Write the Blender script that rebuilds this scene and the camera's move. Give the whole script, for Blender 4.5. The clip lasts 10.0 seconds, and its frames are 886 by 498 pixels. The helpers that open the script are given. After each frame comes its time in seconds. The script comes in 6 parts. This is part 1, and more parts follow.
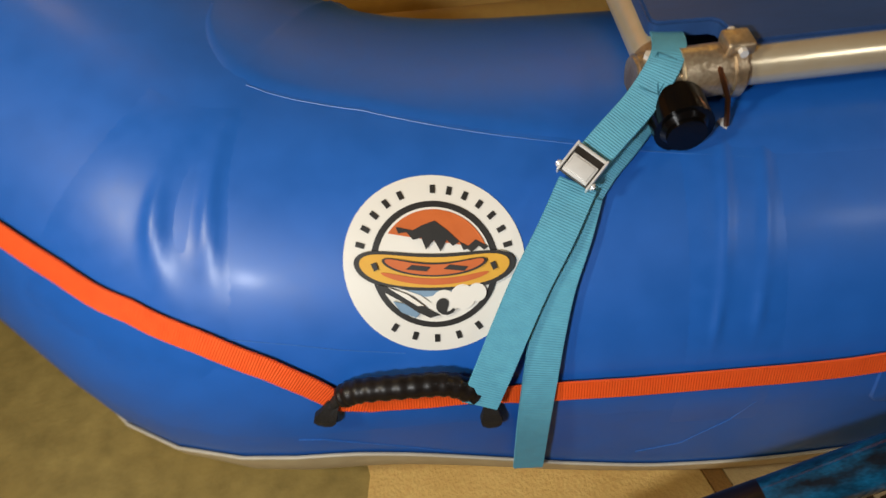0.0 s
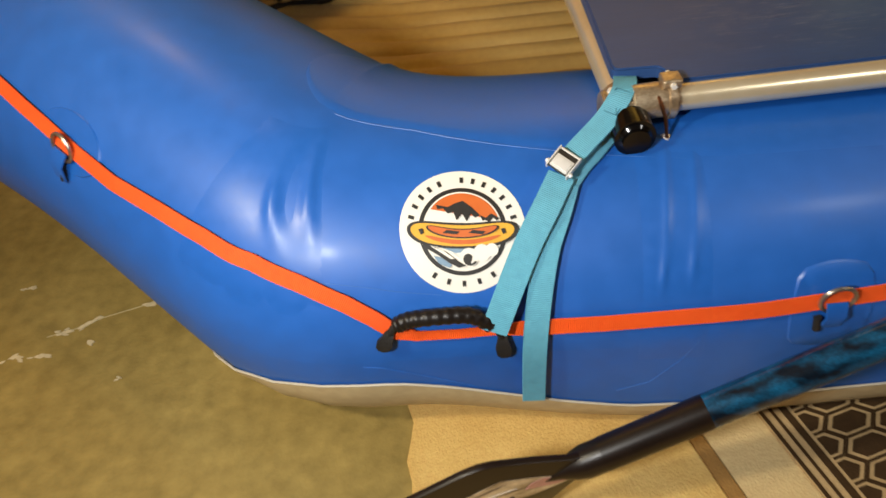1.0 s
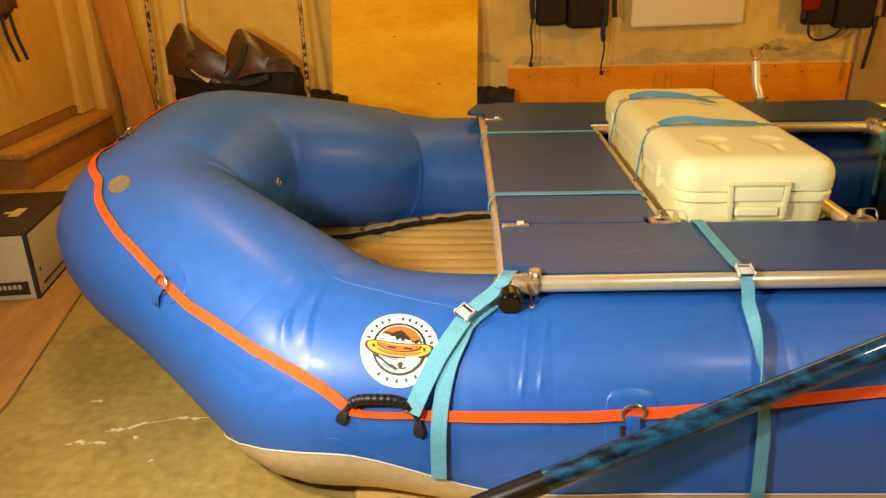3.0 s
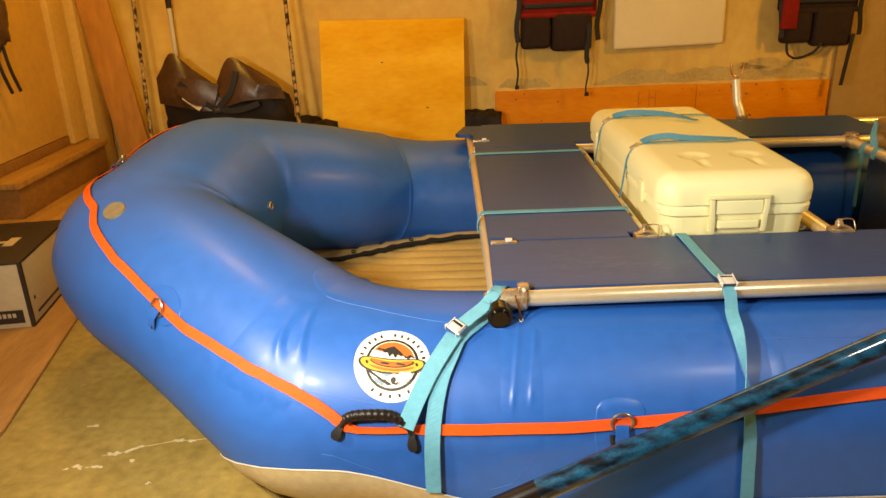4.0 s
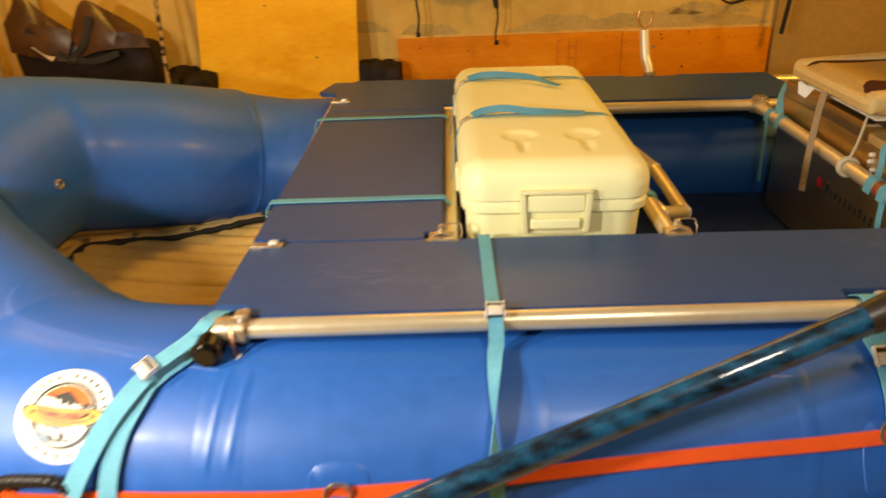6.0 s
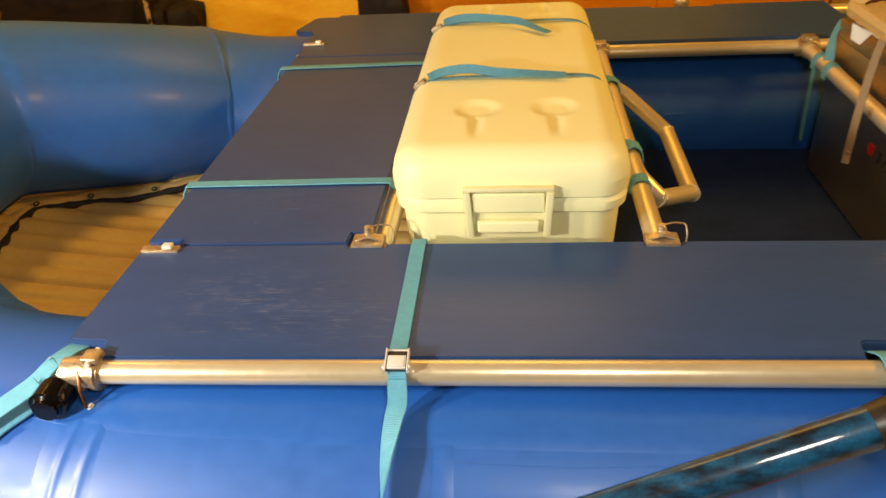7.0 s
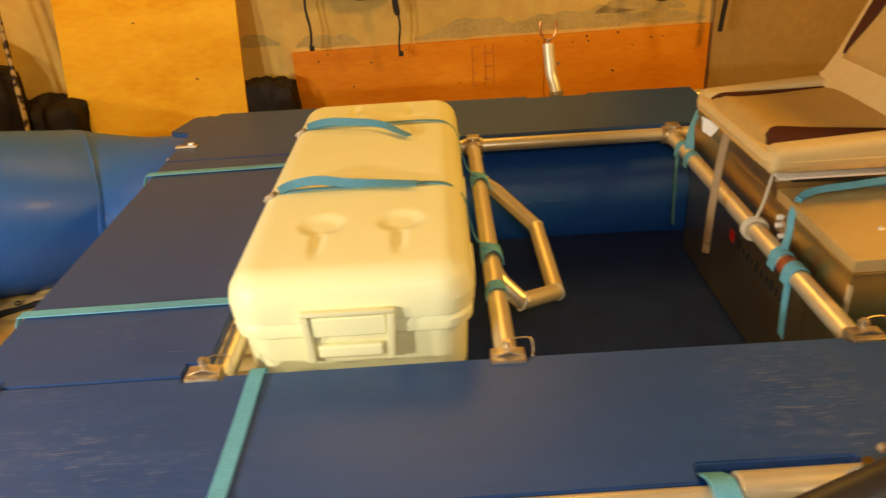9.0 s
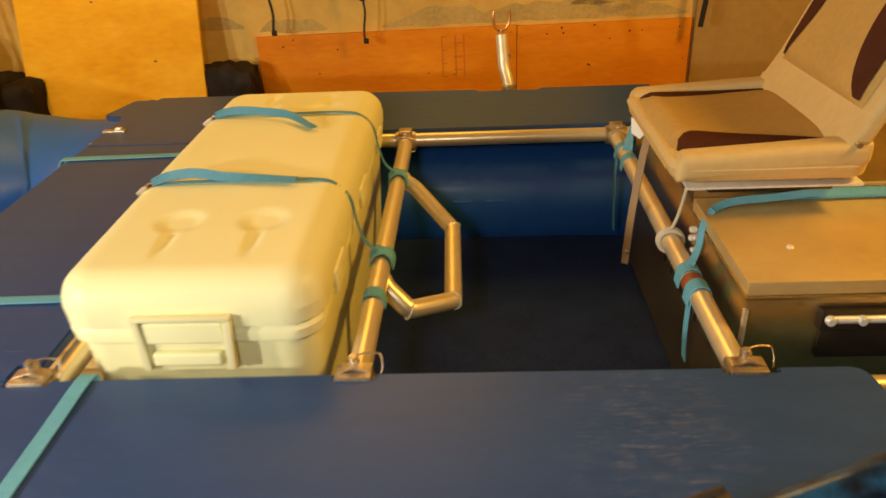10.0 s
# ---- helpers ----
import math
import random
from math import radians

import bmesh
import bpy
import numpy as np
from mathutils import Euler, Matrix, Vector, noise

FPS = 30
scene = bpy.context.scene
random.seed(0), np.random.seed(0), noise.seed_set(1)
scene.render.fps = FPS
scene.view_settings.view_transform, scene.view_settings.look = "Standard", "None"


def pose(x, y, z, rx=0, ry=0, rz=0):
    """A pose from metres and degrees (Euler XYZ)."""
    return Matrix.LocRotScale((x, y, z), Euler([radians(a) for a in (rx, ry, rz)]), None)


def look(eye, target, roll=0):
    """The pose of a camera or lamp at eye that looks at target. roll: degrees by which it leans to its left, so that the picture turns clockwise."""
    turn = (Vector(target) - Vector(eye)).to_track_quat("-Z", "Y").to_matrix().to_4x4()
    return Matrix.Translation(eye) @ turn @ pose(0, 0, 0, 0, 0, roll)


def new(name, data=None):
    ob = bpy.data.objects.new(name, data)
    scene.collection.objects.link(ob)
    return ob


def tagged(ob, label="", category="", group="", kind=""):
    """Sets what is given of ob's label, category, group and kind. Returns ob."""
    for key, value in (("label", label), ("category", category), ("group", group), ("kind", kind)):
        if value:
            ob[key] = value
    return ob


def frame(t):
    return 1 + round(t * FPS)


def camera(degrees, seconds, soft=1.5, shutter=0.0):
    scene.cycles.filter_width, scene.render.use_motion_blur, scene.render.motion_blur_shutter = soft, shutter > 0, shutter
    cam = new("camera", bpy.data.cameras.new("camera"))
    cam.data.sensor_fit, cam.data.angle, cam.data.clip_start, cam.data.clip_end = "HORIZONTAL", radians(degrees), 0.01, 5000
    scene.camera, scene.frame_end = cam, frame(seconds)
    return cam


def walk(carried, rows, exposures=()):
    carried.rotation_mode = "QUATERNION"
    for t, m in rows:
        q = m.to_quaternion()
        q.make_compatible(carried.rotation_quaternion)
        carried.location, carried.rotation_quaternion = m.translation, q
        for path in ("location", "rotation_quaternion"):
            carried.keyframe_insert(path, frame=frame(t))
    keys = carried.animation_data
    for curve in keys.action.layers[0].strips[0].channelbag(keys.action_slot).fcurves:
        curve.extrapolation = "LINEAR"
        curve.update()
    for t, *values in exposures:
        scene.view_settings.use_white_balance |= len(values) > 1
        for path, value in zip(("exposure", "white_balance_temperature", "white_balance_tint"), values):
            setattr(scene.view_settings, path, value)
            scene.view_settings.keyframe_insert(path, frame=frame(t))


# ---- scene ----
cam = camera(61.9, 10.0, shutter=0.5)
PATH = [
    (0, (-0.264, -0.536, 0.989), (-0.211, 0.721, -0.566), -4.3),
    (0.5, (-0.237, -0.651, 1.074), (-0.294, 0.661, -0.435), -5.2),
    (1, (-0.271, -0.86, 1.123), (-0.297, 0.584, -0.261), -6.5),
    (1.5, (-0.244, -1.092, 1.160), (-0.271, 0.471, -0.089), -4.0),
    (2, (-0.174, -1.292, 1.186), (-0.364, 0.396, 0.130), -4.1),
    (2.5, (-0.121, -1.455, 1.247), (-0.216, 0.364, 0.421), -2.3),
    (3.8, (-0.115, -1.593, 1.272), (-0.14, 0.27, 0.544), -0.6),
    (4, (-0.111, -1.594, 1.267), (-0.133, 0.276, 0.56), -1.9),
    (4.5, (-0.043, -1.58, 1.268), (-0.07, 0.256, 0.475), -2.9),
    (5, (0.192, -1.54, 1.274), (0.161, 0.288, 0.464), -2.6),
    (5.5, (0.367, -1.435, 1.292), (0.297, 0.348, 0.389), -2.1),
    (6, (0.473, -1.19, 1.267), (0.442, 0.613, 0.403), -1.7),
    (6.2, (0.509, -1.083, 1.274), (0.583, 0.701, 0.374), -2.6),
    (7.3, (0.768, -0.766, 1.288), (0.515, 0.895, 0.203), -4.1),
    (7.5, (0.771, -0.758, 1.296), (0.553, 0.925, 0.237), -4.1),
    (8, (0.764, -0.746, 1.292), (0.576, 0.958, 0.262), -3.0),
    (8.5, (0.768, -0.717, 1.318), (0.665, 1.038, 0.365), -3.2),
    (9, (0.906, -0.704, 1.336), (0.884, 1.07, 0.413), -3.8),
    (9.5, (1.094, -0.728, 1.328), (1.001, 1.033, 0.385), -1.7),
    (10, (1.204, -0.592, 1.298), (1.117, 1.168, 0.353), -2.7),
]
EXPOSURES = [(0.0, -1.05, 5900, 10), (0.5, -0.75, 6000, 10), (1.0, -0.54, 6150, 10), (1.5, -0.33, 6450, 10), (2.0, -0.17, 6750, 10), (2.5, 0.07, 7050, 10), (4.5, 0.26, 7250, 10), (5.5, 0.25, 7250, 10), (6.0, 0.31, 7100, 10), (7.5, 0.39, 6850, 10), (9.0, 0.38, 6800, 10), (10.0, 0.36, 6800, 10)]
walk(cam, [(t, look(eye, target, roll)) for t, eye, target, roll in PATH], EXPOSURES)

# ---- world, light ----
world = bpy.data.worlds.new("garage_air")
scene.world = world
world.use_nodes = True
world.node_tree.nodes["Background"].inputs[0].default_value = (0.9, 0.75, 0.55, 1)
world.node_tree.nodes["Background"].inputs[1].default_value = 0.008


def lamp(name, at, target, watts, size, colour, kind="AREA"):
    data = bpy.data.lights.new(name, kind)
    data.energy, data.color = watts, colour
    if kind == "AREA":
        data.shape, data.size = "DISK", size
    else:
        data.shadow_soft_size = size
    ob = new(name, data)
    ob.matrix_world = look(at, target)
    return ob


# Unseen key lamp without a known mount, placed from shadows inside the bow.
lamp("left_key_lamp", (-1.30, -0.60, 1.45), (0.5, 0.6, 0.4), 23.5, 0.14, (1.0, 0.85, 0.58))
# Two unseen white fill lamps added in front; places and watts fitted to brightness.
lamp("front_fill", (-0.75, -0.92, 1.13), (0.6, 0.6, 0.4), 22.5, 0.13, (1.0, 0.95, 0.86))
lamp("front_fill", (0.92, -0.80, 1.48), (0.76, 0.4, 0.35), 5.6, 0.20, (1.0, 0.95, 0.86))
# Unseen warm overhead fill, fitted to brightness; the last is added for the door.
lamp("warm_ceiling_fill", (3.40, 0.60, 2.34), (2.0, 1.2, 0.2), 46, 0.6, (1.0, 0.545, 0.08))
lamp("warm_ceiling_fill", (0.60, 2.60, 2.36), (0.6, 1.2, 0.2), 20, 1.5, (1.0, 0.545, 0.08))
lamp("warm_ceiling_fill", (-1.25, 1.25, 2.36), (-2.2, 1.9, 0.6), 21, 0.4, (1.0, 0.545, 0.08))

# ---- materials ----
MATS = {}


def mat(name, base, rough=0.5, metal=0.0, vary=0.12, scale=8.0, bump=0.0, bump_scale=60.0, second=None, coat=0.0, spread=0.5, stretch=None, spec=0.5, gloss=0.12):
    """A surface: base colour varied at two scales, with fine relief."""
    if name in MATS:
        return MATS[name]
    m = bpy.data.materials.new(name)
    m.use_nodes = True
    nt = m.node_tree
    b = nt.nodes["Principled BSDF"]
    tex = nt.nodes.new("ShaderNodeTexCoord")
    mp = nt.nodes.new("ShaderNodeMapping")
    nt.links.new(tex.outputs["Object"], mp.inputs["Vector"])
    if stretch:
        mp.inputs["Scale"].default_value = stretch
    n1 = nt.nodes.new("ShaderNodeTexNoise")
    n1.inputs["Scale"].default_value, n1.inputs["Detail"].default_value = scale, 6
    n2 = nt.nodes.new("ShaderNodeTexNoise")
    n2.inputs["Scale"].default_value, n2.inputs["Detail"].default_value = scale * 9, 4
    for n in (n1, n2):
        nt.links.new(mp.outputs["Vector"], n.inputs["Vector"])
    ramp = nt.nodes.new("ShaderNodeValToRGB")
    lo, hi = (second or [c * (1 - vary) for c in base]), base
    ramp.color_ramp.elements[0].position, ramp.color_ramp.elements[1].position = 0.5 - spread / 2, 0.5 + spread / 2
    ramp.color_ramp.elements[0].color, ramp.color_ramp.elements[1].color = (*lo, 1), (*hi, 1)
    nt.links.new(n1.outputs["Fac"], ramp.inputs["Fac"])
    mix = nt.nodes.new("ShaderNodeMixRGB")
    mix.blend_type, mix.inputs[0].default_value = "OVERLAY", min(0.9, vary * 1.2)
    nt.links.new(ramp.outputs["Color"], mix.inputs[1])
    nt.links.new(n2.outputs["Fac"], mix.inputs[2])
    nt.links.new(mix.outputs["Color"], b.inputs["Base Color"])
    rr = nt.nodes.new("ShaderNodeMapRange")
    rr.inputs["To Min"].default_value, rr.inputs["To Max"].default_value = max(0.03, rough * 0.8), min(1, rough * 1.2)
    nt.links.new(n2.outputs["Fac"], rr.inputs["Value"])
    nt.links.new(rr.outputs["Result"], b.inputs["Roughness"])
    b.inputs["Metallic"].default_value = metal
    b.inputs["Coat Weight"].default_value = coat
    b.inputs["Coat Roughness"].default_value = gloss
    b.inputs["Specular IOR Level"].default_value = spec
    if bump:
        nb = nt.nodes.new("ShaderNodeTexNoise")
        nb.inputs["Scale"].default_value, nb.inputs["Detail"].default_value = bump_scale, 5
        nt.links.new(mp.outputs["Vector"], nb.inputs["Vector"])
        bp = nt.nodes.new("ShaderNodeBump")
        bp.inputs["Strength"].default_value, bp.inputs["Distance"].default_value = bump, 0.004
        nt.links.new(nb.outputs["Fac"], bp.inputs["Height"])
        nt.links.new(bp.outputs["Normal"], b.inputs["Normal"])
    MATS[name] = m
    return m


PVC = mat("blue_pvc", (0.016, 0.125, 0.53), 0.48, vary=0.12, scale=3, bump=0.05, bump_scale=9, spec=0.55, coat=0.09, gloss=0.20)
PVC_PATCH = mat("blue_pvc_patch", (0.016, 0.122, 0.515), 0.40, vary=0.08, scale=6, bump=0.03, bump_scale=20, spec=0.60)
GREY_PVC = mat("grey_pvc", (0.64, 0.51, 0.29), 0.55, vary=0.2, scale=5, bump=0.1, bump_scale=40, spec=0.25)
WELT = mat("white_welt", (0.60, 0.54, 0.42), 0.5)
FLOOR_PVC = mat("tan_floor_pvc", (0.66, 0.46, 0.165), 0.5, vary=0.14, scale=6, bump=0.2, bump_scale=25, spec=0.25)
DECK = mat("navy_deck_paint", (0.026, 0.070, 0.215), 0.40, vary=0.14, scale=5, bump=0.04, bump_scale=16, stretch=(1, 5, 1), spec=0.36)
DECK_SCUFF_GLARE = mat("scuffed_deck_glare", (0.10, 0.14, 0.25), 0.4, vary=0.3, scale=30, bump=0.3, bump_scale=90, spec=0.2)
ALU = mat("aluminium_pipe", (0.90, 0.80, 0.58), 0.31, 0.62, vary=0.12, scale=8, second=(0.78, 0.65, 0.43), spread=0.7)
# Lit copy of the box sheet: the lid's golden reflection is in its colour.
ALU_LIT_LID = mat("aluminium_lid_lit_gold", (0.88, 0.65, 0.29), 0.42, 0.60, vary=0.12, scale=5, bump=0.05, bump_scale=30, second=(0.76, 0.54, 0.23))
ALU_SHEET = mat("aluminium_sheet", (0.72, 0.58, 0.34), 0.36, 1.0, vary=0.12, scale=5, bump=0.05, bump_scale=30, second=(0.58, 0.45, 0.25))
CAST = mat("cast_fitting", (0.72, 0.60, 0.42), 0.36, 0.75, vary=0.4, scale=26, bump=0.35, bump_scale=110, second=(0.30, 0.20, 0.11))
STEEL = mat("bright_steel", (0.92, 0.91, 0.88), 0.36, 0.3, vary=0.15, scale=60)
BLACK = mat("black_rubber", (0.004, 0.0035, 0.0035), 0.14, vary=0.3, scale=40, spec=0.35)
BLACK_WEB = mat("black_cord", (0.012, 0.011, 0.011), 0.7, vary=0.3, scale=80, bump=0.4, bump_scale=300)
DARK_PLASTIC = mat("dark_brown_plastic", (0.030, 0.021, 0.014), 0.38, vary=0.25, scale=20, bump=0.08, bump_scale=80)
CARBON = mat("black_oar_lacquer", (0.013, 0.008, 0.006), 0.34, vary=0.3, scale=30, spec=0.3)
OAR_BLUE = mat("teal_oar_wrap", (0.006, 0.078, 0.172), 0.40, vary=0.7, scale=44, second=(0.001, 0.006, 0.014), coat=0.9, spread=0.26, stretch=(0.45, 1, 1), spec=0.2, gloss=0.055)
OAR_SKIN = mat("oar_blade_print", (0.62, 0.52, 0.38), 0.3, vary=0.6, scale=14, second=(0.13, 0.085, 0.05), spread=0.3, stretch=(1.2, 1, 3), coat=0.4)
STREAK = mat("brown_print", (0.11, 0.065, 0.04), 0.35, vary=0.4, scale=40)
STAMP = mat("faded_stamp", (0.60, 0.185, 0.012), 0.6)
RED = mat("red_print", (0.55, 0.02, 0.015), 0.35)
PINK = mat("pink_print", (0.55, 0.28, 0.27), 0.35, vary=0.3, scale=30)
COOLER = mat("white_cooler_plastic", (0.89, 0.87, 0.51), 0.42, vary=0.04, scale=5, bump=0.04, bump_scale=200, spec=0.3)
# Cooler plastic toned down, so shade on the handle, recess and seam is painted.
COOLER_SHADE = mat("cooler_plastic_shaded", (0.80, 0.76, 0.45), 0.5, vary=0.06)
WHITE = mat("white_vinyl", (0.86, 0.83, 0.76), 0.45, vary=0.05)
INK = mat("black_ink", (0.02, 0.018, 0.016), 0.5)
ORANGE_INK = mat("orange_ink", (0.62, 0.14, 0.02), 0.5)
YELLOW_INK = mat("yellow_ink", (0.78, 0.42, 0.03), 0.5)
BLUE_INK = mat("pale_blue_ink", (0.22, 0.34, 0.48), 0.5)
GREY_INK = mat("grey_ink", (0.30, 0.29, 0.28), 0.5)
SEAT = mat("tan_seat_vinyl", (0.56, 0.36, 0.12), 0.6, vary=0.12, scale=8, bump=0.1, bump_scale=150, spec=0.1)
SEAT_DARK = mat("brown_seat_vinyl", (0.085, 0.030, 0.018), 0.6, vary=0.2, scale=20, bump=0.1, bump_scale=150, spec=0.03)
SEAT_FRAME = mat("cream_seat_plastic", (0.68, 0.50, 0.23), 0.5, vary=0.1, scale=6, bump=0.05, bump_scale=120, spec=0.15)
CONCRETE = mat("concrete", (0.36, 0.27, 0.085), 0.62, vary=0.36, scale=3.2, bump=0.30, bump_scale=130, second=(0.25, 0.18, 0.05), spec=0.25)
RUG = mat("beige_carpet", (0.70, 0.48, 0.165), 0.9, vary=0.2, scale=12, bump=0.6, bump_scale=220, second=(0.60, 0.385, 0.12), spec=0.1)
RUG_PALE = mat("pale_carpet", (0.68, 0.51, 0.25), 0.9, vary=0.15, scale=12, bump=0.6, bump_scale=220, spec=0.1)
RUG_BROWN = mat("brown_carpet", (0.36, 0.19, 0.045), 0.9, vary=0.2, scale=30, bump=0.6, bump_scale=220)
MAT_DARK = mat("dark_mat_pile", (0.062, 0.035, 0.015), 0.9, vary=0.25, scale=40, bump=0.5, bump_scale=250, spec=0.1)
MAT_CREAM = mat("cream_mat_pile", (0.50, 0.35, 0.17), 0.9, vary=0.2, scale=40, bump=0.5, bump_scale=250, spec=0.1)
PLY = mat("plywood", (0.88, 0.51, 0.045), 0.6, vary=0.22, scale=3, bump=0.06, bump_scale=40, second=(0.74, 0.36, 0.016), stretch=(0.7, 1, 1.8), spread=0.34, spec=0.08)
BOARD = mat("orange_pine", (0.80, 0.300, 0.022), 0.55, vary=0.22, scale=3, bump=0.06, bump_scale=30, second=(0.66, 0.205, 0.012), stretch=(0.6, 1, 2.2), spread=0.36, spec=0.08)
FLOOR_PLY = mat("floor_plywood", (0.42, 0.23, 0.075), 0.65, vary=0.3, scale=3, bump=0.1, bump_scale=40, second=(0.28, 0.14, 0.045), stretch=(4, 0.6, 1))
TRIM = mat("tan_trim", (0.66, 0.42, 0.12), 0.6, vary=0.18, scale=4, bump=0.05, bump_scale=30, spec=0.15)
DOOR = mat("tan_door", (0.64, 0.38, 0.10), 0.55, vary=0.15, scale=3, bump=0.04, bump_scale=30, spec=0.15)
STEP = mat("step_wood", (0.30, 0.145, 0.04), 0.65, vary=0.3, scale=5, bump=0.1, bump_scale=40, spec=0.12)
WALL = mat("plaster_wall", (0.78, 0.54, 0.17), 0.8, vary=0.22, scale=1.6, bump=0.15, bump_scale=35, second=(0.62, 0.40, 0.11), spec=0.1)
TAN_WALL = mat("bare_drywall", (0.44, 0.27, 0.08), 0.85, vary=0.15, scale=3, bump=0.1, bump_scale=60)
CEIL = mat("ceiling_board", (0.34, 0.27, 0.18), 0.9, vary=0.1)
BAG = mat("dark_bag_cloth", (0.020, 0.013, 0.010), 0.6, vary=0.4, scale=14, bump=0.4, bump_scale=40, spec=0.2)
BAG_BROWN = mat("brown_bag_flap", (0.088, 0.042, 0.019), 0.34, vary=0.5, scale=11, bump=0.7, bump_scale=16, spec=0.4)
PFD_RED = mat("red_vest_cloth", (0.26, 0.016, 0.012), 0.75, vary=0.3, scale=20, bump=0.3, bump_scale=120, spec=0.1)
PFD_GREY = mat("grey_vest_mesh", (0.040, 0.024, 0.017), 0.8, vary=0.3, scale=30, bump=0.4, bump_scale=250, spec=0.1)
CREAM_PANEL = mat("cream_panel", (0.82, 0.68, 0.40), 0.55, vary=0.08, scale=3)
CARD = mat("white_carton", (0.55, 0.45, 0.30), 0.7, vary=0.12, scale=6, bump=0.05, bump_scale=60)
CARD_DARK = mat("black_carton", (0.030, 0.021, 0.016), 0.6, vary=0.3, scale=12)
POLE = mat("speckled_pole", (0.40, 0.27, 0.12), 0.4, vary=0.6, scale=34, second=(0.03, 0.016, 0.008), spread=0.12, spec=0.15)
TIE = mat("cable_cream", (0.62, 0.55, 0.42), 0.6)
TAN_WEB = mat("tan_webbing", (0.34, 0.22, 0.11), 0.6, vary=0.2, scale=30)


def web(name, base, wave=0.0028):
    """Woven webbing: fine cross ribs."""
    m = mat(name, base, 0.6, vary=0.16, scale=10)
    nt = m.node_tree
    uv = nt.nodes.new("ShaderNodeUVMap")
    w = nt.nodes.new("ShaderNodeTexWave")
    w.bands_direction = "X"
    w.inputs["Scale"].default_value = 0.314 / wave
    nt.links.new(uv.outputs["UV"], w.inputs["Vector"])
    bp = nt.nodes.new("ShaderNodeBump")
    bp.inputs["Strength"].default_value, bp.inputs["Distance"].default_value = 0.5, 0.0012
    nt.links.new(w.outputs["Fac"], bp.inputs["Height"])
    nt.links.new(bp.outputs["Normal"], nt.nodes["Principled BSDF"].inputs["Normal"])
    return m


def worn(m, spots, colour):
    """Paints fine pale streaks, scuffs and the glare on them, round a few spots: (x, y, half length, half width,
    strength).
    """
    nt = m.node_tree
    b = nt.nodes["Principled BSDF"]
    base = b.inputs["Base Color"].links[0].from_socket
    tex = nt.nodes.new("ShaderNodeTexCoord")

    def math_node(op, one, two):
        n = nt.nodes.new("ShaderNodeMath")
        n.operation = op
        for k, v in enumerate((one, two)):
            if isinstance(v, (int, float)):
                n.inputs[k].default_value = v
            else:
                nt.links.new(v, n.inputs[k])
        return n.outputs[0]

    def streaks(sx, sy, lo, hi):
        mp = nt.nodes.new("ShaderNodeMapping")
        mp.inputs["Scale"].default_value = (sx, sy, 1)
        nt.links.new(tex.outputs["Object"], mp.inputs["Vector"])
        n = nt.nodes.new("ShaderNodeTexNoise")
        n.inputs["Scale"].default_value, n.inputs["Detail"].default_value = 1.0, 3
        nt.links.new(mp.outputs["Vector"], n.inputs["Vector"])
        r = nt.nodes.new("ShaderNodeMapRange")
        r.inputs["From Min"].default_value, r.inputs["From Max"].default_value = lo, hi
        nt.links.new(n.outputs["Fac"], r.inputs["Value"])
        return r.outputs["Result"]

    grain = math_node("MAXIMUM", math_node("MAXIMUM", streaks(26, 260, 0.55, 0.72), streaks(16, 560, 0.60, 0.66)), math_node("MULTIPLY", streaks(11, 26, 0.42, 0.75), 0.45))
    total = 0.0
    for x, y, lx, ly, strength in spots:
        mp = nt.nodes.new("ShaderNodeMapping")
        mp.inputs["Location"].default_value = (-x / lx, -y / ly, -0.54 * 0.1)
        mp.inputs["Scale"].default_value = (1 / lx, 1 / ly, 0.1)
        nt.links.new(tex.outputs["Object"], mp.inputs["Vector"])
        g = nt.nodes.new("ShaderNodeTexGradient")
        g.gradient_type = "SPHERICAL"
        nt.links.new(mp.outputs["Vector"], g.inputs["Vector"])
        total = math_node("ADD", total, math_node("MULTIPLY", g.outputs["Fac"], strength))
    broken = math_node("ADD", 0.25, math_node("MULTIPLY", streaks(34, 60, 0.46, 0.60), 1.1))
    mask = math_node("MINIMUM", math_node("MULTIPLY", math_node("MULTIPLY", total, broken), grain), 0.9)
    mix = nt.nodes.new("ShaderNodeMixRGB")
    mix.inputs[2].default_value = (*colour, 1)
    nt.links.new(mask, mix.inputs[0])
    nt.links.new(base, mix.inputs[1])
    nt.links.new(mix.outputs["Color"], b.inputs["Base Color"])


# Pale tone here is scuffing plus deck glare, put into the colour.
worn(DECK, ((0.27, 0.20, 0.20, 0.15, 0.62), (1.46, 0.23, 0.17, 0.24, 0.78), (0.48, 0.14, 0.22, 0.12, 0.35), (0.16, 0.36, 0.14, 0.06, 0.4), (0.22, 0.60, 0.25, 0.20, 0.25), (0.9, 1.82, 0.9, 0.25, 0.25)), (0.16, 0.175, 0.27))
STRAP = web("teal_webbing", (0.13, 0.44, 0.62))
STRAP_DULL = web("dull_blue_webbing", (0.085, 0.30, 0.45))
ORANGE = web("orange_webbing", (1.0, 0.112, 0.008))


# ---- builders ----
def thing(name, label, category, at=(0, 0, 0), group="", kind=""):
    ob = new(name)
    ob.empty_display_size = 0.05
    ob.location = at
    tagged(ob, label, category, group, kind)
    return ob


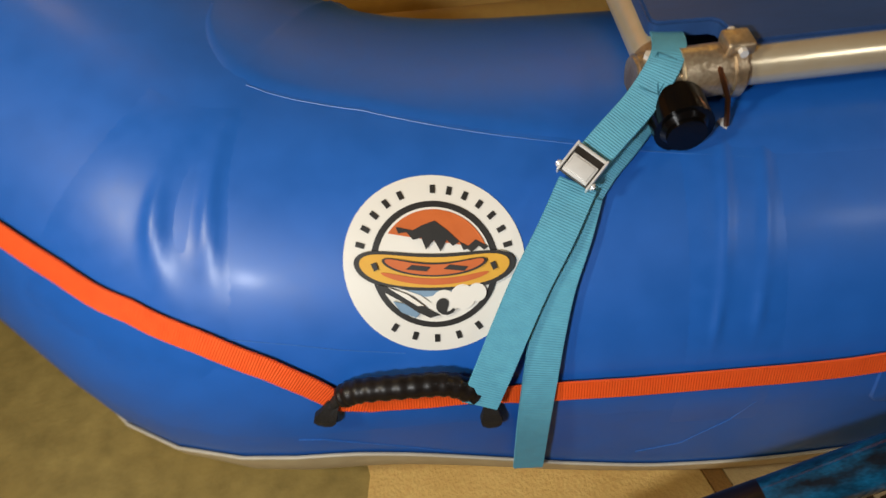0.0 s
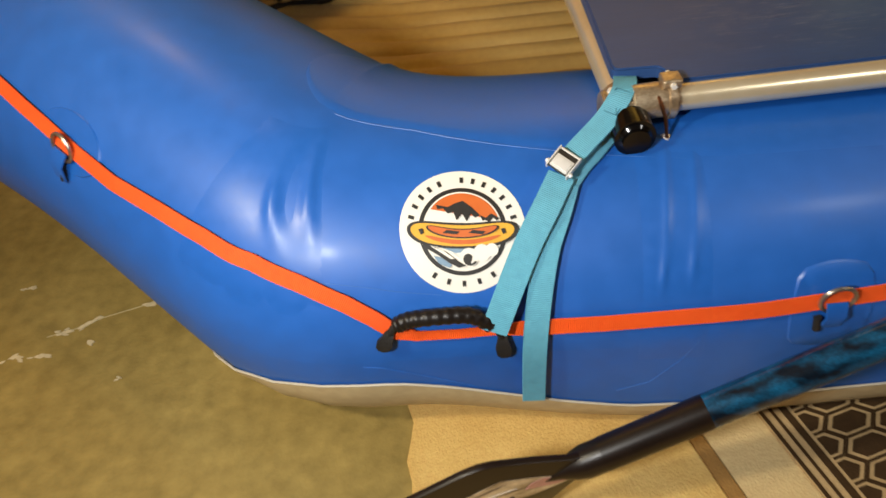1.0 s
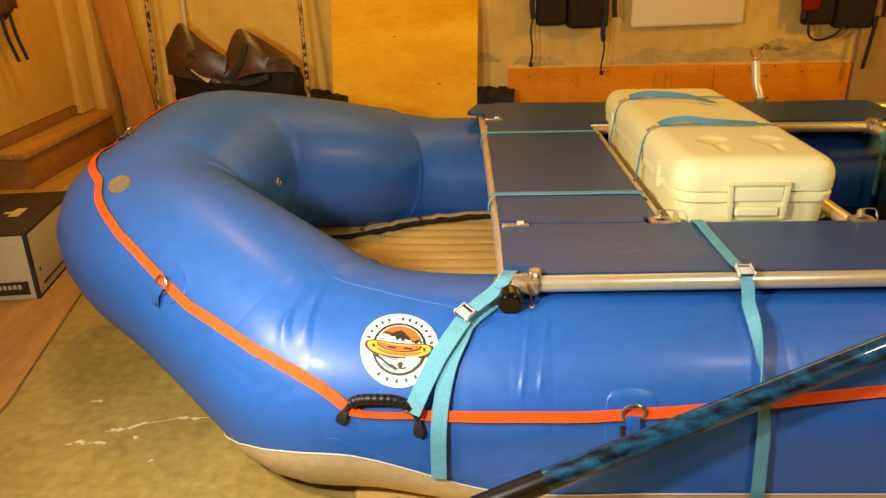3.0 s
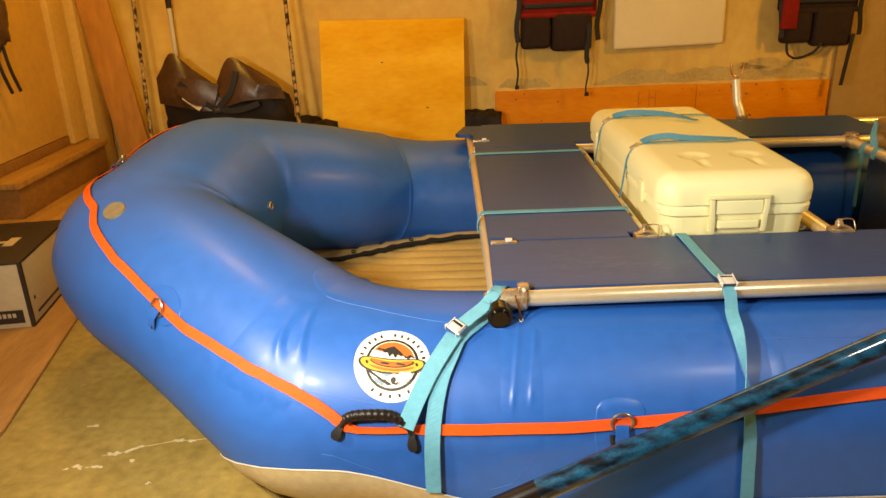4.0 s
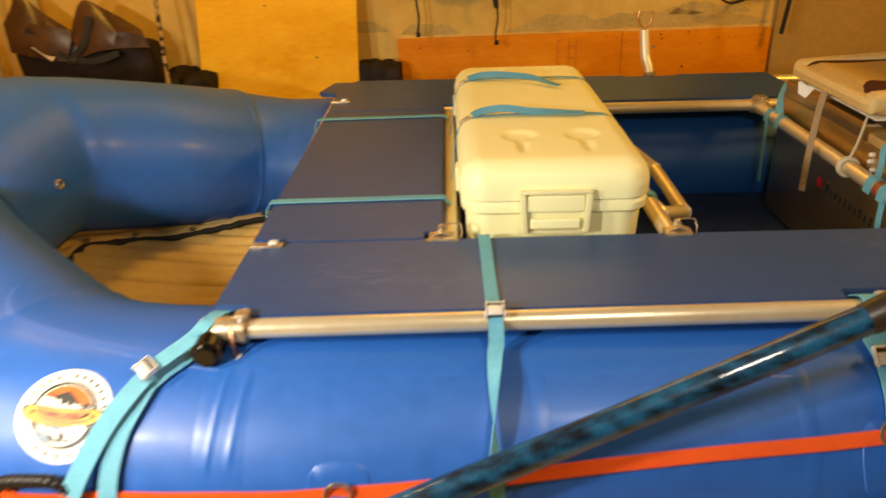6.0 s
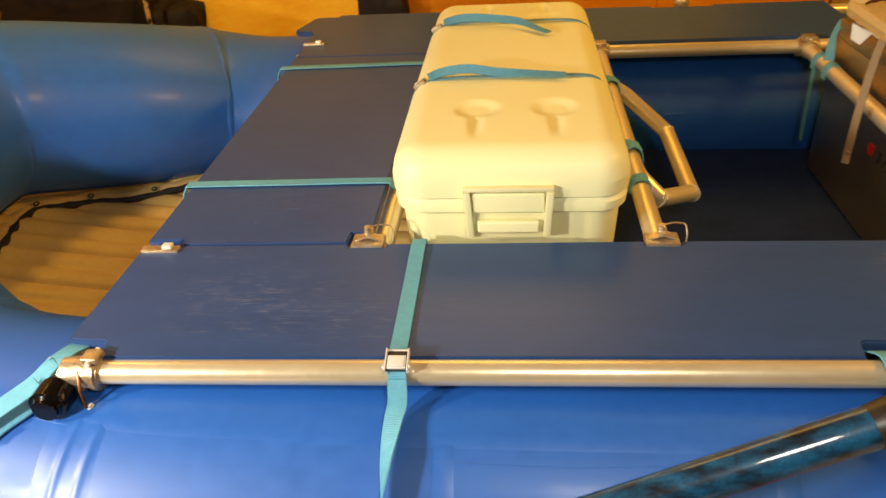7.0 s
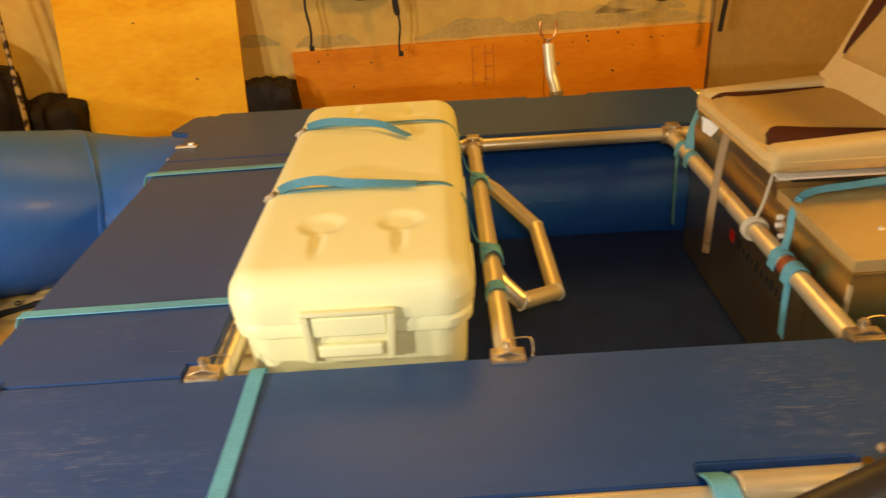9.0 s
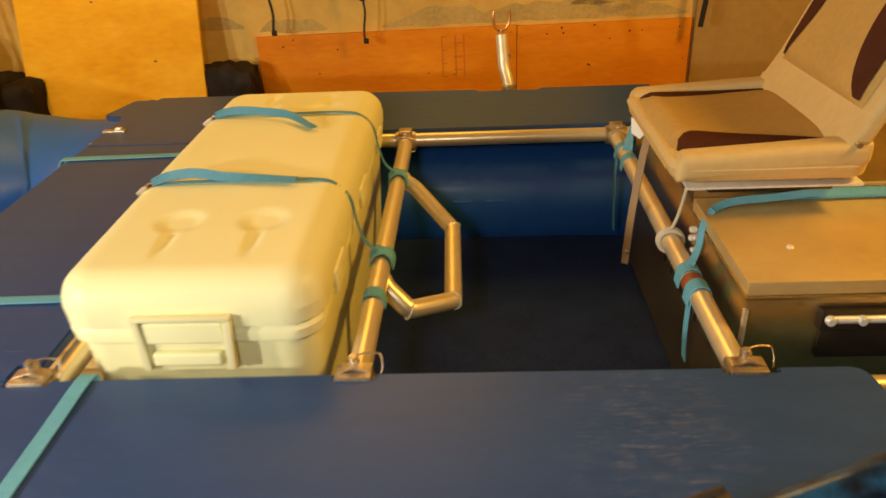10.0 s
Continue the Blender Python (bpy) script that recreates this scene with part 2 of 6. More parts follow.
def part(name, bm, material, parent=None, label="", smooth=True, angle=40):
    """Links a bmesh, in world places, as one mesh under a thing or a part."""
    me = bpy.data.meshes.new(name)
    bm.normal_update()
    if smooth:
        for f in bm.faces:
            f.smooth = True
        for e in bm.edges:
            if len(e.link_faces) == 2 and e.calc_face_angle(0) > radians(angle):
                e.smooth = False
    bm.to_mesh(me)
    bm.free()
    for m in material if isinstance(material, (list, tuple)) else [material]:
        me.materials.append(m)
    ob = new(name, me)
    if parent:
        off = Vector()
        up = parent
        while up:
            off += up.location
            up = up.parent
        ob.parent = parent
        ob.location = -off
    if label:
        ob["label"] = label
    return ob


def solo(name, bm, material, label, category, group="", kind="", smooth=True):
    return tagged(part(name, bm, material, None, "", smooth), label, category, group, kind)


def box(lo, hi, bevel=0.0, seg=2, m=None):
    bm = bmesh.new()
    bmesh.ops.create_cube(bm, size=1)
    lo, hi = Vector(lo), Vector(hi)
    for v in bm.verts:
        v.co = Vector(lo[i] + (v.co[i] + 0.5) * (hi[i] - lo[i]) for i in range(3))
    if bevel:
        bmesh.ops.bevel(bm, geom=bm.edges[:], offset=bevel, segments=seg, profile=0.6, affect="EDGES")
    if m:
        bmesh.ops.transform(bm, matrix=m, verts=bm.verts)
    return bm


def merge(*bms):
    out = bmesh.new()
    for b in bms:
        me = bpy.data.meshes.new("t")
        b.to_mesh(me)
        b.free()
        out.from_mesh(me)
        bpy.data.meshes.remove(me)
    return out


def frames_along(pts):
    """Tangent, side and up at each point of a path, carried along without twist."""
    pts = [Vector(p) for p in pts]
    tans = []
    for i in range(len(pts)):
        a = (pts[i] - pts[i - 1]).normalized() if i else None
        b = (pts[i + 1] - pts[i]).normalized() if i < len(pts) - 1 else None
        t = (a or b) + (b or a)
        tans.append(t.normalized())
    t0 = tans[0]
    up = Vector((0, 0, 1)) if abs(t0.z) < 0.9 else Vector((0, 1, 0))
    side = t0.cross(up).normalized()
    out = []
    for i, t in enumerate(tans):
        if i:
            side = (tans[i - 1].rotation_difference(t)) @ side
        side = (side - t * side.dot(t)).normalized()
        out.append((pts[i], t, side, side.cross(t).normalized()))
    return out


def rod(pts, r, n=14, caps=True, radii=None, mitre=True):
    """A round bar along a path; the bends are mitred."""
    bm = bmesh.new()
    fr = frames_along(pts)
    rings = []
    for i, (p, t, s, u) in enumerate(fr):
        rr = radii[i] if radii else r
        k = 1.0
        if mitre and 0 < i < len(fr) - 1:
            d = (Vector(pts[i + 1]) - Vector(pts[i])).normalized()
            k = 1 / max(0.75, abs(t.dot(d)))
        bend = None
        if k > 1.001:
            bend = (Vector(pts[i + 1]) - Vector(pts[i])).normalized() - (Vector(pts[i]) - Vector(pts[i - 1])).normalized()
            bend.normalize()
        ring = []
        for j in range(n):
            a = 2 * math.pi * j / n
            d = s * math.cos(a) + u * math.sin(a)
            if bend:
                d = d + bend * (d.dot(bend) * (k - 1))
            ring.append(bm.verts.new(p + d * rr))
        rings.append(ring)
    for a, b in zip(rings, rings[1:]):
        for j in range(n):
            bm.faces.new((a[j], a[(j + 1) % n], b[(j + 1) % n], b[j]))
    if caps:
        bm.faces.new(rings[0][::-1])
        bm.faces.new(rings[-1])
    bmesh.ops.recalc_face_normals(bm, faces=bm.faces[:])
    return bm


def round_path(pts, r, n=5):
    """Rounds the corners of a path."""
    pts = [Vector(p) for p in pts]
    out = [pts[0]]
    for a, b, c in zip(pts, pts[1:], pts[2:]):
        d1, d2 = (a - b), (c - b)
        k = min(r, d1.length * 0.45, d2.length * 0.45)
        p, q = b + d1.normalized() * k, b + d2.normalized() * k
        for i in range(n + 1):
            t = i / n
            out.append(p * (1 - t) ** 2 + b * 2 * t * (1 - t) + q * t * t)
    return out + [pts[-1]]


def smooth_path(pts, n=6):
    """A Catmull-Rom path through points."""
    pts = [Vector(p) for p in pts]
    out = []
    for i in range(len(pts) - 1):
        p0, p1, p2, p3 = pts[max(0, i - 1)], pts[i], pts[i + 1], pts[min(len(pts) - 1, i + 2)]
        for j in range(n):
            t = j / n
            out.append(0.5 * ((2 * p1) + (p2 - p0) * t + (2 * p0 - 5 * p1 + 4 * p2 - p3) * t * t + (3 * p1 - p0 - 3 * p2 + p3) * t ** 3))
    return out + [pts[-1]]


def band(pts, normals, width, thick=0.0022):
    """A flat strap along a path, its face towards the normals; UVs in metres along it."""
    bm = bmesh.new()
    uv = bm.loops.layers.uv.new("UVMap")
    pts, normals = [Vector(p) for p in pts], [Vector(n).normalized() for n in normals]
    rows, run, runs = [], 0.0, []
    for i, p in enumerate(pts):
        a, b = pts[max(0, i - 1)], pts[min(len(pts) - 1, i + 1)]
        t = (b - a).normalized()
        s = t.cross(normals[i]).normalized()
        n = s.cross(t).normalized()
        if i:
            run += (p - pts[i - 1]).length
        runs.append(run)
        w = width if not isinstance(width, (list, tuple)) else width[i]
        rows.append([bm.verts.new(p + s * (w / 2) * x + n * thick * y) for x, y in ((-1, 0), (-0.96, 1), (0.96, 1), (1, 0))])
    for i in range(len(rows) - 1):
        for j in range(4):
            f = bm.faces.new((rows[i][j], rows[i][(j + 1) % 4], rows[i + 1][(j + 1) % 4], rows[i + 1][j]))
            for l in f.loops:
                k = i if l.vert in rows[i] else i + 1
                l[uv].uv = (runs[k], 0.0)
    bm.faces.new(rows[0][::-1])
    bm.faces.new(rows[-1])
    bmesh.ops.recalc_face_normals(bm, faces=bm.faces[:])
    return bm


def plate(outline, z0, z1, bevel=0.003, m=None):
    """A flat board from its outline in plan."""
    bm = bmesh.new()
    low = [bm.verts.new((x, y, z0)) for x, y in outline]
    f = bm.faces.new(low)
    up = bmesh.ops.extrude_face_region(bm, geom=[f])
    bmesh.ops.translate(bm, vec=(0, 0, z1 - z0), verts=[v for v in up["geom"] if isinstance(v, bmesh.types.BMVert)])
    bmesh.ops.recalc_face_normals(bm, faces=bm.faces[:])
    if bevel:
        rim = [e for e in bm.edges if abs(e.verts[0].co.z - z1) < 1e-6 and abs(e.verts[1].co.z - z1) < 1e-6]
        bmesh.ops.bevel(bm, geom=rim, offset=bevel, segments=2, affect="EDGES")
    if m:
        bmesh.ops.transform(bm, matrix=m, verts=bm.verts)
    return bm


def cyl(a, b, r, n=20, bevel=0.0):
    bm = rod([a, b], r, n)
    if bevel:
        rim = [e for e in bm.edges if e.calc_face_angle(0) > 1.0]
        bmesh.ops.bevel(bm, geom=rim, offset=bevel, segments=3, affect="EDGES")
    return bm


def ring_bm(at, normal, major, minor, n=20, k=8, arc=1.0, start=0.0):
    q = Vector((0, 0, 1)).rotation_difference(Vector(normal).normalized())
    pts = []
    for i in range(n + (0 if arc >= 1 else 1)):
        a = start + 2 * math.pi * arc * i / n
        pts.append(Vector(at) + q @ Vector((math.cos(a) * major, math.sin(a) * major, 0)))
    if arc >= 1:
        pts.append(pts[0])
    return rod(pts, minor, k, caps=arc < 1, mitre=False)


# ---- room ----
WALL_TURN = Matrix.Translation((0.186, 2.965, 0)) @ Matrix.Rotation(0.049, 4, "Z")
X0, X1, Y0, ZC = -2.3, 4.2, -4.2, 2.5

solo("floor", box((X0 - 0.2, Y0 - 0.2, -0.12), (X1 + 0.2, 3.5, 0.0)), CONCRETE, "worn greenish grey concrete garage floor", "floor", kind="structure", smooth=False)
solo("wall_north", box((-3.0, 0.0, 0.0), (4.6, 0.12, ZC), m=WALL_TURN), WALL, "cream painted plaster garage wall with grey stains", "wall", kind="structure", smooth=False)
# East and south walls and ceiling are unseen, toned darker to bounce less light.
solo("wall_east", box((X1, Y0, 0), (X1 + 0.12, 3.4, ZC)), TAN_WALL, "unseen tan closing wall, kept dark to cut bounce", "wall", kind="structure", smooth=False)
solo("wall_south", box((X0, Y0 - 0.12, 0), (X1, Y0, ZC)), TAN_WALL, "unseen tan closing wall, kept dark to cut bounce", "wall", kind="structure", smooth=False)
solo("wall_west", box((X0 - 0.12, Y0, 0), (X0, 3.1, ZC)), DOOR, "tan painted garage wall", "wall", kind="structure", smooth=False)
solo("ceiling", box((X0 - 0.2, Y0 - 0.2, ZC), (X1 + 0.2, 3.5, ZC + 0.1)), CEIL, "unseen ceiling boards, kept dark to cut bounce", "ceiling", kind="structure", smooth=False)

# floor coverings
def flat(name, outline, z0, z1, material, label, category, bevel=0.002, kind=""):
    return solo(name, plate(outline, z0, z1, bevel), material, label, category, kind=kind)


rug = thing("rug", "beige carpet runner with a brown stripe under the raft", "rug", (0.6, 0.2, 0))
edge = [(-0.378 + 0.006 * math.sin(i * 2.1) + random.uniform(-0.004, 0.004), -1.2 + 2.3 * i / 60) for i in range(61)]
part("carpet", plate([(0.364, -1.2), (0.070, -0.145), (0.070, 1.1)] + edge[::-1], 0.0, 0.010, 0.003), RUG, rug)
part("stripe", plate([(0.0705, -0.145), (0.0955, -0.145), (0.390, -1.2), (0.3645, -1.2)], 0.0, 0.0105, 0.001), RUG_BROWN, rug, "brown carpet stripe")
part("pale_border", plate([(0.096, 1.1), (0.096, -0.145), (0.391, -1.2), (1.9, -1.2), (1.9, 1.1)], 0.0, 0.0085, 0.002), RUG_PALE, rug, "pale cream carpet")

hexmat = thing("hexagon_mat", "dark brown mat with cream hexagon outlines", "mat", (0.4, -0.3, 0.01))
HM = Matrix.Translation((0.215, -0.18, 0)) @ Matrix.Rotation(0.28, 4, "Z")
part("mat_base", box((0, -1.0, 0.009), (0.31, 0.45, 0.0155), 0.002, m=HM), MAT_CREAM, hexmat)
for x, w in ((0.001, 0.006), (0.019, 0.005), (0.036, 0.012), (0.263, 0.012), (0.287, 0.005), (0.303, 0.006)):
    part("stripe", box((x, -1.0, 0.0155), (x + w, 0.45, 0.0172), m=HM), MAT_DARK, hexmat, smooth=False)


def long_hexagon(cx, cy, k):
    """A hexagon drawn out across the mat, kept inside its borders."""
    return [(min(max(cx + px * k, 0.055), 0.257), cy + py * k) for px, py in ((0.0485, 0), (0.0262, 0.0235), (-0.0262, 0.0235), (-0.0485, 0), (-0.0262, -0.0235), (0.0262, -0.0235))]


hexes = []
for i in range(4):
    for j in range(-20, 9):
        cx, cy = 0.050 + i * 0.0745, (j + 0.5 * (i % 2)) * 0.047
        bm = bmesh.new()
        ring = [[bm.verts.new((x, y, 0.0158)) for x, y in long_hexagon(cx, cy, k)] for k in (0.985, 0.90)]
        inner = [bm.verts.new((x, y, 0.0158)) for x, y in long_hexagon(cx, cy, 0.70)]
        for k in range(6):
            quad = (ring[0][k], ring[0][(k + 1) % 6], ring[1][(k + 1) % 6], ring[1][k])
            if len({tuple(round(c, 5) for c in v.co) for v in quad}) == 4 and len({round(v.co.x, 5) for v in quad}) > 1:
                bm.faces.new(quad)
        bm.faces.new(inner)
        bmesh.ops.remove_doubles(bm, verts=bm.verts, dist=0.00005)
        hexes.append(bm)
hexbm = merge(*hexes)
bmesh.ops.recalc_face_normals(hexbm, faces=hexbm.faces[:])
ext = bmesh.ops.extrude_face_region(hexbm, geom=hexbm.faces[:])
bmesh.ops.translate(hexbm, vec=(0, 0, 0.0016), verts=[v for v in ext["geom"] if isinstance(v, bmesh.types.BMVert)])
bmesh.ops.transform(hexbm, matrix=HM, verts=hexbm.verts)
tagged(part("hexagon_pattern", hexbm, MAT_DARK, hexmat, "dark brown hexagons", smooth=False), kind="stuff")

second = thing("patterned_mat", "second dark patterned mat under the raft", "mat", (1.2, -0.2, 0.01))
HM2 = Matrix.Translation((1.03, -0.17, 0)) @ Matrix.Rotation(0.28, 4, "Z")
part("mat_base", box((0, -1.0, 0.009), (0.31, 0.45, 0.0155), 0.002, m=HM2), MAT_CREAM, second)
h2 = bmesh.new()
h2.from_mesh(bpy.data.objects["hexagon_pattern"].data)
bmesh.ops.transform(h2, matrix=HM2 @ HM.inverted(), verts=h2.verts)
tagged(part("hexagon_pattern", h2, MAT_DARK, second, smooth=False), kind="stuff")

flat("floor_sheet", [(-2.28, -2.0), (-1.42, -2.0), (-1.475, 0.30), (-1.63, 1.16), (-1.75, 2.0), (-2.28, 2.0)], 0.0, 0.012, FLOOR_PLY, "brown plywood sheet lying on the concrete", "plywood")

# broken crack in the concrete: pale raised flakes
crack_bm = []
CRACKS = [[(-1.199, 0.112), (-1.173, 0.122), (-1.155, 0.117)], [(-1.140, 0.115), (-1.115, 0.119), (-1.091, 0.115)], [(-1.109, 0.177), (-1.07, 0.179), (-1.042, 0.196), (-1.019, 0.208)], [(-0.937, 0.230), (-0.912, 0.235)], [(-0.893, 0.230), (-0.885, 0.229)], [(-1.028, 0.144), (-1.022, 0.139)], [(-0.944, 0.045), (-0.936, 0.045)], [(-1.235, 0.315), (-1.20, 0.321)]]
level = 0.0012
for run in CRACKS:
    for (x0, y0), (x1, y1) in zip(run, run[1:]):
        for _ in range(max(2, int(math.hypot(x1 - x0, y1 - y0) / 0.006))):
            f, n = random.random(), random.randint(5, 7)
            s, a0 = random.uniform(0.002, 0.0065), math.atan2(y1 - y0, x1 - x0) + random.uniform(-0.5, 0.5)
            x, y = x0 + (x1 - x0) * f + random.gauss(0, 0.003), y0 + (y1 - y0) * f + random.gauss(0, 0.003)
            level += 0.00004
            pts = [(s * random.uniform(1.2, 2.8) * math.cos(6.28 * q / n), s * random.uniform(0.5, 1.0) * math.sin(6.28 * q / n)) for q in range(n)]
            crack_bm.append(plate([(x + u * math.cos(a0) - v * math.sin(a0), y + u * math.sin(a0) + v * math.cos(a0)) for u, v in pts], 0.0003, level, 0))
tagged(part("concrete_chips", merge(*crack_bm), mat("pale_flakes", (0.72, 0.62, 0.40), 0.5, vary=0.3, scale=60), None, smooth=False), "pale chips and grit along a crack in the concrete", "debris", kind="stuff")

seam_line = [(-1.125, 0.168), (-1.07, 0.183), (-1.019, 0.207), (-0.975, 0.220), (-0.93, 0.233), (-0.88, 0.232), (-0.84, 0.238)]
tagged(part("concrete_crack", merge(*[rod([(x, y, 0.0004) for x, y in seam_line[i:i + 2]], 0.0016, 5) for i in range(len(seam_line) - 1)]), mat("pale_crack", (0.52, 0.42, 0.20), 0.6, vary=0.4, scale=60), None), "pale hairline crack in the concrete", "crack", kind="structure")

# ---- raft ----
MID, XMID, R = 1.02, 0.85, 0.25
raft = thing("raft", "inflated blue PVC raft with a kicked-up bow standing on carpets", "raft", (0.85, MID, 0))
quarter = round_path([(XMID, 0.06, 0.24), (0.12, 0.06, 0.24), (-0.47, 0.097, 0.243), (-1.17, 0.722, 0.467), (-1.20, MID, 0.478)], 0.055, 6)


def ease(v):
    v = min(1.0, max(0.0, v))
    return v * v * (3 - 2 * v)


def resample(pts, step):
    out, left = [pts[0]], step
    for a, b in zip(pts, pts[1:]):
        d = (b - a).length
        at = 0.0
        while d - at >= left:
            at += left
            out.append(a.lerp(b, at / d))
            left = step
        left -= d - at
    return out


quarter = resample(quarter, 0.03)
quarter[-1].y = MID
front_half = [Vector((2 * XMID - p.x, p.y, p.z)) for p in quarter[::-1]] + quarter[1:]
LOOP = front_half + [Vector((p.x, 2 * MID - p.y, p.z)) for p in front_half[::-1]][1:-1]
N_HALF = len(front_half)
FRONT_X = [p.x for p in LOOP[:N_HALF]]
# the bow is skewed to fit the camera's view: far corner further back, near one lower
for p in LOOP:
    askew = ease((p.y - 0.53) / 0.48) * ease((-0.45 - p.x) / 0.4)
    p.x += 0.12 * askew
    p.z -= 0.05 * ease((p.y - 0.42) / 0.30) * (1 - ease((p.y - 0.85) / 0.45)) * ease((-0.45 - p.x) / 0.4)
FRAMES = []
for i, p in enumerate(LOOP):
    t = (LOOP[(i + 1) % len(LOOP)] - LOOP[i - 1]).normalized()
    n = Vector((0, 0, 1)).cross(t).normalized()
    FRAMES.append((p, t, n, t.cross(n).normalized() * -1 if t.cross(n).z < 0 else t.cross(n).normalized()))
SOFT_LINE = []
for i in range(len(LOOP)):
    mean = Vector()
    for j in range(-9, 10):
        mean += LOOP[(i + j) % len(LOOP)] * (10 - abs(j)) / 100
    SOFT_LINE.append(mean)
SOFT_SIDE = []
for i in range(len(LOOP)):
    t = (SOFT_LINE[(i + 1) % len(LOOP)] - SOFT_LINE[i - 1]).normalized()
    SOFT_SIDE.append(Vector((0, 0, 1)).cross(t).normalized())


def at_frame(k):
    k = k % len(FRAMES)
    i, f = int(k), k - int(k)
    a, b = FRAMES[i], FRAMES[(i + 1) % len(FRAMES)]
    return [a[j].lerp(b[j], f) for j in range(4)]


def soft_frame(k):
    """The rounder middle line that the inner side of the tube follows."""
    k = k % len(FRAMES)
    i, f = int(k), k - int(k)
    j = (i + 1) % len(FRAMES)
    return SOFT_LINE[i].lerp(SOFT_LINE[j], f), SOFT_SIDE[i].lerp(SOFT_SIDE[j], f).normalized()


def index_x(x):
    """Place along the loop, on the near side, where the middle line passes x."""
    for i in range(N_HALF - 1):
        if FRONT_X[i] >= x >= FRONT_X[i + 1]:
            return i + (FRONT_X[i] - x) / max(1e-9, FRONT_X[i] - FRONT_X[i + 1])
    return N_HALF - 1


def girth(p):
    """Half width and half height of the tube: pressed oval along the sides, round in the raised ends."""
    mx = XMID - abs(p.x - XMID)
    f = ease((-0.15 - mx) / 0.45)
    nose = 0.018 * ease((p.y - 0.62) / 0.25) * ease((-0.2 - mx) / 0.3)
    return 0.258 + 0.012 * f + nose, 0.240 + 0.030 * f + nose


def inner_swell(p):
    """How much wider the tube is towards the floor: most in the crook of the bend."""
    mx = XMID - abs(p.x - XMID)
    return 0.080 - 0.055 * ease((-0.40 - mx) / 0.5)


def surf_k(k, deg, off=0.0):
    p, t, n, u = at_frame(k)
    place, a = k, radians(deg)
    w, h = girth(p)
    n, u = n.normalized(), u.normalized()
    c, s = math.cos(a), math.sin(a)
    if s < 0:
        e = 2.0 + (0.7 * min(1.0, max(0.0, (0.290 - h) / 0.05)) + 3.6 * (c > 0) * ease((XMID - abs(p.x - XMID) + 0.35) / 0.5)) * min(1.0, -s * 3)
        k = (abs(c) ** e + abs(s) ** e) ** (-1 / e)
        w, h = w * k, h * k
    if c < 0:
        w += inner_swell(p)
    else:
        w += 0.020 * c * c * ease((p.y - 0.30) / 0.30) * ease((abs(p.x - XMID) - XMID - 0.2) / 0.3) * ease((2 * MID - 0.30 - p.y) / 0.30)
    if c < 0.8:
        q, side = soft_frame(place)
        f = ease(0.8 - c)
        p, n = p.lerp(q, f), n.lerp(side, f).normalized()
    d = (n * c * h + u * s * w).normalized()
    return p + n * c * w + u * s * h + d * off, d


def surf(x, deg, off=0.0):
    return surf_k(index_x(x), deg, off)


def shell(k0, k1, d0, d1, off, nk, nd, wrap=False, shape=None):
    """A thin skin on the tube between two places along it and two angles."""
    bm = bmesh.new()
    rows = []
    for i in range(nk + (0 if wrap else 1)):
        k = k0 + (k1 - k0) * i / nk
        row = []
        for j in range(nd + 1):
            lo, hi = (d0(k) if callable(d0) else d0), (d1(k) if callable(d1) else d1)
            rim = off if shape is None else off * shape(i / nk, j / nd)
            row.append(bm.verts.new(surf_k(k, lo + (hi - lo) * j / nd, rim)[0]))
        rows.append(row)
    pairs = list(zip(rows, rows[1:])) + ([(rows[-1], rows[0])] if wrap else [])
    for a, b in pairs:
        for j in range(nd):
            bm.faces.new((a[j], a[j + 1], b[j + 1], b[j]))
    bmesh.ops.recalc_face_normals(bm, faces=bm.faces[:])
    return bm


def rounded(i, j):
    """Full height inside, nothing at the rim."""
    return 1.0 if 0.001 < i < 0.999 and 0.001 < j < 0.999 else -0.3


WEAR = [(-0.63, -65), (-0.55, -38), (-0.50, -23), (-0.47, -16), (-0.43, -11.5), (-0.36, -12.5), (-0.28, -17), (-0.20, -22.5), (-0.10, -28.5), (0.0, -32), (0.12, -31.5), (0.30, -30.5)]


def wear_angle(k):
    """Where the bottom skin ends: high round the bends, low along the sides and at the bow."""
    p = at_frame(k)[0]
    x = min(max(XMID - abs(p.x - XMID), WEAR[0][0]), WEAR[-1][0])
    for (x0, a0), (x1, a1) in zip(WEAR, WEAR[1:]):
        if x <= x1:
            return a0 + (a1 - a0) * (x - x0) / (x1 - x0)
    return WEAR[-1][1]


tube = part("tube", shell(0, len(FRAMES), 0, 360, 0.0, len(FRAMES), 120, wrap=True), PVC, raft)
part("bottom_skin", shell(0, len(FRAMES), wear_angle, -128, 0.005, len(FRAMES), 32, wrap=True), GREY_PVC, raft, "pale grey wear skin under the tubes")
part("welt", rod([surf_k(k, wear_angle(k), 0.004)[0] for k in range(len(FRAMES))] + [surf_k(0, wear_angle(0), 0.004)[0]], 0.0022, 6, caps=False, mitre=False), WELT, raft, "thin white edge of the bottom skin")
K = index_x


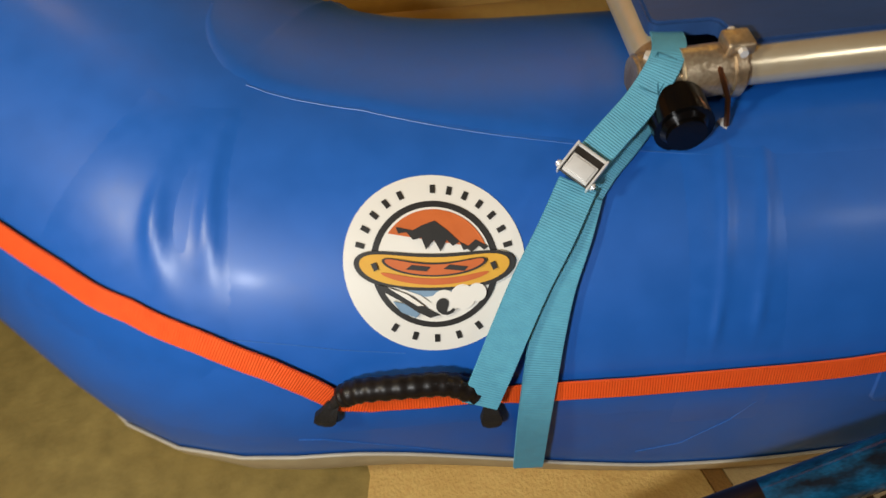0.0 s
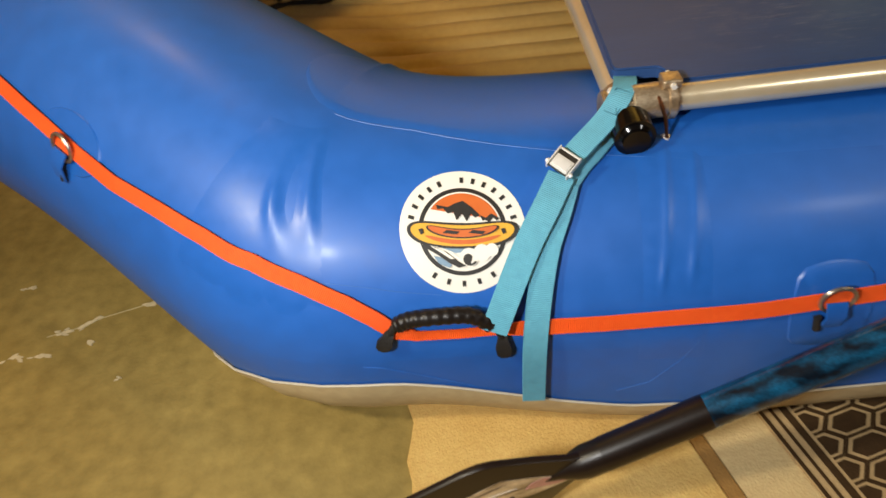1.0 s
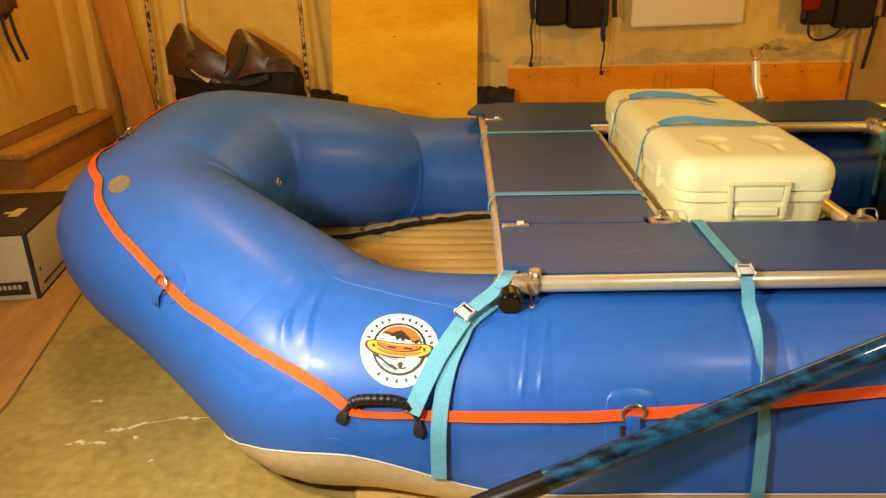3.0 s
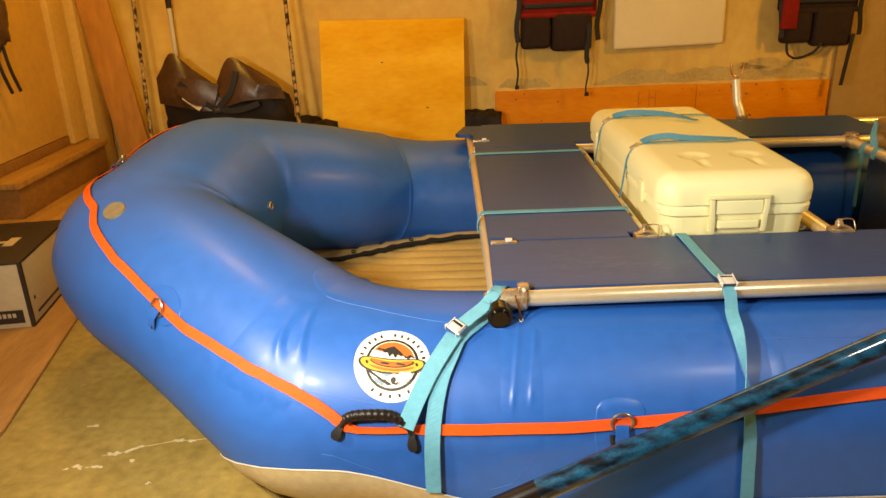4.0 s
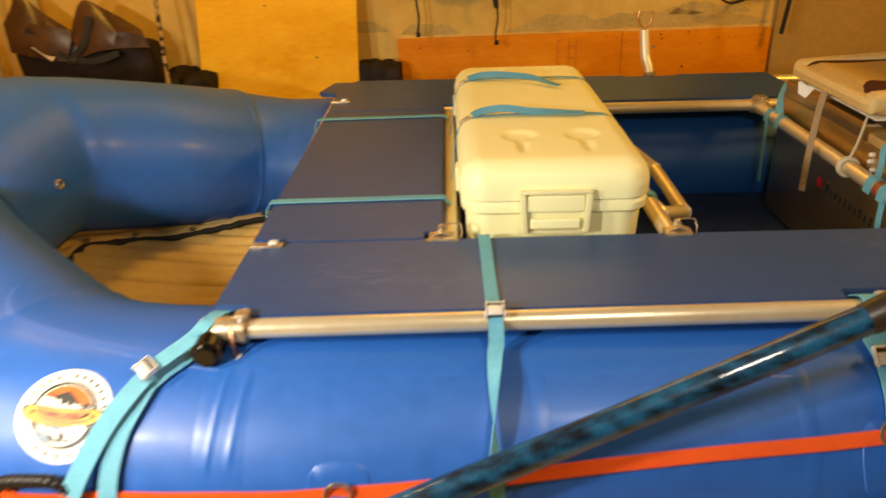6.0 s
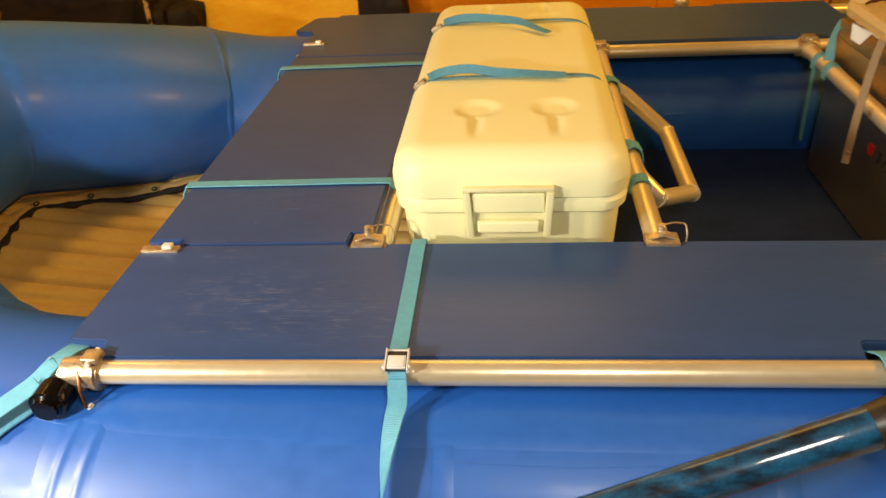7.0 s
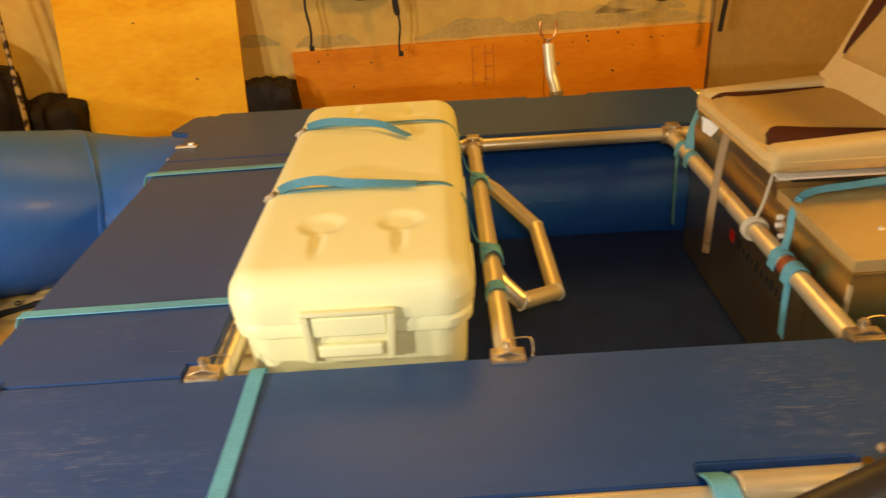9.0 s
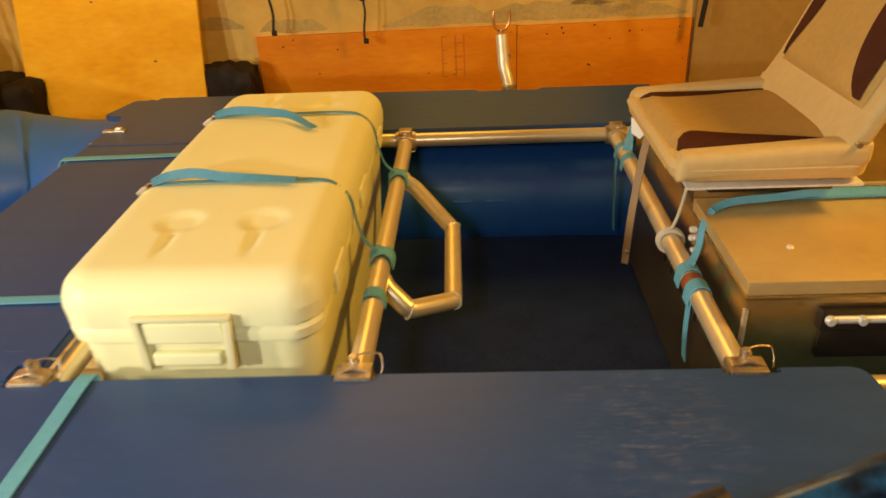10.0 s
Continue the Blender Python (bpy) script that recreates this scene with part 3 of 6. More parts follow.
def seam(x, w, lo=-15, hi=88, name="seam_tape", far=False, ridges=()):
    """A welded tape round the tube; ridges are soft folds: place, angle, height, half width, half length, lean."""
    k0, k1 = K(x + w / 2), K(x - w / 2)

    def lift(i, j):
        xx, d = x + w / 2 - w * i, lo + (hi - lo) * j
        q = min(1.0, min(i, 1 - i) / 0.3, min(j, 1 - j) / 0.15)
        h = -0.0008 + 0.0016 * q * q * (3 - 2 * q)
        for rx, rd, amp, sx, sd, lean in ridges:
            h += q * amp * math.exp(-((xx - rx - lean * (58 - d)) / sx) ** 2 - ((d - rd) / sd) ** 2)
        return h / 0.0022

    if far:
        k0, k1 = 2 * (N_HALF - 1) - k1, 2 * (N_HALF - 1) - k0
        return part(name, shell(k0, k1, lo, hi, 0.0022, 4, 40, shape=rounded), PVC_PATCH, raft)
    return part(name, shell(k0, k1, lo, hi, 0.0022, 44 if ridges else 4, 56, shape=lift), PVC_PATCH, raft)


BEND_FOLDS = [(-0.474, 54, 0.0060, 0.0058, 9, 0.001), (-0.440, 56, 0.0070, 0.0058, 10, 0.0004), (-0.457, 56, -0.0018, 0.008, 14, 0.0006)]
SIDE_FOLDS = [(0.043, 56, 0.0019, 0.006, 20, -0.00035), (0.082, 56, 0.0017, 0.006, 20, -0.0004), (0.043, 30, 0.0022, 0.005, 5, -0.0004), (0.082, 32, 0.0020, 0.005, 5, -0.0004)]
for far in (False, True):
    seam(0.050, 0.13, far=far, ridges=SIDE_FOLDS)
    seam(-0.485, 0.15, hi=84, lo=20, far=far, ridges=BEND_FOLDS)
    seam(1.55, 0.05, far=far)
    seam(-1.15, 0.05, far=far)


CHAFE_EDGE = [(-0.60, 92), (-0.45, 87), (-0.31, 84.5), (-0.18, 78), (-0.05, 72), (0.10, 67), (0.5, 64), (1.6, 64)]


def chafe_low(x):
    for (x0, a0), (x1, a1) in zip(CHAFE_EDGE, CHAFE_EDGE[1:]):
        if x <= x1:
            return a0 + (a1 - a0) * (x - x0) / (x1 - x0)
    return CHAFE_EDGE[-1][1]


def chafe_pad(x0, x1, hi):
    """A glued patch over the top of the tube, its end rounded."""
    bm = bmesh.new()
    xs = [x0 + 0.12 * (i / 14) ** 1.6 for i in range(15)] + [x0 + 0.12 + (x1 - x0 - 0.12) * i / 40 for i in range(1, 41)]
    rows = []
    for i, x in enumerate(xs):
        e = min(1.0, (x - x0) / 0.12)
        lo = chafe_low(x)
        half = (hi - lo) / 2 * math.sqrt(max(0.0, 1 - (1 - e) ** 2)) + 0.3
        mid = (hi + lo) / 2
        rows.append([bm.verts.new(surf(x, mid + half * (2 * j / 24 - 1), 0.0014 if 0 < j < 24 and 0 < i < len(xs) - 1 else -0.0005)[0]) for j in range(25)])
    for a, b in zip(rows, rows[1:]):
        for j in range(24):
            bm.faces.new((a[j], b[j], b[j + 1], a[j + 1]))
    bmesh.ops.recalc_face_normals(bm, faces=bm.faces[:])
    return bm


part("chafe_pad", chafe_pad(-0.575, 1.5, 132), PVC_PATCH, raft, "blue chafe patch on top of the tube")


def disc_patch(x, deg, rx, rd, material, name, label="", off=0.002, turn=0.0, square=0.0):
    bm = bmesh.new()
    k, p = K(x), at_frame(K(x))
    c0, d0 = surf(x, deg)
    t = p[1].normalized()
    e = d0.cross(t).normalized()
    rings = []
    for q, h in ((1.0, -0.001), (0.96, off), (0.6, off), (0.25, off)):
        ring = []
        for a in range(28):
            u, v = math.cos(a * math.tau / 28), math.sin(a * math.tau / 28)
            if square:
                s = 1 / max(abs(u), abs(v))
                u, v = u * (1 + (s - 1) * square), v * (1 + (s - 1) * square)
            u, v = (u * math.cos(turn) - v * math.sin(turn)) * rx * q, (u * math.sin(turn) + v * math.cos(turn)) * rd * q
            w = c0 + t * u + e * v - d0 * (v * v) / (2 * R)
            ring.append(bm.verts.new(w + d0 * h))
        rings.append(ring)
    for a, b in zip(rings, rings[1:]):
        for j in range(28):
            bm.faces.new((a[j], a[(j + 1) % 28], b[(j + 1) % 28], b[j]))
    bm.faces.new(rings[-1])
    bmesh.ops.recalc_face_normals(bm, faces=bm.faces[:])
    return part(name, bm, material, raft, label)


disc_patch(-1.032, 61.5, 0.045, 0.034, mat("tan_valve_cap", (0.25, 0.20, 0.12), 0.7, vary=0.3, scale=40), "valve_cap", "tan valve cap", 0.006)
disc_patch(-0.74, 34, 0.075, 0.05, PVC_PATCH, "ring_patch", turn=0.4)
disc_patch(0.257, 12, 0.06, 0.075, PVC_PATCH, "ring_patch", square=0.5)
disc_patch(1.245, 26, 0.06, 0.075, PVC_PATCH, "ring_patch", square=0.5)
disc_patch(1.14, -12, 0.05, 0.05, PVC_PATCH, "ring_patch", square=0.5)

# faint raised welds between the panels of the near tube
for x in (0.62, 1.10):
    seam(x, 0.045, lo=-8, hi=80)

# thin weld lines on the near tube
WELD = mat("weld_line", (0.05, 0.18, 0.58), 0.4, vary=0.3, scale=30)
for rows in (((-0.45, 86), (-0.31, 83.6), (-0.18, 77), (-0.05, 71), (0.10, 66.5)), ((-0.46, 33), (-0.41, 31), (-0.34, 28), (-0.27, 26)), ((-0.40, -2), (-0.38, -3), (-0.30, -12), (-0.23, -20)), ((-0.02, -24), (0.03, -20), (0.07, -8), (0.09, 4)), ((0.60, 60), (0.80, 59), (1.02, 61))):
    part("weld_line", rod([p for r0, r1 in zip(rows, rows[1:]) for p in [surf(r0[0] + (r1[0] - r0[0]) * i / 8, r0[1] + (r1[1] - r0[1]) * i / 8, 0.0003)[0] for i in range(8)]], 0.0006, 5, mitre=False), WELD, raft)

# perimeter line: flat orange webbing
LINE = [(1.9, 38), (1.24, 36), (1.12, 33.5), (0.93, 30.5), (0.745, 26.7), (0.55, 22), (0.37, 18), (0.16, 15.1), (0.07, 14.6), (-0.05, 13.4), (-0.14, 13.2), (-0.20, 13), (-0.259, 12.3), (-0.319, 12.5), (-0.349, 14.5), (-0.379, 20.0), (-0.413, 26.0), (-0.446, 31.8), (-0.477, 35.8), (-0.516, 37.6), (-0.58, 35.6), (-0.655, 32.8), (-0.72, 33), (-0.821, 35.2), (-0.908, 38), (-1.038, 47.5), (-1.104, 55), (-1.16, 57)]


def line_path(rows, lift=0.006, dense=6):
    pts = []
    for (x0, d0), (x1, d1) in zip(rows, rows[1:]):
        for i in range(dense):
            f = i / dense
            pts.append(surf(x0 + (x1 - x0) * f, d0 + (d1 - d0) * f, lift))
    pts.append(surf(rows[-1][0], rows[-1][1], lift))
    return pts


lp = line_path(LINE)
kn = K(-1.16)
for i in range(1, 22):
    f = i / 21
    lp.append(surf_k(kn + f * (2 * (N_HALF - 1) - 2 * kn), 57 - 7 * min(1.0, 6 * f, 6 * (1 - f)), 0.006))
part("perimeter_line", band([p for p, _ in lp], [n for _, n in lp], [0.026 - 0.010 * ease((0.10 - abs(p.x + 0.275)) / 0.05) * (p.y < 0) for p, _ in lp]), ORANGE, raft, "flat orange perimeter webbing")


def d_ring(x, deg, parent, major=0.028, spin=0.0):
    c, n = surf(x, deg, 0.012)
    t = at_frame(K(x))[1].normalized()
    m = Vector(n).lerp(t, 0.25).normalized()
    ringpart = part("d_ring", ring_bm(c, n.cross(t) * 0.35 + n * 0.9, major, 0.0034, 24, 8), mat("dull_steel", (0.48, 0.42, 0.35), 0.3, 0.85, vary=0.3, scale=40), parent, "dull steel D-ring")
    c2, n2 = surf(x, deg - 9, 0.002)
    q, n3 = surf(x, deg - 2, 0.003)
    part("ring_loop", band([surf(x, deg - 12, 0.004)[0], surf(x, deg - 6, 0.016)[0], surf(x, deg - 1, 0.012)[0]], [n2, n2, n3], 0.03), PVC_PATCH, parent)
    return ringpart


d_ring(0.257, 17, raft, 0.024)
d_ring(-0.74, 32, raft, 0.024)
d_ring(1.245, 37, raft)
d_ring(-1.190, 58, raft, 0.022)
# keepers on the rings: small dark cord ends
for x, d in ((0.24, 4), (-0.735, 20), (1.255, 24)):
    c, n = surf(x, d, 0.004)
    c2, _ = surf(x - 0.004, d + 6, 0.006)
    part("keeper_cord", rod([c, c2], 0.006, 8), BLACK_WEB, raft)

# scratches
for x0, d0, x1, d1 in ((0.655, 78, 0.690, 83), (1.02, 62, 1.10, 61.5), (0.745, 45, 0.765, 45), (0.78, 40, 0.784, 40), (1.14, -24, 1.20, -24.5)):
    part("scratch", rod([surf(x0 + (x1 - x0) * i / 6, d0 + (d1 - d0) * i / 6, 0.0002)[0] for i in range(7)], 0.0006, 6, mitre=False), WELT, raft)

# carry handle
hp = [surf(x, d, o)[0] for x, d, o in ((-0.358, 13.5, 0.006), (-0.346, 18, 0.016), (-0.326, 20.5, 0.022), (-0.282, 21.5, 0.026), (-0.238, 21, 0.024), (-0.209, 16.5, 0.018), (-0.196, 10.5, 0.008))]
handle = part("carry_handle", rod(smooth_path(hp, 5), 0.006, 10, mitre=False), BLACK_WEB, raft, "black webbing carry handle with a ribbed grip")
gp = smooth_path(hp[1:6], 16)
part("grip", rod(gp, 0.012, 14, radii=[0.0122 + 0.0007 * math.sin(i * 1.26) - 0.003 * (i < 3 or i > len(gp) - 4) for i in range(len(gp))], mitre=False), mat("grip_rubber", (0.012, 0.009, 0.008), 0.4, vary=0.3, scale=40, spec=0.3), handle, "ribbed black rubber grip")
for x, d, dd in ((-0.356, 15, -7), (-0.196, 12, -11)):
    c, n = surf(x, d, 0.005)
    c2, n2 = surf(x + (-0.016 if x < -0.3 else 0.002), d + dd, 0.004)
    part("handle_tab", band([c, c * 0.7 + c2 * 0.3 + n * 0.004, c * 0.4 + c2 * 0.6 + n * 0.004, c * 0.15 + c2 * 0.85 + n * 0.002, c2], [n, n, n, n2, n2], [0.012, 0.017, 0.024, 0.021, 0.009], 0.007), BLACK_WEB, handle)
# second handle further aft
hq = [surf(x, d, o)[0] for x, d, o in ((1.16, 2, 0.006), (1.20, 6, 0.03), (1.26, 6, 0.036), (1.31, 2, 0.008))]
handle2 = part("carry_handle", rod(smooth_path(hq, 5), 0.011, 10, mitre=False), BLACK_WEB, raft, "black webbing carry handle")
c, n = surf(1.150, 0, 0.005)
c2, n2 = surf(1.135, -8, 0.004)
part("handle_tab", band([c, (c + c2) / 2 + n * 0.004, c2], [n, n, n2], 0.026, 0.006), BLACK_WEB, handle2)

# round emblem, drawn in plain shapes
LX, LD, LT = -0.244, 46.8, radians(-1.5)


def logo_map(u, v, h):
    c, s = math.cos(LT), math.sin(LT)
    u, v = u * c - v * s, u * s + v * c
    return surf(LX + u, LD + math.degrees(v / R), h)[0]


def logo_shape(pts, layer, material, name, parent, label="", cuts=2):
    bm = bmesh.new()
    f = bm.faces.new([bm.verts.new((x, y, 0)) for x, y in pts])
    bmesh.ops.triangulate(bm, faces=[f])
    for _ in range(cuts):
        long = [e for e in bm.edges if e.calc_length() > 0.018]
        if long:
            bmesh.ops.subdivide_edges(bm, edges=long, cuts=1, use_grid_fill=False)
            bmesh.ops.triangulate(bm, faces=bm.faces[:])
    rim = {v for e in bm.edges if len(e.link_faces) == 1 for v in e.verts}
    for v in bm.verts:
        v.co = logo_map(v.co.x, v.co.y, 0.0012 * layer)
    bmesh.ops.recalc_face_normals(bm, faces=bm.faces[:])
    return part(name, bm, material, parent, label)


def circle(r, n=48, cx=0.0, cy=0.0, ry=None):
    return [(cx + r * math.cos(math.tau * i / n), cy + (ry or r) * math.sin(math.tau * i / n)) for i in range(n)]


RL = 0.088


def logo_disc(r, layer, material, name, parent, label=""):
    bm = bmesh.new()
    mid = bm.verts.new(logo_map(0, 0, 0.0012 * layer))
    prev = None
    for q in range(1, 9):
        row = [bm.verts.new(logo_map(r * q / 8 * math.cos(math.tau * i / 56), r * q / 8 * math.sin(math.tau * i / 56), 0.0012 * layer)) for i in range(56)]
        for i in range(56):
            if prev:
                bm.faces.new((prev[i], row[i], row[(i + 1) % 56], prev[(i + 1) % 56]))
            else:
                bm.faces.new((mid, row[i], row[(i + 1) % 56]))
        prev = row
    bmesh.ops.recalc_face_normals(bm, faces=bm.faces[:])
    return part(name, bm, material, parent, label)


emblem = logo_disc(RL, 1, WHITE, "emblem", raft, "round white emblem sticker with mountains and a yellow raft")
logo_disc(0.0618, 2, INK, "dark_ring", emblem)
logo_disc(0.0555, 3, WHITE, "sky", emblem)
arcpts = [(0.053 * math.cos(a), 0.053 * math.sin(a)) for a in [radians(20 + 124 * i / 24) for i in range(25)]]
ridge = [(-0.044, 0.030), (-0.036, 0.036), (-0.026, 0.038), (-0.020, 0.033), (-0.0105, 0.038), (0.001, 0.042), (0.013, 0.033), (0.0246, 0.022), (0.0325, 0.018), (0.040, 0.024), (0.050, 0.018)]
logo_shape(arcpts + ridge, 4, ORANGE_INK, "orange_sky", emblem)
for pts in ([(-0.036, 0.036), (-0.020, 0.033), (-0.0105, 0.038), (0.001, 0.042), (0.013, 0.033), (0.0246, 0.022), (0.018, 0.018), (0.012, 0.024), (0.006, 0.013), (0.0, 0.024), (-0.008, 0.015), (-0.012, 0.026), (-0.020, 0.024), (-0.026, 0.031), (-0.034, 0.030)],
            [(0.0246, 0.022), (0.0325, 0.018), (0.040, 0.024), (0.052, 0.017), (0.048, 0.014), (0.043, 0.018), (0.036, 0.012), (0.032, 0.015), (0.028, 0.014)]):
    logo_shape(pts, 5, INK, "mountain_shade", emblem)
logo_shape([(-0.055, -0.012), (-0.050, -0.022), (-0.036, -0.026), (-0.01, -0.030), (0.015, -0.027), (0.045, -0.022), (0.053, -0.016), (0.053, -0.004), (-0.053, -0.004)], 4, BLUE_INK, "water", emblem)
def hull(wide, half, lift=0.0085, mid=-0.0065):
    """A raft seen from the side: a fat bar with upturned, rounded ends."""
    us = [-math.cos(math.pi * i / 26) for i in range(27)]
    edge = [(0.072 * wide * u, mid + lift * u * u, half * max(0.0, 1 - abs(u) ** 5) ** 0.5) for u in us]
    return [(x, y + h) for x, y, h in edge] + [(x, y - h) for x, y, h in edge[-2:0:-1]]


logo_shape(hull(1.075, 0.0175), 5, INK, "boat_outline", emblem)
logo_shape(hull(1.0, 0.0142), 6, YELLOW_INK, "boat_hull", emblem)
logo_shape([(x, y - 0.0085) for x, y in hull(0.72, 0.0030)], 7, ORANGE_INK, "boat_shade", emblem)
logo_shape([(x, y + 0.0028) for x, y in hull(0.70, 0.0064)], 8, INK, "boat_well_outline", emblem)
logo_shape([(x, y + 0.0028) for x, y in hull(0.66, 0.0048)], 9, ORANGE_INK, "boat_well", emblem)
for cx in (-0.017, 0.019):
    logo_shape([(cx - 0.011, -0.003), (cx + 0.009, -0.005), (cx + 0.013, -0.001), (cx - 0.005, 0.001)], 10, INK, "boat_thwart", emblem)
for ax in (-0.058, 0.056):
    logo_shape([(ax - 0.003, 0.002), (ax + 0.002, 0.0035), (ax + 0.004, -0.003), (ax, -0.005)], 8, INK, "boat_mark", emblem)
logo_shape([(-0.056, -0.018), (-0.035, -0.021), (-0.015, -0.028), (-0.005, -0.036), (0.004, -0.050), (-0.012, -0.049), (-0.024, -0.040), (-0.040, -0.029)], 5, WHITE, "wave", emblem)
logo_shape([(-0.045, -0.022), (-0.028, -0.030), (-0.012, -0.041), (-0.020, -0.041), (-0.032, -0.034)], 6, GREY_INK, "wave_line", emblem)
logo_shape([(-0.056, -0.017), (-0.040, -0.021), (-0.022, -0.029), (-0.008, -0.041), (0.004, -0.047), (-0.006, -0.050), (-0.018, -0.044), (-0.034, -0.033), (-0.050, -0.024)], 7, INK, "wave_line", emblem)
logo_shape([(-0.042, -0.033), (-0.030, -0.036), (-0.016, -0.046), (-0.020, -0.050), (-0.034, -0.044)], 6, BLUE_INK, "wave_line", emblem)
logo_shape([(-0.046, -0.0195), (-0.028, -0.026), (-0.012, -0.0375), (-0.018, -0.0375), (-0.032, -0.0285)], 8, WHITE, "wave_line", emblem)
for cx, cy, r in ((0.008, -0.036, 0.013), (0.026, -0.030, 0.012), (0.040, -0.026, 0.009)):
    logo_shape(circle(r, 20, cx, cy), 6, WHITE, "foam", emblem)
logo_shape([(0.008 + (0.004 + 0.0011 * i * 0.55) * math.cos(i * 0.45), -0.037 + (0.004 + 0.0011 * i * 0.55) * math.sin(i * 0.45)) for i in range(14)] + [(0.008 + (0.0015 + 0.0011 * i * 0.5) * math.cos(i * 0.45), -0.037 + (0.0015 + 0.0011 * i * 0.5) * math.sin(i * 0.45)) for i in range(13, -1, -1)], 7, INK, "wave_curl", emblem)
for i in range(13):
    a = radians(165 - 150 * i / 12) if i != 5 else None
    if a is None:
        continue
    r = 0.0735
    cx, cy, tx, ty = r * math.cos(a), r * math.sin(a), -math.sin(a), math.cos(a)
    w, h = 0.0025, 0.0042
    logo_shape([(cx + tx * w * p + math.cos(a) * h * q, cy + ty * w * p + math.sin(a) * h * q) for p, q in ((-1, -1), (1, -1), (1, 1), (-1, 1))], 2, INK, "print_bar", emblem, cuts=0)
for i in range(5):
    a = radians(236 + 68 * i / 4)
    r = 0.0735
    cx, cy, tx, ty = r * math.cos(a), r * math.sin(a), -math.sin(a), math.cos(a)
    w, h = 0.0025, 0.0042
    logo_shape([(cx + tx * w * p + math.cos(a) * h * q, cy + ty * w * p + math.sin(a) * h * q) for p, q in ((-1, -1), (1, -1), (1, 1), (-1, 1))], 2, INK, "print_bar", emblem, cuts=0)

# inflated floor of the raft, ribbed along its length
fbm = bmesh.new()
ny, nx = 170, 60
grid = []
for i in range(nx + 1):
    x = -1.05 + 3.75 * i / nx
    row = []
    mx = XMID - abs(x - XMID)
    edge_y = 0.12 if mx > -0.45 else 0.12 + (-0.45 - mx) * 0.98
    for j in range(ny + 1):
        y = min(max(0.20 + 1.64 * j / ny, edge_y), 2 * MID - edge_y)
        ph = (y - 0.20) / 0.082
        z = 0.076 + 0.024 * math.sqrt(abs(math.sin(math.pi * ph))) + 0.0035 * noise.noise((x * 9, y * 30, 0)) + 0.16 * max(0.0, (-mx - 0.35) / 1.0) ** 1.4
        row.append(fbm.verts.new((x, y, z)))
    grid.append(row)
for a, b in zip(grid, grid[1:]):
    for j in range(ny):
        fbm.faces.new((a[j], b[j], b[j + 1], a[j + 1]))
bmesh.ops.recalc_face_normals(fbm, faces=fbm.faces[:])
part("air_floor", fbm, FLOOR_PVC, raft, "tan ribbed inflated floor", angle=80)
# cord laced round the edge of the floor, with its pale strip behind
cord_plan = [(0.30, 1.62), (0.15, 1.62), (0.0, 1.61), (-0.20, 1.565), (-0.348, 1.505), (-0.487, 1.42), (-0.60, 1.35), (-0.70, 1.31), (-0.79, 1.262), (-0.862, 1.215), (-0.868, 1.12), (-0.848, 1.03), (-0.835, 0.94), (-0.84, 0.84)]
lace_edge = smooth_path([Vector((x, y, 0.114 + 0.040 * min(1.0, max(0.0, (-0.55 - x) / 0.3)))) for x, y in cord_plan], 5)
for i, p in enumerate(lace_edge):
    p.x += 0.007 * noise.noise((i * 0.9, 1, 0))
    p.y += 0.010 * noise.noise((i * 0.8, 5, 0))
    p.z += 0.006 * noise.noise((i * 0.7, 9, 0))
strip_bm = bmesh.new()
strip_rows = []
for i, p in enumerate(lace_edge):
    d = lace_edge[min(i + 1, len(lace_edge) - 1)] - lace_edge[max(i - 1, 0)]
    out = Vector((d.y, -d.x, 0)).normalized()
    strip_rows.append([strip_bm.verts.new(p + out * w + Vector((0, 0, h))) for w, h in ((0.004, -0.014), (0.008, 0.004), (0.018, 0.010 + 0.005 * noise.noise((i * 0.5, 0, 3))), (0.034, 0.013), (0.05, 0.010))])
for a, b in zip(strip_rows, strip_rows[1:]):
    for j in range(4):
        strip_bm.faces.new((a[j], a[j + 1], b[j + 1], b[j]))
bmesh.ops.recalc_face_normals(strip_bm, faces=strip_bm.faces[:])
part("lacing_strip", strip_bm, mat("cream_strip", (0.66, 0.46, 0.20), 0.5, vary=0.2, scale=9, spec=0.2), raft, "pale lacing strip along the floor")
part("lacing_cord", rod(lace_edge, 0.008, 8, mitre=False, radii=[0.0115 + 0.005 * abs(noise.noise((i * 1.3, 0, 7))) for i in range(len(lace_edge))]), BLACK_WEB, raft, "black lacing cord")
for i in range(18, len(lace_edge) - 14, 9):
    p = lace_edge[i]
    part("lacing_eyelet", ring_bm(p + Vector((0.0, 0.02, 0.016)), (0.2, -0.3, 0.9), 0.008, 0.0025, 12, 6), BLACK_WEB, raft)
# inner grommet on the nose tube
part("grommet", ring_bm((-0.765, 0.989, 0.478), (0.98, -0.11, 0.13), 0.013, 0.0040, 16, 6), CAST, raft, "dull metal grommet")

# two square keeper patches on the inner face of the far tube
for x in (1.166, 1.272):
    up, out = Vector((0, 0.38, 0.925)), Vector((0, -0.925, 0.38))
    m = Matrix((Vector((1, 0, 0)), up, out)).transposed().to_4x4()
    m.translation = (x, 1.6595, 0.306)
    keeper = part("keeper_patch", box((-0.031, -0.037, -0.006), (0.031, 0.037, 0.0025), 0.002, m=m), PVC_PATCH, raft, "square blue keeper patch")
    for v in (-0.036, 0.034):
        part("hem", box((-0.032, v - 0.003, 0.0), (0.032, v + 0.003, 0.0055), 0.0015, m=m), PVC_PATCH, keeper)

# ---- rowing frame ----
PR = 0.0212
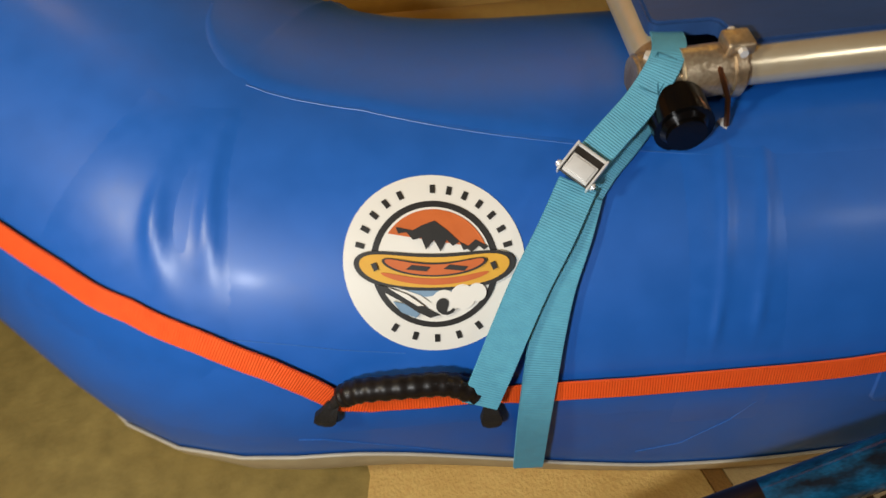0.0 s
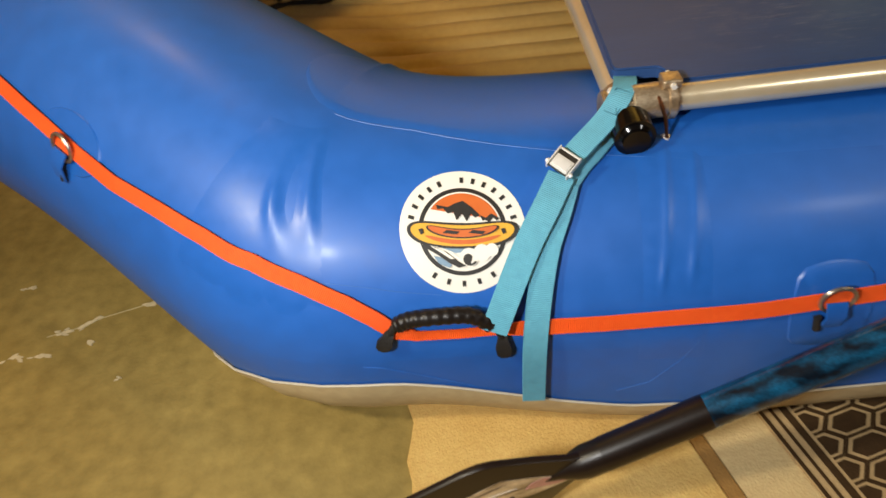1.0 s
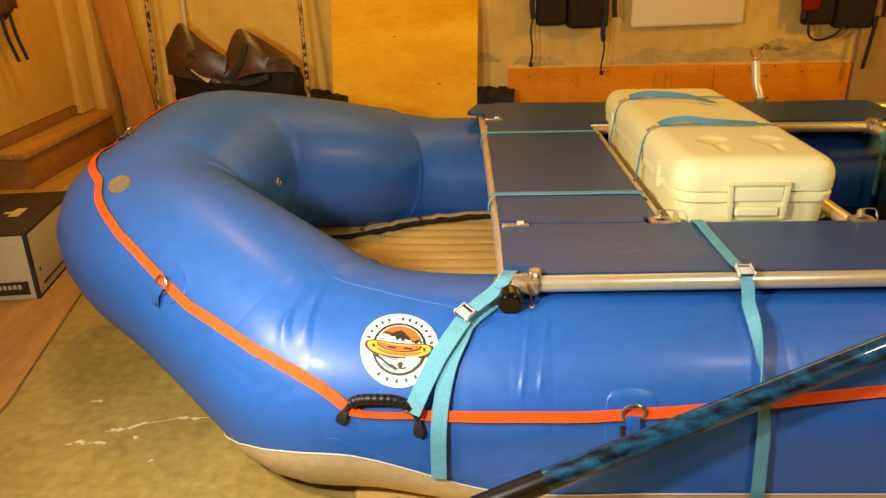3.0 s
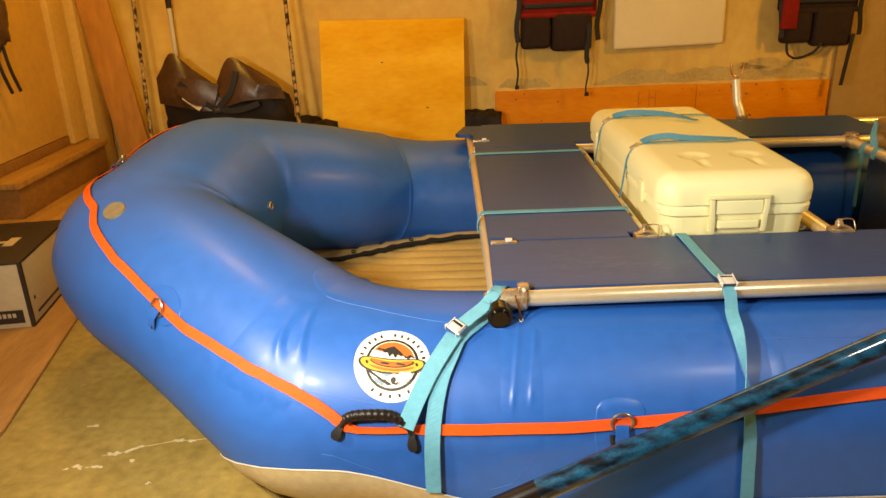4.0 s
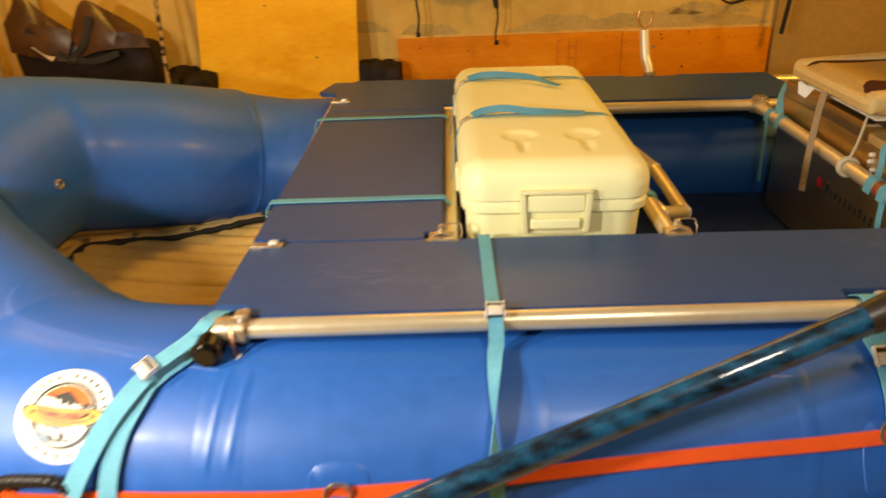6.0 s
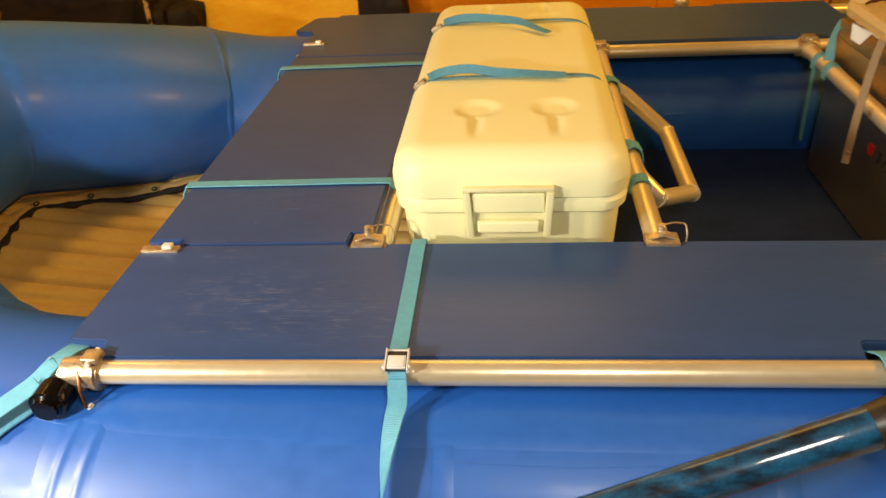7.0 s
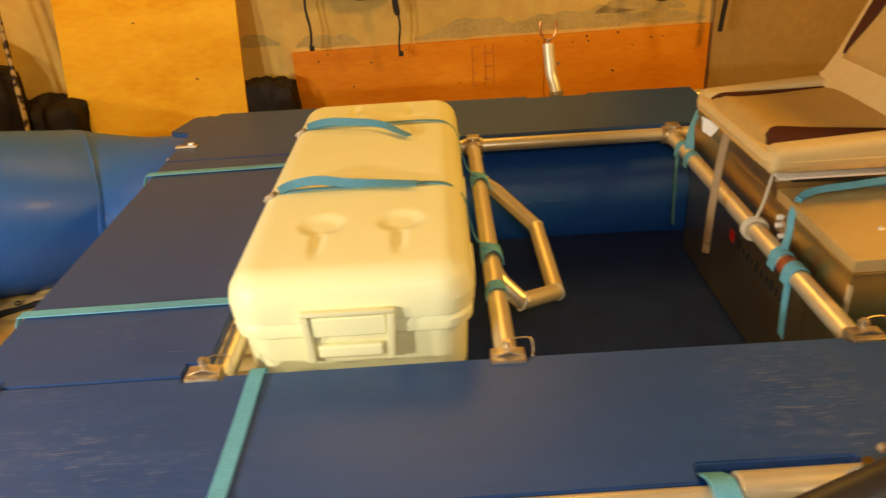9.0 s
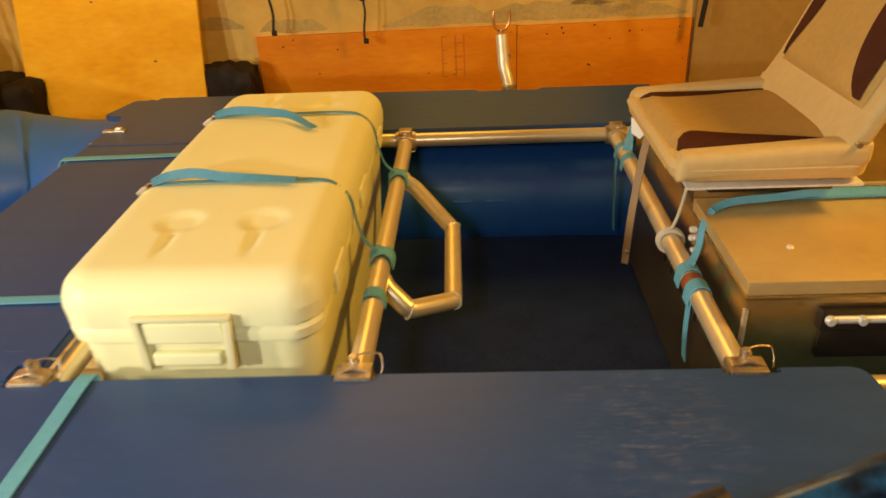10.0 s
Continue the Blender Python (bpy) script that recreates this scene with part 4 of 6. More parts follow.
rig = thing("rowing_frame", "scuffed aluminium pipe rowing frame lying on the raft tubes", "frame", (0.8, 1.0, 0.5))


def pipe(a, b, name="pipe", r=PR, label=""):
    return part(name, rod([a, b], r, 24), ALU, rig, label)


def fitting(at, along, across, name="fitting"):
    """A cast cross fitting: two sleeves, a collar and set screws."""
    at, a, b = Vector(at), Vector(along).normalized(), Vector(across).normalized()
    bm = merge(cyl(at - a * 0.032, at + a * 0.032, 0.0285, 22, 0.003), cyl(at - b * 0.034 , at + b * 0.034, 0.0285, 22, 0.003))
    f = part(name, bm, CAST, rig, "rough cast aluminium pipe fitting")
    up = a.cross(b).normalized()
    if up.z < 0:
        up = -up
    for s in (-1, 1):
        part("set_screw", cyl(at + b * 0.02 * s + up * 0.026, at + b * 0.02 * s + up * 0.033, 0.006, 6), STEEL, f)
    return f


pipe((0.03, 0.040, 0.515), (2.35, 0.043, 0.540), "outer_rail", r=0.0200, label="scuffed aluminium outer rail")
pipe((0.0, 2.035, 0.503), (2.35, 2.035, 0.503), "outer_rail")
pipe((0.0, 0.385, 0.496), (2.35, 0.385, 0.496), "inner_rail")
pipe((0.0, 1.585, 0.516), (2.35, 1.585, 0.516), "inner_rail")
pipe((0.0, 0.022, 0.497), (0.0, 2.07, 0.497), "cross_pipe")
pipe((0.462, 0.385, 0.500), (0.462, 1.585, 0.505), "cross_pipe")
pipe((0.998, 0.37, 0.508), (0.998, 1.60, 0.512), "cross_pipe")
pipe((1.642, 0.37, 0.508), (1.642, 1.60, 0.512), "cross_pipe")
pipe((2.35, 0.0, 0.497), (2.35, 2.07, 0.497), "cross_pipe")
for y0, y1 in ((0.026, -0.030), (2.068, 2.10)):
    part("end_cap", cyl((0.0, y0, 0.496), (0.0, y1, 0.494), 0.0296, 32, 0.010), BLACK, rig, "shiny black rubber pipe cap")
fl = fitting((0.0, 0.052, 0.499), (0, 1, 0), (1, 0, 0))
part("sleeve", cyl((0.005, 0.040, 0.513), (0.060, 0.040, 0.515), 0.0262, 22, 0.003), CAST, fl)
part("collar", merge(cyl((0.052, 0.040, 0.515), (0.070, 0.040, 0.515), 0.0300, 24, 0.004), box((0.046, 0.026, 0.538), (0.074, 0.054, 0.552), 0.004, 3)), CAST, fl, "cast collar with a bolt lug")
part("lug_bolt", cyl((0.060, 0.020, 0.545), (0.060, 0.060, 0.545), 0.0045, 6), STEEL, fl)
part("lock_bolt", cyl((0.052, 0.012, 0.470), (0.052, -0.002, 0.463), 0.010, 12, 0.002), STEEL, fl)
part("pin_wire", rod([(0.030, 0.05, 0.532), (0.04, 0.02, 0.530), (0.047, 0.002, 0.508), (0.051, -0.004, 0.478)], 0.0028, 8), mat("copper_wire", (0.35, 0.16, 0.08), 0.3, 1.0), fl, "copper coloured safety wire")
for x in (0.445, 0.998, 1.642):
    f = fitting((x, 0.392, 0.505), (1, 0, 0), (0, 1, 0))
    part("clamp_plate", box((x - 0.032, 0.368, 0.530), (x + 0.030, 0.412, 0.546), 0.004), CAST, f)
    part("clamp_strap", band([(x - 0.028, 0.392, 0.520), (x - 0.026, 0.392, 0.545), (x, 0.392, 0.553), (x + 0.026, 0.392, 0.545), (x + 0.028, 0.392, 0.520)], [(-1, 0, 0.2), (-0.6, 0, 0.8), (0, 0, 1), (0.6, 0, 0.8), (1, 0, 0.2)], 0.020, 0.003), CAST, f)
    part("clamp_lug", box((x - 0.008, 0.395, 0.540), (x + 0.008, 0.412, 0.562), 0.003), CAST, f)
    part("clamp_bolt", cyl((x - 0.002, 0.400, 0.548), (x - 0.002, 0.400, 0.569), 0.0075, 14, 0.002), CAST, f)
    part("wire_bail", rod(round_path([(x - 0.002, 0.402, 0.566), (x + 0.020, 0.410, 0.567), (x + 0.044, 0.412, 0.564), (x + 0.047, 0.402, 0.545), (x + 0.044, 0.394, 0.535)], 0.008, 4), 0.0016, 8), CAST, f, "bent wire bail")
for x in (0.998, 1.642):
    f = fitting((x, 1.585, 0.514), (1, 0, 0), (0, 1, 0))
    part("clamp_lug", box((x - 0.02, 1.56, 0.538), (x + 0.02, 1.60, 0.552), 0.004), CAST, f)
    part("pin_ring", ring_bm((x + 0.01, 1.55, 0.492), (0, 0.3, 1), 0.018, 0.0018, 18, 6), STEEL, f)
for y in (0.36, 1.68):
    part("hinge_tab", box((0.0, y - 0.008, 0.536), (0.075, y + 0.012, 0.546), 0.003), CAST, rig, "flat metal tab")
    part("tab_lug", box((0.042, y - 0.004, 0.545), (0.062, y + 0.012, 0.553), 0.003), STEEL, rig)

# foot bar
fb = round_path([(0.998, 1.30, 0.512), (1.045, 1.27, 0.490), (1.146, 1.145, 0.425), (1.152, 0.825, 0.405), (1.06, 0.735, 0.440), (1.012, 0.755, 0.485), (0.998, 0.775, 0.508)], 0.012, 3)
bar = part("foot_bar", rod(fb, 0.0205, 20), ALU, rig, "bent aluminium foot bar")
for p, n in (((1.146, 1.145, 0.425), (0.45, -0.85, -0.3)), ((1.152, 0.825, 0.405), (-0.5, -0.8, 0.1)), ((1.06, 0.735, 0.440), (-0.85, -0.2, 0.45)), ((1.012, 1.291, 0.507), (0.75, -0.5, -0.4))):
    bead = ring_bm(p, n, 0.0207, 0.0024, 30, 6)
    for q in bead.verts:
        q.co += (q.co - Vector(p)) * 0.05 * noise.noise(q.co * 190)
    part("weld_bead", bead, STEEL, bar, "scaly weld bead")

# oar stands
def oar_stand(x, y, lean, top=0.715, name="oar_stand"):
    bend = [(x + 0.012, y, 0.53), (x + 0.008, y + lean * 0.2, 0.565), (x - 0.005, y + lean * 0.5, 0.605), (x - 0.012, y + lean, top)]
    st = part(name, rod(round_path(bend, 0.02, 4), 0.0205, 18), mat("pale_stand_pipe", (0.84, 0.76, 0.58), 0.35, 0.3, vary=0.15, scale=20), rig, "pale upright oar stand, bent at its foot")
    part("collar", cyl((x + 0.012, y, 0.532), (x + 0.011, y, 0.552), 0.027, 18, 0.003), CAST, st)
    part("stand_bolt", cyl((x + 0.012, y - 0.02, 0.66), (x + 0.014, y - 0.028, 0.66), 0.006, 8), CAST, st)
    return st


back_stand = oar_stand(1.328, 2.045, 0.06)
u = [(-0.012 + 1.328 + 0.030 * math.sin(radians(a)), 2.105, 0.775 - 0.045 * math.cos(radians(a))) for a in range(-120, 121, 12)]
part("oarlock", rod(u, 0.005, 8, mitre=False), mat("copper_lock", (0.60, 0.28, 0.09), 0.35, 0.7), back_stand, "bronze horned oarlock")
part("lock_pin", cyl((1.316, 2.105, 0.70), (1.316, 2.105, 0.735), 0.007, 10), CAST, back_stand)
part("rail_sleeve", cyl((1.285, 0.050, 0.529), (1.470, 0.050, 0.531), 0.0310, 28, 0.003), ALU, rig, "bright pipe sleeve under the oar stand")
front_stand = oar_stand(1.415, 0.012, -0.05, 0.63)
u = [(1.405 + 0.036 * math.sin(radians(a)), -0.07, 0.715 - 0.05 * math.cos(radians(a))) for a in range(-70, 71, 10)]
part("oarlock", rod(u, 0.007, 8, mitre=False), mat("brass_lock", (0.62, 0.42, 0.12), 0.25, 1.0), front_stand, "brass horned oarlock")

# ---- decks ----
DZ0, DZ1 = 0.522, 0.540


def arc_corner(cx, cy, r, a0, a1, n=5):
    return [(cx + r * math.cos(radians(a0 + (a1 - a0) * i / n)), cy + r * math.sin(radians(a0 + (a1 - a0) * i / n))) for i in range(n + 1)]


def inner_edge(x):
    return 0.379 + 0.010 * min(1.0, x / 1.0)


def notch(x0, x1, depth=0.013):
    """A cut-out for a pipe clamp in the inner edge, read from high x to low."""
    return [(x1 + 0.002, inner_edge(x1)), (x1, inner_edge(x1) - depth), (x0, inner_edge(x0) - depth), (x0 - 0.002, inner_edge(x0))]


near = [(-0.004, inner_edge(0)), (-0.010, 0.112), *arc_corner(0.000, 0.100, 0.010, 180, 270, 3), (0.052, 0.088), (0.058, 0.084), (0.061, 0.075), (0.063, 0.054), (0.070, 0.046),
        (1.236, 0.064), (1.240, 0.096), (1.246, 0.101), (1.47, 0.101), (1.476, 0.096), (1.48, 0.066), (1.80, 0.066), *arc_corner(1.83, 0.096, 0.03, -90, 0, 4), *arc_corner(1.80, 0.359, 0.03, 0, 90, 4),
        *notch(1.604, 1.688), *notch(0.966, 1.032), *notch(0.408, 0.480), *notch(0.000, 0.066)[:3]]
solo("plywood_deck", plate(near, DZ0, DZ1), DECK, "navy painted plywood deck along the rail, scuffed", "deck", "decks of the frame")
solo("plywood_deck", plate([(-0.004, 0.4000), (0.068, 0.4000), (0.070, 0.3835), (0.402, 0.3870), (0.404, 0.4250), (0.445, 0.4250), (0.445, 1.545), (0.005, 1.545)], DZ0, DZ1), DECK, "navy painted plywood deck between the pipes", "deck", "decks of the frame")
far = [(0.005, 1.66), (0.005, 1.5495), (0.445, 1.5495), (0.447, 1.615), (1.84, 1.615), (1.84, 2.03), (1.45, 2.03), (1.44, 2.01), (1.23, 2.01), (1.22, 2.03), (0.20, 2.055), (0.06, 2.055), (0.05, 2.03), (-0.02, 2.03), (-0.035, 2.02), (-0.075, 1.87), (-0.06, 1.85), (-0.01, 1.84), (0.005, 1.80)]
solo("plywood_deck", plate(far, DZ0, DZ1), DECK, "navy painted plywood deck along the far rail", "deck", "decks of the frame")
well = solo("floor_board", box((0.50, 0.22, 0.118), (2.3, 1.80, 0.130), 0.004), mat("dark_mat_rubber", (0.034, 0.060, 0.165), 0.6, vary=0.3, scale=10, bump=0.1, bump_scale=60, spec=0.08), "dark navy floor board in the foot well", "floor board")

# worn streaks in the paint, with the glare on them painted pale
for cx, cy, w, h, n, deck in ((0.27, 0.22, 0.17, 0.10, 8, 0), (1.44, 0.25, 0.12, 0.12, 34, 0), (0.20, 0.52, 0.20, 0.12, 5, 1), (0.9, 1.82, 0.8, 0.2, 5, 2)):
    bms = []
    for _ in range(n):
        x, y, L = cx + random.gauss(0, w * 0.42), cy + random.gauss(0, h * 0.4), random.choice((0.006, 0.010, 0.016, 0.03)) * random.uniform(0.7, 1.3)
        lo, hi = ((0.13, 0.37), (0.43, 1.50), (1.66, 1.98))[deck]
        y, x = min(max(y, lo), hi), min(max(x, 0.03), 0.41 if deck == 1 else 1.78)
        t = random.uniform(0.0003, 0.0007)
        bms.append(plate([(x - L / 2, y), (x - L / 4, y - t), (x + L / 4, y - t * 0.8), (x + L / 2, y + t * 0.3), (x + L / 4, y + t), (x - L / 5, y + t * 0.7)], DZ1 - 0.001, DZ1 + 0.0006, 0))
    panel = (bpy.data.objects["plywood_deck"], bpy.data.objects["plywood_deck.001"], bpy.data.objects["plywood_deck.002"])[deck]
    tagged(part("scuff_glare", merge(*bms), DECK_SCUFF_GLARE, panel, "worn streaks in the paint, toned pale for glare", smooth=False), kind="stuff")

# ---- straps ----
def strap_thing(name, label, pieces, material=STRAP, group="cam straps"):
    ob = thing(name, label, "strap", pieces[0][0][0], group)
    for pts, nrm, w in pieces:
        part("webbing", band(pts, nrm, w), material, ob)
    return ob


def spaced(rows, n=6):
    """Points and normals along a strap from rows of point and normal."""
    pts = smooth_path([r[0] for r in rows], n)
    nrm = smooth_path([r[1] for r in rows], n)
    return pts, nrm


def buckle(parent, at, along, normal, w=0.042, ln=0.034, metal=STEEL):
    """A cam buckle: cheeks, a lipped lever plate, a body toned dark as the shade behind it and the pin ends."""
    a, n = Vector(along).normalized(), Vector(normal).normalized()
    s = a.cross(n).normalized()
    n = s.cross(a).normalized()
    m = Matrix((s, a, n)).transposed().to_4x4()
    m.translation = Vector(at)
    bk = part("cam_buckle", box((-w / 2, -ln / 2, 0.002), (w / 2, ln / 2, 0.006), 0.001, m=m), mat("buckle_gap_shade", (0.10, 0.09, 0.08), 0.4, 0.8), parent, "bright steel cam buckle")
    part("lever", merge(box((-w / 2 + 0.002, -ln * 0.22, 0.006), (w / 2 - 0.002, ln * 0.46, 0.0095), 0.0012, m=m), box((-w / 2 + 0.004, -ln * 0.14, 0.0096), (w / 2 - 0.004, ln * 0.38, 0.0110), 0.0012, m=m)), metal, bk, "polished lever plate")
    for q in (-1, 1):
        part("cheek", box((q * (w / 2 + 0.0008) - 0.0012, -ln * 0.60, -0.002), (q * (w / 2 + 0.0008) + 0.0012, ln * 0.56, 0.0105), 0.001, m=m), metal, bk)
        part("rivet", cyl(m @ Vector((q * (w / 2 + 0.001), ln * 0.34, 0.006)), m @ Vector((q * (w / 2 + 0.006), ln * 0.34, 0.006)), ln * 0.13, 12, 0.0015), metal, bk)
    part("bar", rod([m @ Vector((-w / 2, -ln * 0.55, 0.004)), m @ Vector((w / 2, -ln * 0.55, 0.004))], 0.0024, 8), metal, bk)
    return bk


S1, S1N = surf(-0.128, 62, 0.012)
upper = spaced([((0.014, 0.125, 0.500), (0, 0.4, 1)), ((0.008, 0.088, 0.527), (0, 0, 1)), ((-0.006, 0.042, 0.534), (-0.2, -0.3, 0.9)), ((-0.035, 0.010, 0.512), (-0.3, -0.6, 0.75)), ((-0.075, -0.022, 0.494), (-0.3, -0.6, 0.75)), ((-0.105, -0.046, 0.480), (-0.3, -0.6, 0.7))])
t2 = [surf(x, d, o) for x, d, o in ((-0.103, 62, 0.020), (-0.128, 52, 0.022), (-0.152, 43, 0.020), (-0.172, 34, 0.020), (-0.192, 24, 0.024), (-0.208, 15.5, 0.028))]
t3 = [surf(x, d, o) for x, d, o in ((-0.096, 60, 0.010), (-0.110, 51, 0.010), (-0.127, 41, 0.010), (-0.138, 30, 0.010), (-0.146, 17, 0.012), (-0.150, 1, 0.012), (-0.150, -23, 0.014))]
under = [surf(x, d, o) for x, d, o in ((-0.02, 80, 0.006), (-0.05, 72, 0.006), (-0.075, 66, 0.006), (-0.095, 60, 0.007))]
strap1 = strap_thing("cam_strap", "light blue webbing cam strap holding the frame corner", [(*upper, 0.034), (*spaced(t3), 0.036), (*spaced(t2), 0.039), (*spaced(under), 0.032)])
buckle(strap1, (-0.106, -0.048, 0.484), (-0.62, -0.52, -0.35), (-0.30, -0.62, 0.70), 0.032, 0.030)

sp, sn = upper
a0, a1 = Vector(sp[12]), Vector(sp[17])
ax, nn = (a1 - a0).normalized(), Vector(sn[14]).normalized()
side = ax.cross(nn).normalized()
quad = [a0 + side * 0.010 + nn * 0.0026, a0 - side * 0.010 + nn * 0.0026, a1 - side * 0.010 + nn * 0.0026, a1 + side * 0.010 + nn * 0.0026]
part("stitching", merge(*[rod([quad[i], quad[j]], 0.0006, 5) for i, j in ((0, 1), (1, 2), (2, 3), (3, 0), (0, 2), (1, 3))]), mat("dark_thread", (0.03, 0.16, 0.24), 0.7), strap1, "dark stitched box")

over = [((0.543, 0.400, 0.52), (0, 1, 0.2)), ((0.543, 0.387, 0.5425), (0, 0.2, 1)), ((0.544, 0.25, 0.5425), (0, 0, 1)), ((0.545, 0.10, 0.5425), (0, 0, 1)), ((0.546, 0.060, 0.5465), (0, -0.1, 1)), ((0.547, 0.036, 0.5455), (0, -0.3, 1)), ((0.548, 0.022, 0.5380), (0, -0.8, 0.6)), ((0.549, 0.016, 0.520), (0, -1, 0.1))]
hang = [((0.549, 0.013, 0.532), (0, -1, 0.4)), ((0.549, -0.004, 0.500), (0, -1, 0.3))]
for x, d, o, turn in ((0.545, 72, 0.020, 10), (0.541, 60, 0.022, 45), (0.538, 48, 0.022, 80), (0.537, 38, 0.020, 110), (0.538, 24, 0.016, 150), (0.541, 8, 0.012, 175), (0.546, -12, 0.012, 180), (0.552, -32, 0.012, 180), (0.558, -50, 0.012, 180)):
    p, nrm = surf(x, d, o)
    hang.append((p, nrm * math.cos(radians(turn)) - Vector((1, 0, 0)) * math.sin(radians(turn))))
strap2 = strap_thing("cam_strap", "light blue webbing cam strap over the deck, twisted below the rail", [(*spaced(over), 0.028), (*spaced(hang), 0.030)])
buckle(strap2, (0.548, 0.034, 0.546), (0, -1, -0.30), (0, -0.45, 1), 0.032, 0.034)

o3 = [((1.262, 0.11, 0.512), (0, 0.2, 1)), ((1.262, 0.052, 0.553), (0, -0.1, 1)), ((1.264, 0.014, 0.540), (0, -0.8, 0.6)), ((1.268, -0.01, 0.49), (0, -1, 0.4))]
h3 = [surf(x, d, o) for x, d, o in ((1.262, 78, 0.012), (1.262, 66, 0.010), (1.256, 52, 0.010), (1.248, 42, 0.012))]
g3 = [surf(x, d, o) for x, d, o in ((1.268, 64, 0.020), (1.290, 54, 0.022), (1.310, 42, 0.02), (1.335, 26, 0.02), (1.36, 8, 0.02))]
strap3 = strap_thing("cam_strap", "light blue webbing cam strap from the oar stand to a D-ring", [(*spaced(o3), 0.038), (*spaced(h3), 0.038), (*spaced(g3), 0.038)])
c, n = surf(1.266, 68, 0.014)
buckle(strap3, c, (0.05, -0.6, -0.6), n)

for y, tilt in ((0.634, 0.004), (1.432, 0.006)):
    pts = [((0.0, y, 0.474), (0, 0, -1)), ((-0.022, y, 0.485), (-1, 0, -0.3)), ((-0.0235, y, 0.515), (-1, 0, 0.2)), ((-0.012, y, 0.538), (-0.6, 0, 0.8)), ((0.012, y, 0.5425), (0, 0, 1)), ((0.22, y + tilt, 0.5425), (0, 0, 1)), ((0.43, y + tilt * 2, 0.5425), (0, 0, 1)), ((0.452, y + tilt * 2, 0.536), (0.6, 0, 0.8)), ((0.48, y + tilt * 2, 0.50), (1, 0, 0))]
    strap_thing("deck_strap", "light blue webbing strap wrapped round the deck panel and pipe", [(*spaced(pts, 4), 0.026)], group="deck straps")

# ---- cooler ----
CX0, CX1, CY0, CY1, CZS, CZT = 0.486, 0.946, 0.424, 1.545, 0.612, 0.702
cooler = thing("cooler", "large white plastic cooler box strapped shut", "cooler", (0.73, 0.98, 0.2))


def rounded_rect(x0, x1, y0, y1, r, n=8):
    return arc_corner(x1 - r, y1 - r, r, 0, 90, n) + arc_corner(x0 + r, y1 - r, r, 90, 180, n) + arc_corner(x0 + r, y0 + r, r, 180, 270, n) + arc_corner(x1 - r, y0 + r, r, 270, 360, n)


def stack(levels, cap=True):
    """A skin through outlines of equal count at rising heights."""
    bm = bmesh.new()
    rows = [[bm.verts.new((x, y, z)) for x, y in pts] for pts, z in levels]
    for a, b in zip(rows, rows[1:]):
        for j in range(len(a)):
            bm.faces.new((a[j], a[(j + 1) % len(a)], b[(j + 1) % len(a)], b[j]))
    if cap:
        bm.faces.new(rows[0][::-1])
        bm.faces.new(rows[-1])
    bmesh.ops.recalc_face_normals(bm, faces=bm.faces[:])
    return bm


def inset_rect(d, r):
    return rounded_rect(CX0 + d, CX1 - d, CY0 + d, CY1 - d, r)


part("body", stack([(inset_rect(0.040, 0.05), 0.20), (inset_rect(0.034, 0.055), 0.215), (inset_rect(0.016, 0.06), 0.566), (inset_rect(0.015, 0.06), 0.574), (inset_rect(0.006, 0.06), 0.581), (inset_rect(0.004, 0.06), 0.600), (inset_rect(0.009, 0.06), 0.609)]), COOLER, cooler)
lbm = bmesh.new()
nx, ny, LR = 72, 150, 0.060


def lid_height(x, y):
    """The lid's top: rounded rim and cup dishes with drain slots."""
    qx, qy = min(x - CX0, CX1 - x), min(y - CY0, CY1 - y)
    c = 0.07
    if qx < c and qy < c:
        d = c - math.hypot(c - qx, c - qy)
    else:
        d = min(qx, qy)
    z = CZT + 0.004 * math.sin(math.pi * min(1, max(0, (y - CY0) / (CY1 - CY0))))
    if d < LR:
        z -= 0.060 * (1 - math.sqrt(max(0.0, 1 - (1 - max(d, 0) / LR) ** 2.2)))
    for px in (0.648, 0.808):
        for py, sgn in ((0.650, -1), (1.34, 1)):
            r = math.hypot(x - px, y - py)
            z -= 0.0065 * ease(min(1, max(0, (0.054 - r) / 0.030)))
            q = (y - py) * sgn
            if 0.0 < q < 0.150:
                half = 0.021 - 0.006 * q / 0.150
                z -= 0.0065 * ease(min(1, max(0, (half - abs(x - px)) / 0.014))) * min(1, max(0, (0.150 - q) / 0.06)) * min(1, max(0.0, q - 0.035) / 0.012)
    return z


rows = []
for i in range(nx + 1):
    u = i / nx
    row = []
    for j in range(ny + 1):
        v = j / ny
        x, y = CX0 + (CX1 - CX0) * u, CY0 + (CY1 - CY0) * v
        c = 0.07
        qx, qy = min(x - CX0, CX1 - x), min(y - CY0, CY1 - y)
        if qx < c and qy < c and math.hypot(c - qx, c - qy) > c:
            k = c / math.hypot(c - qx, c - qy)
            nxq, nyq = c - (c - qx) * k, c - (c - qy) * k
            x += (nxq - qx) * (1 if x < 0.716 else -1)
            y += (nyq - qy) * (1 if y < 0.98 else -1)
        row.append(lbm.verts.new((x, y, lid_height(x, y))))
    rows.append(row)
for a, b in zip(rows, rows[1:]):
    for j in range(ny):
        lbm.faces.new((a[j], b[j], b[j + 1], a[j + 1]))
bmesh.ops.remove_doubles(lbm, verts=lbm.verts, dist=0.0003)
rim = [e for e in lbm.edges if len(e.link_faces) == 1]
low = bmesh.ops.extrude_edge_only(lbm, edges=rim)
for v in low["geom"]:
    if isinstance(v, bmesh.types.BMVert):
        v.co.z = 0.6135
        v.co.x += (0.716 - v.co.x) * 0.006
        v.co.y += (0.98 - v.co.y) * 0.003
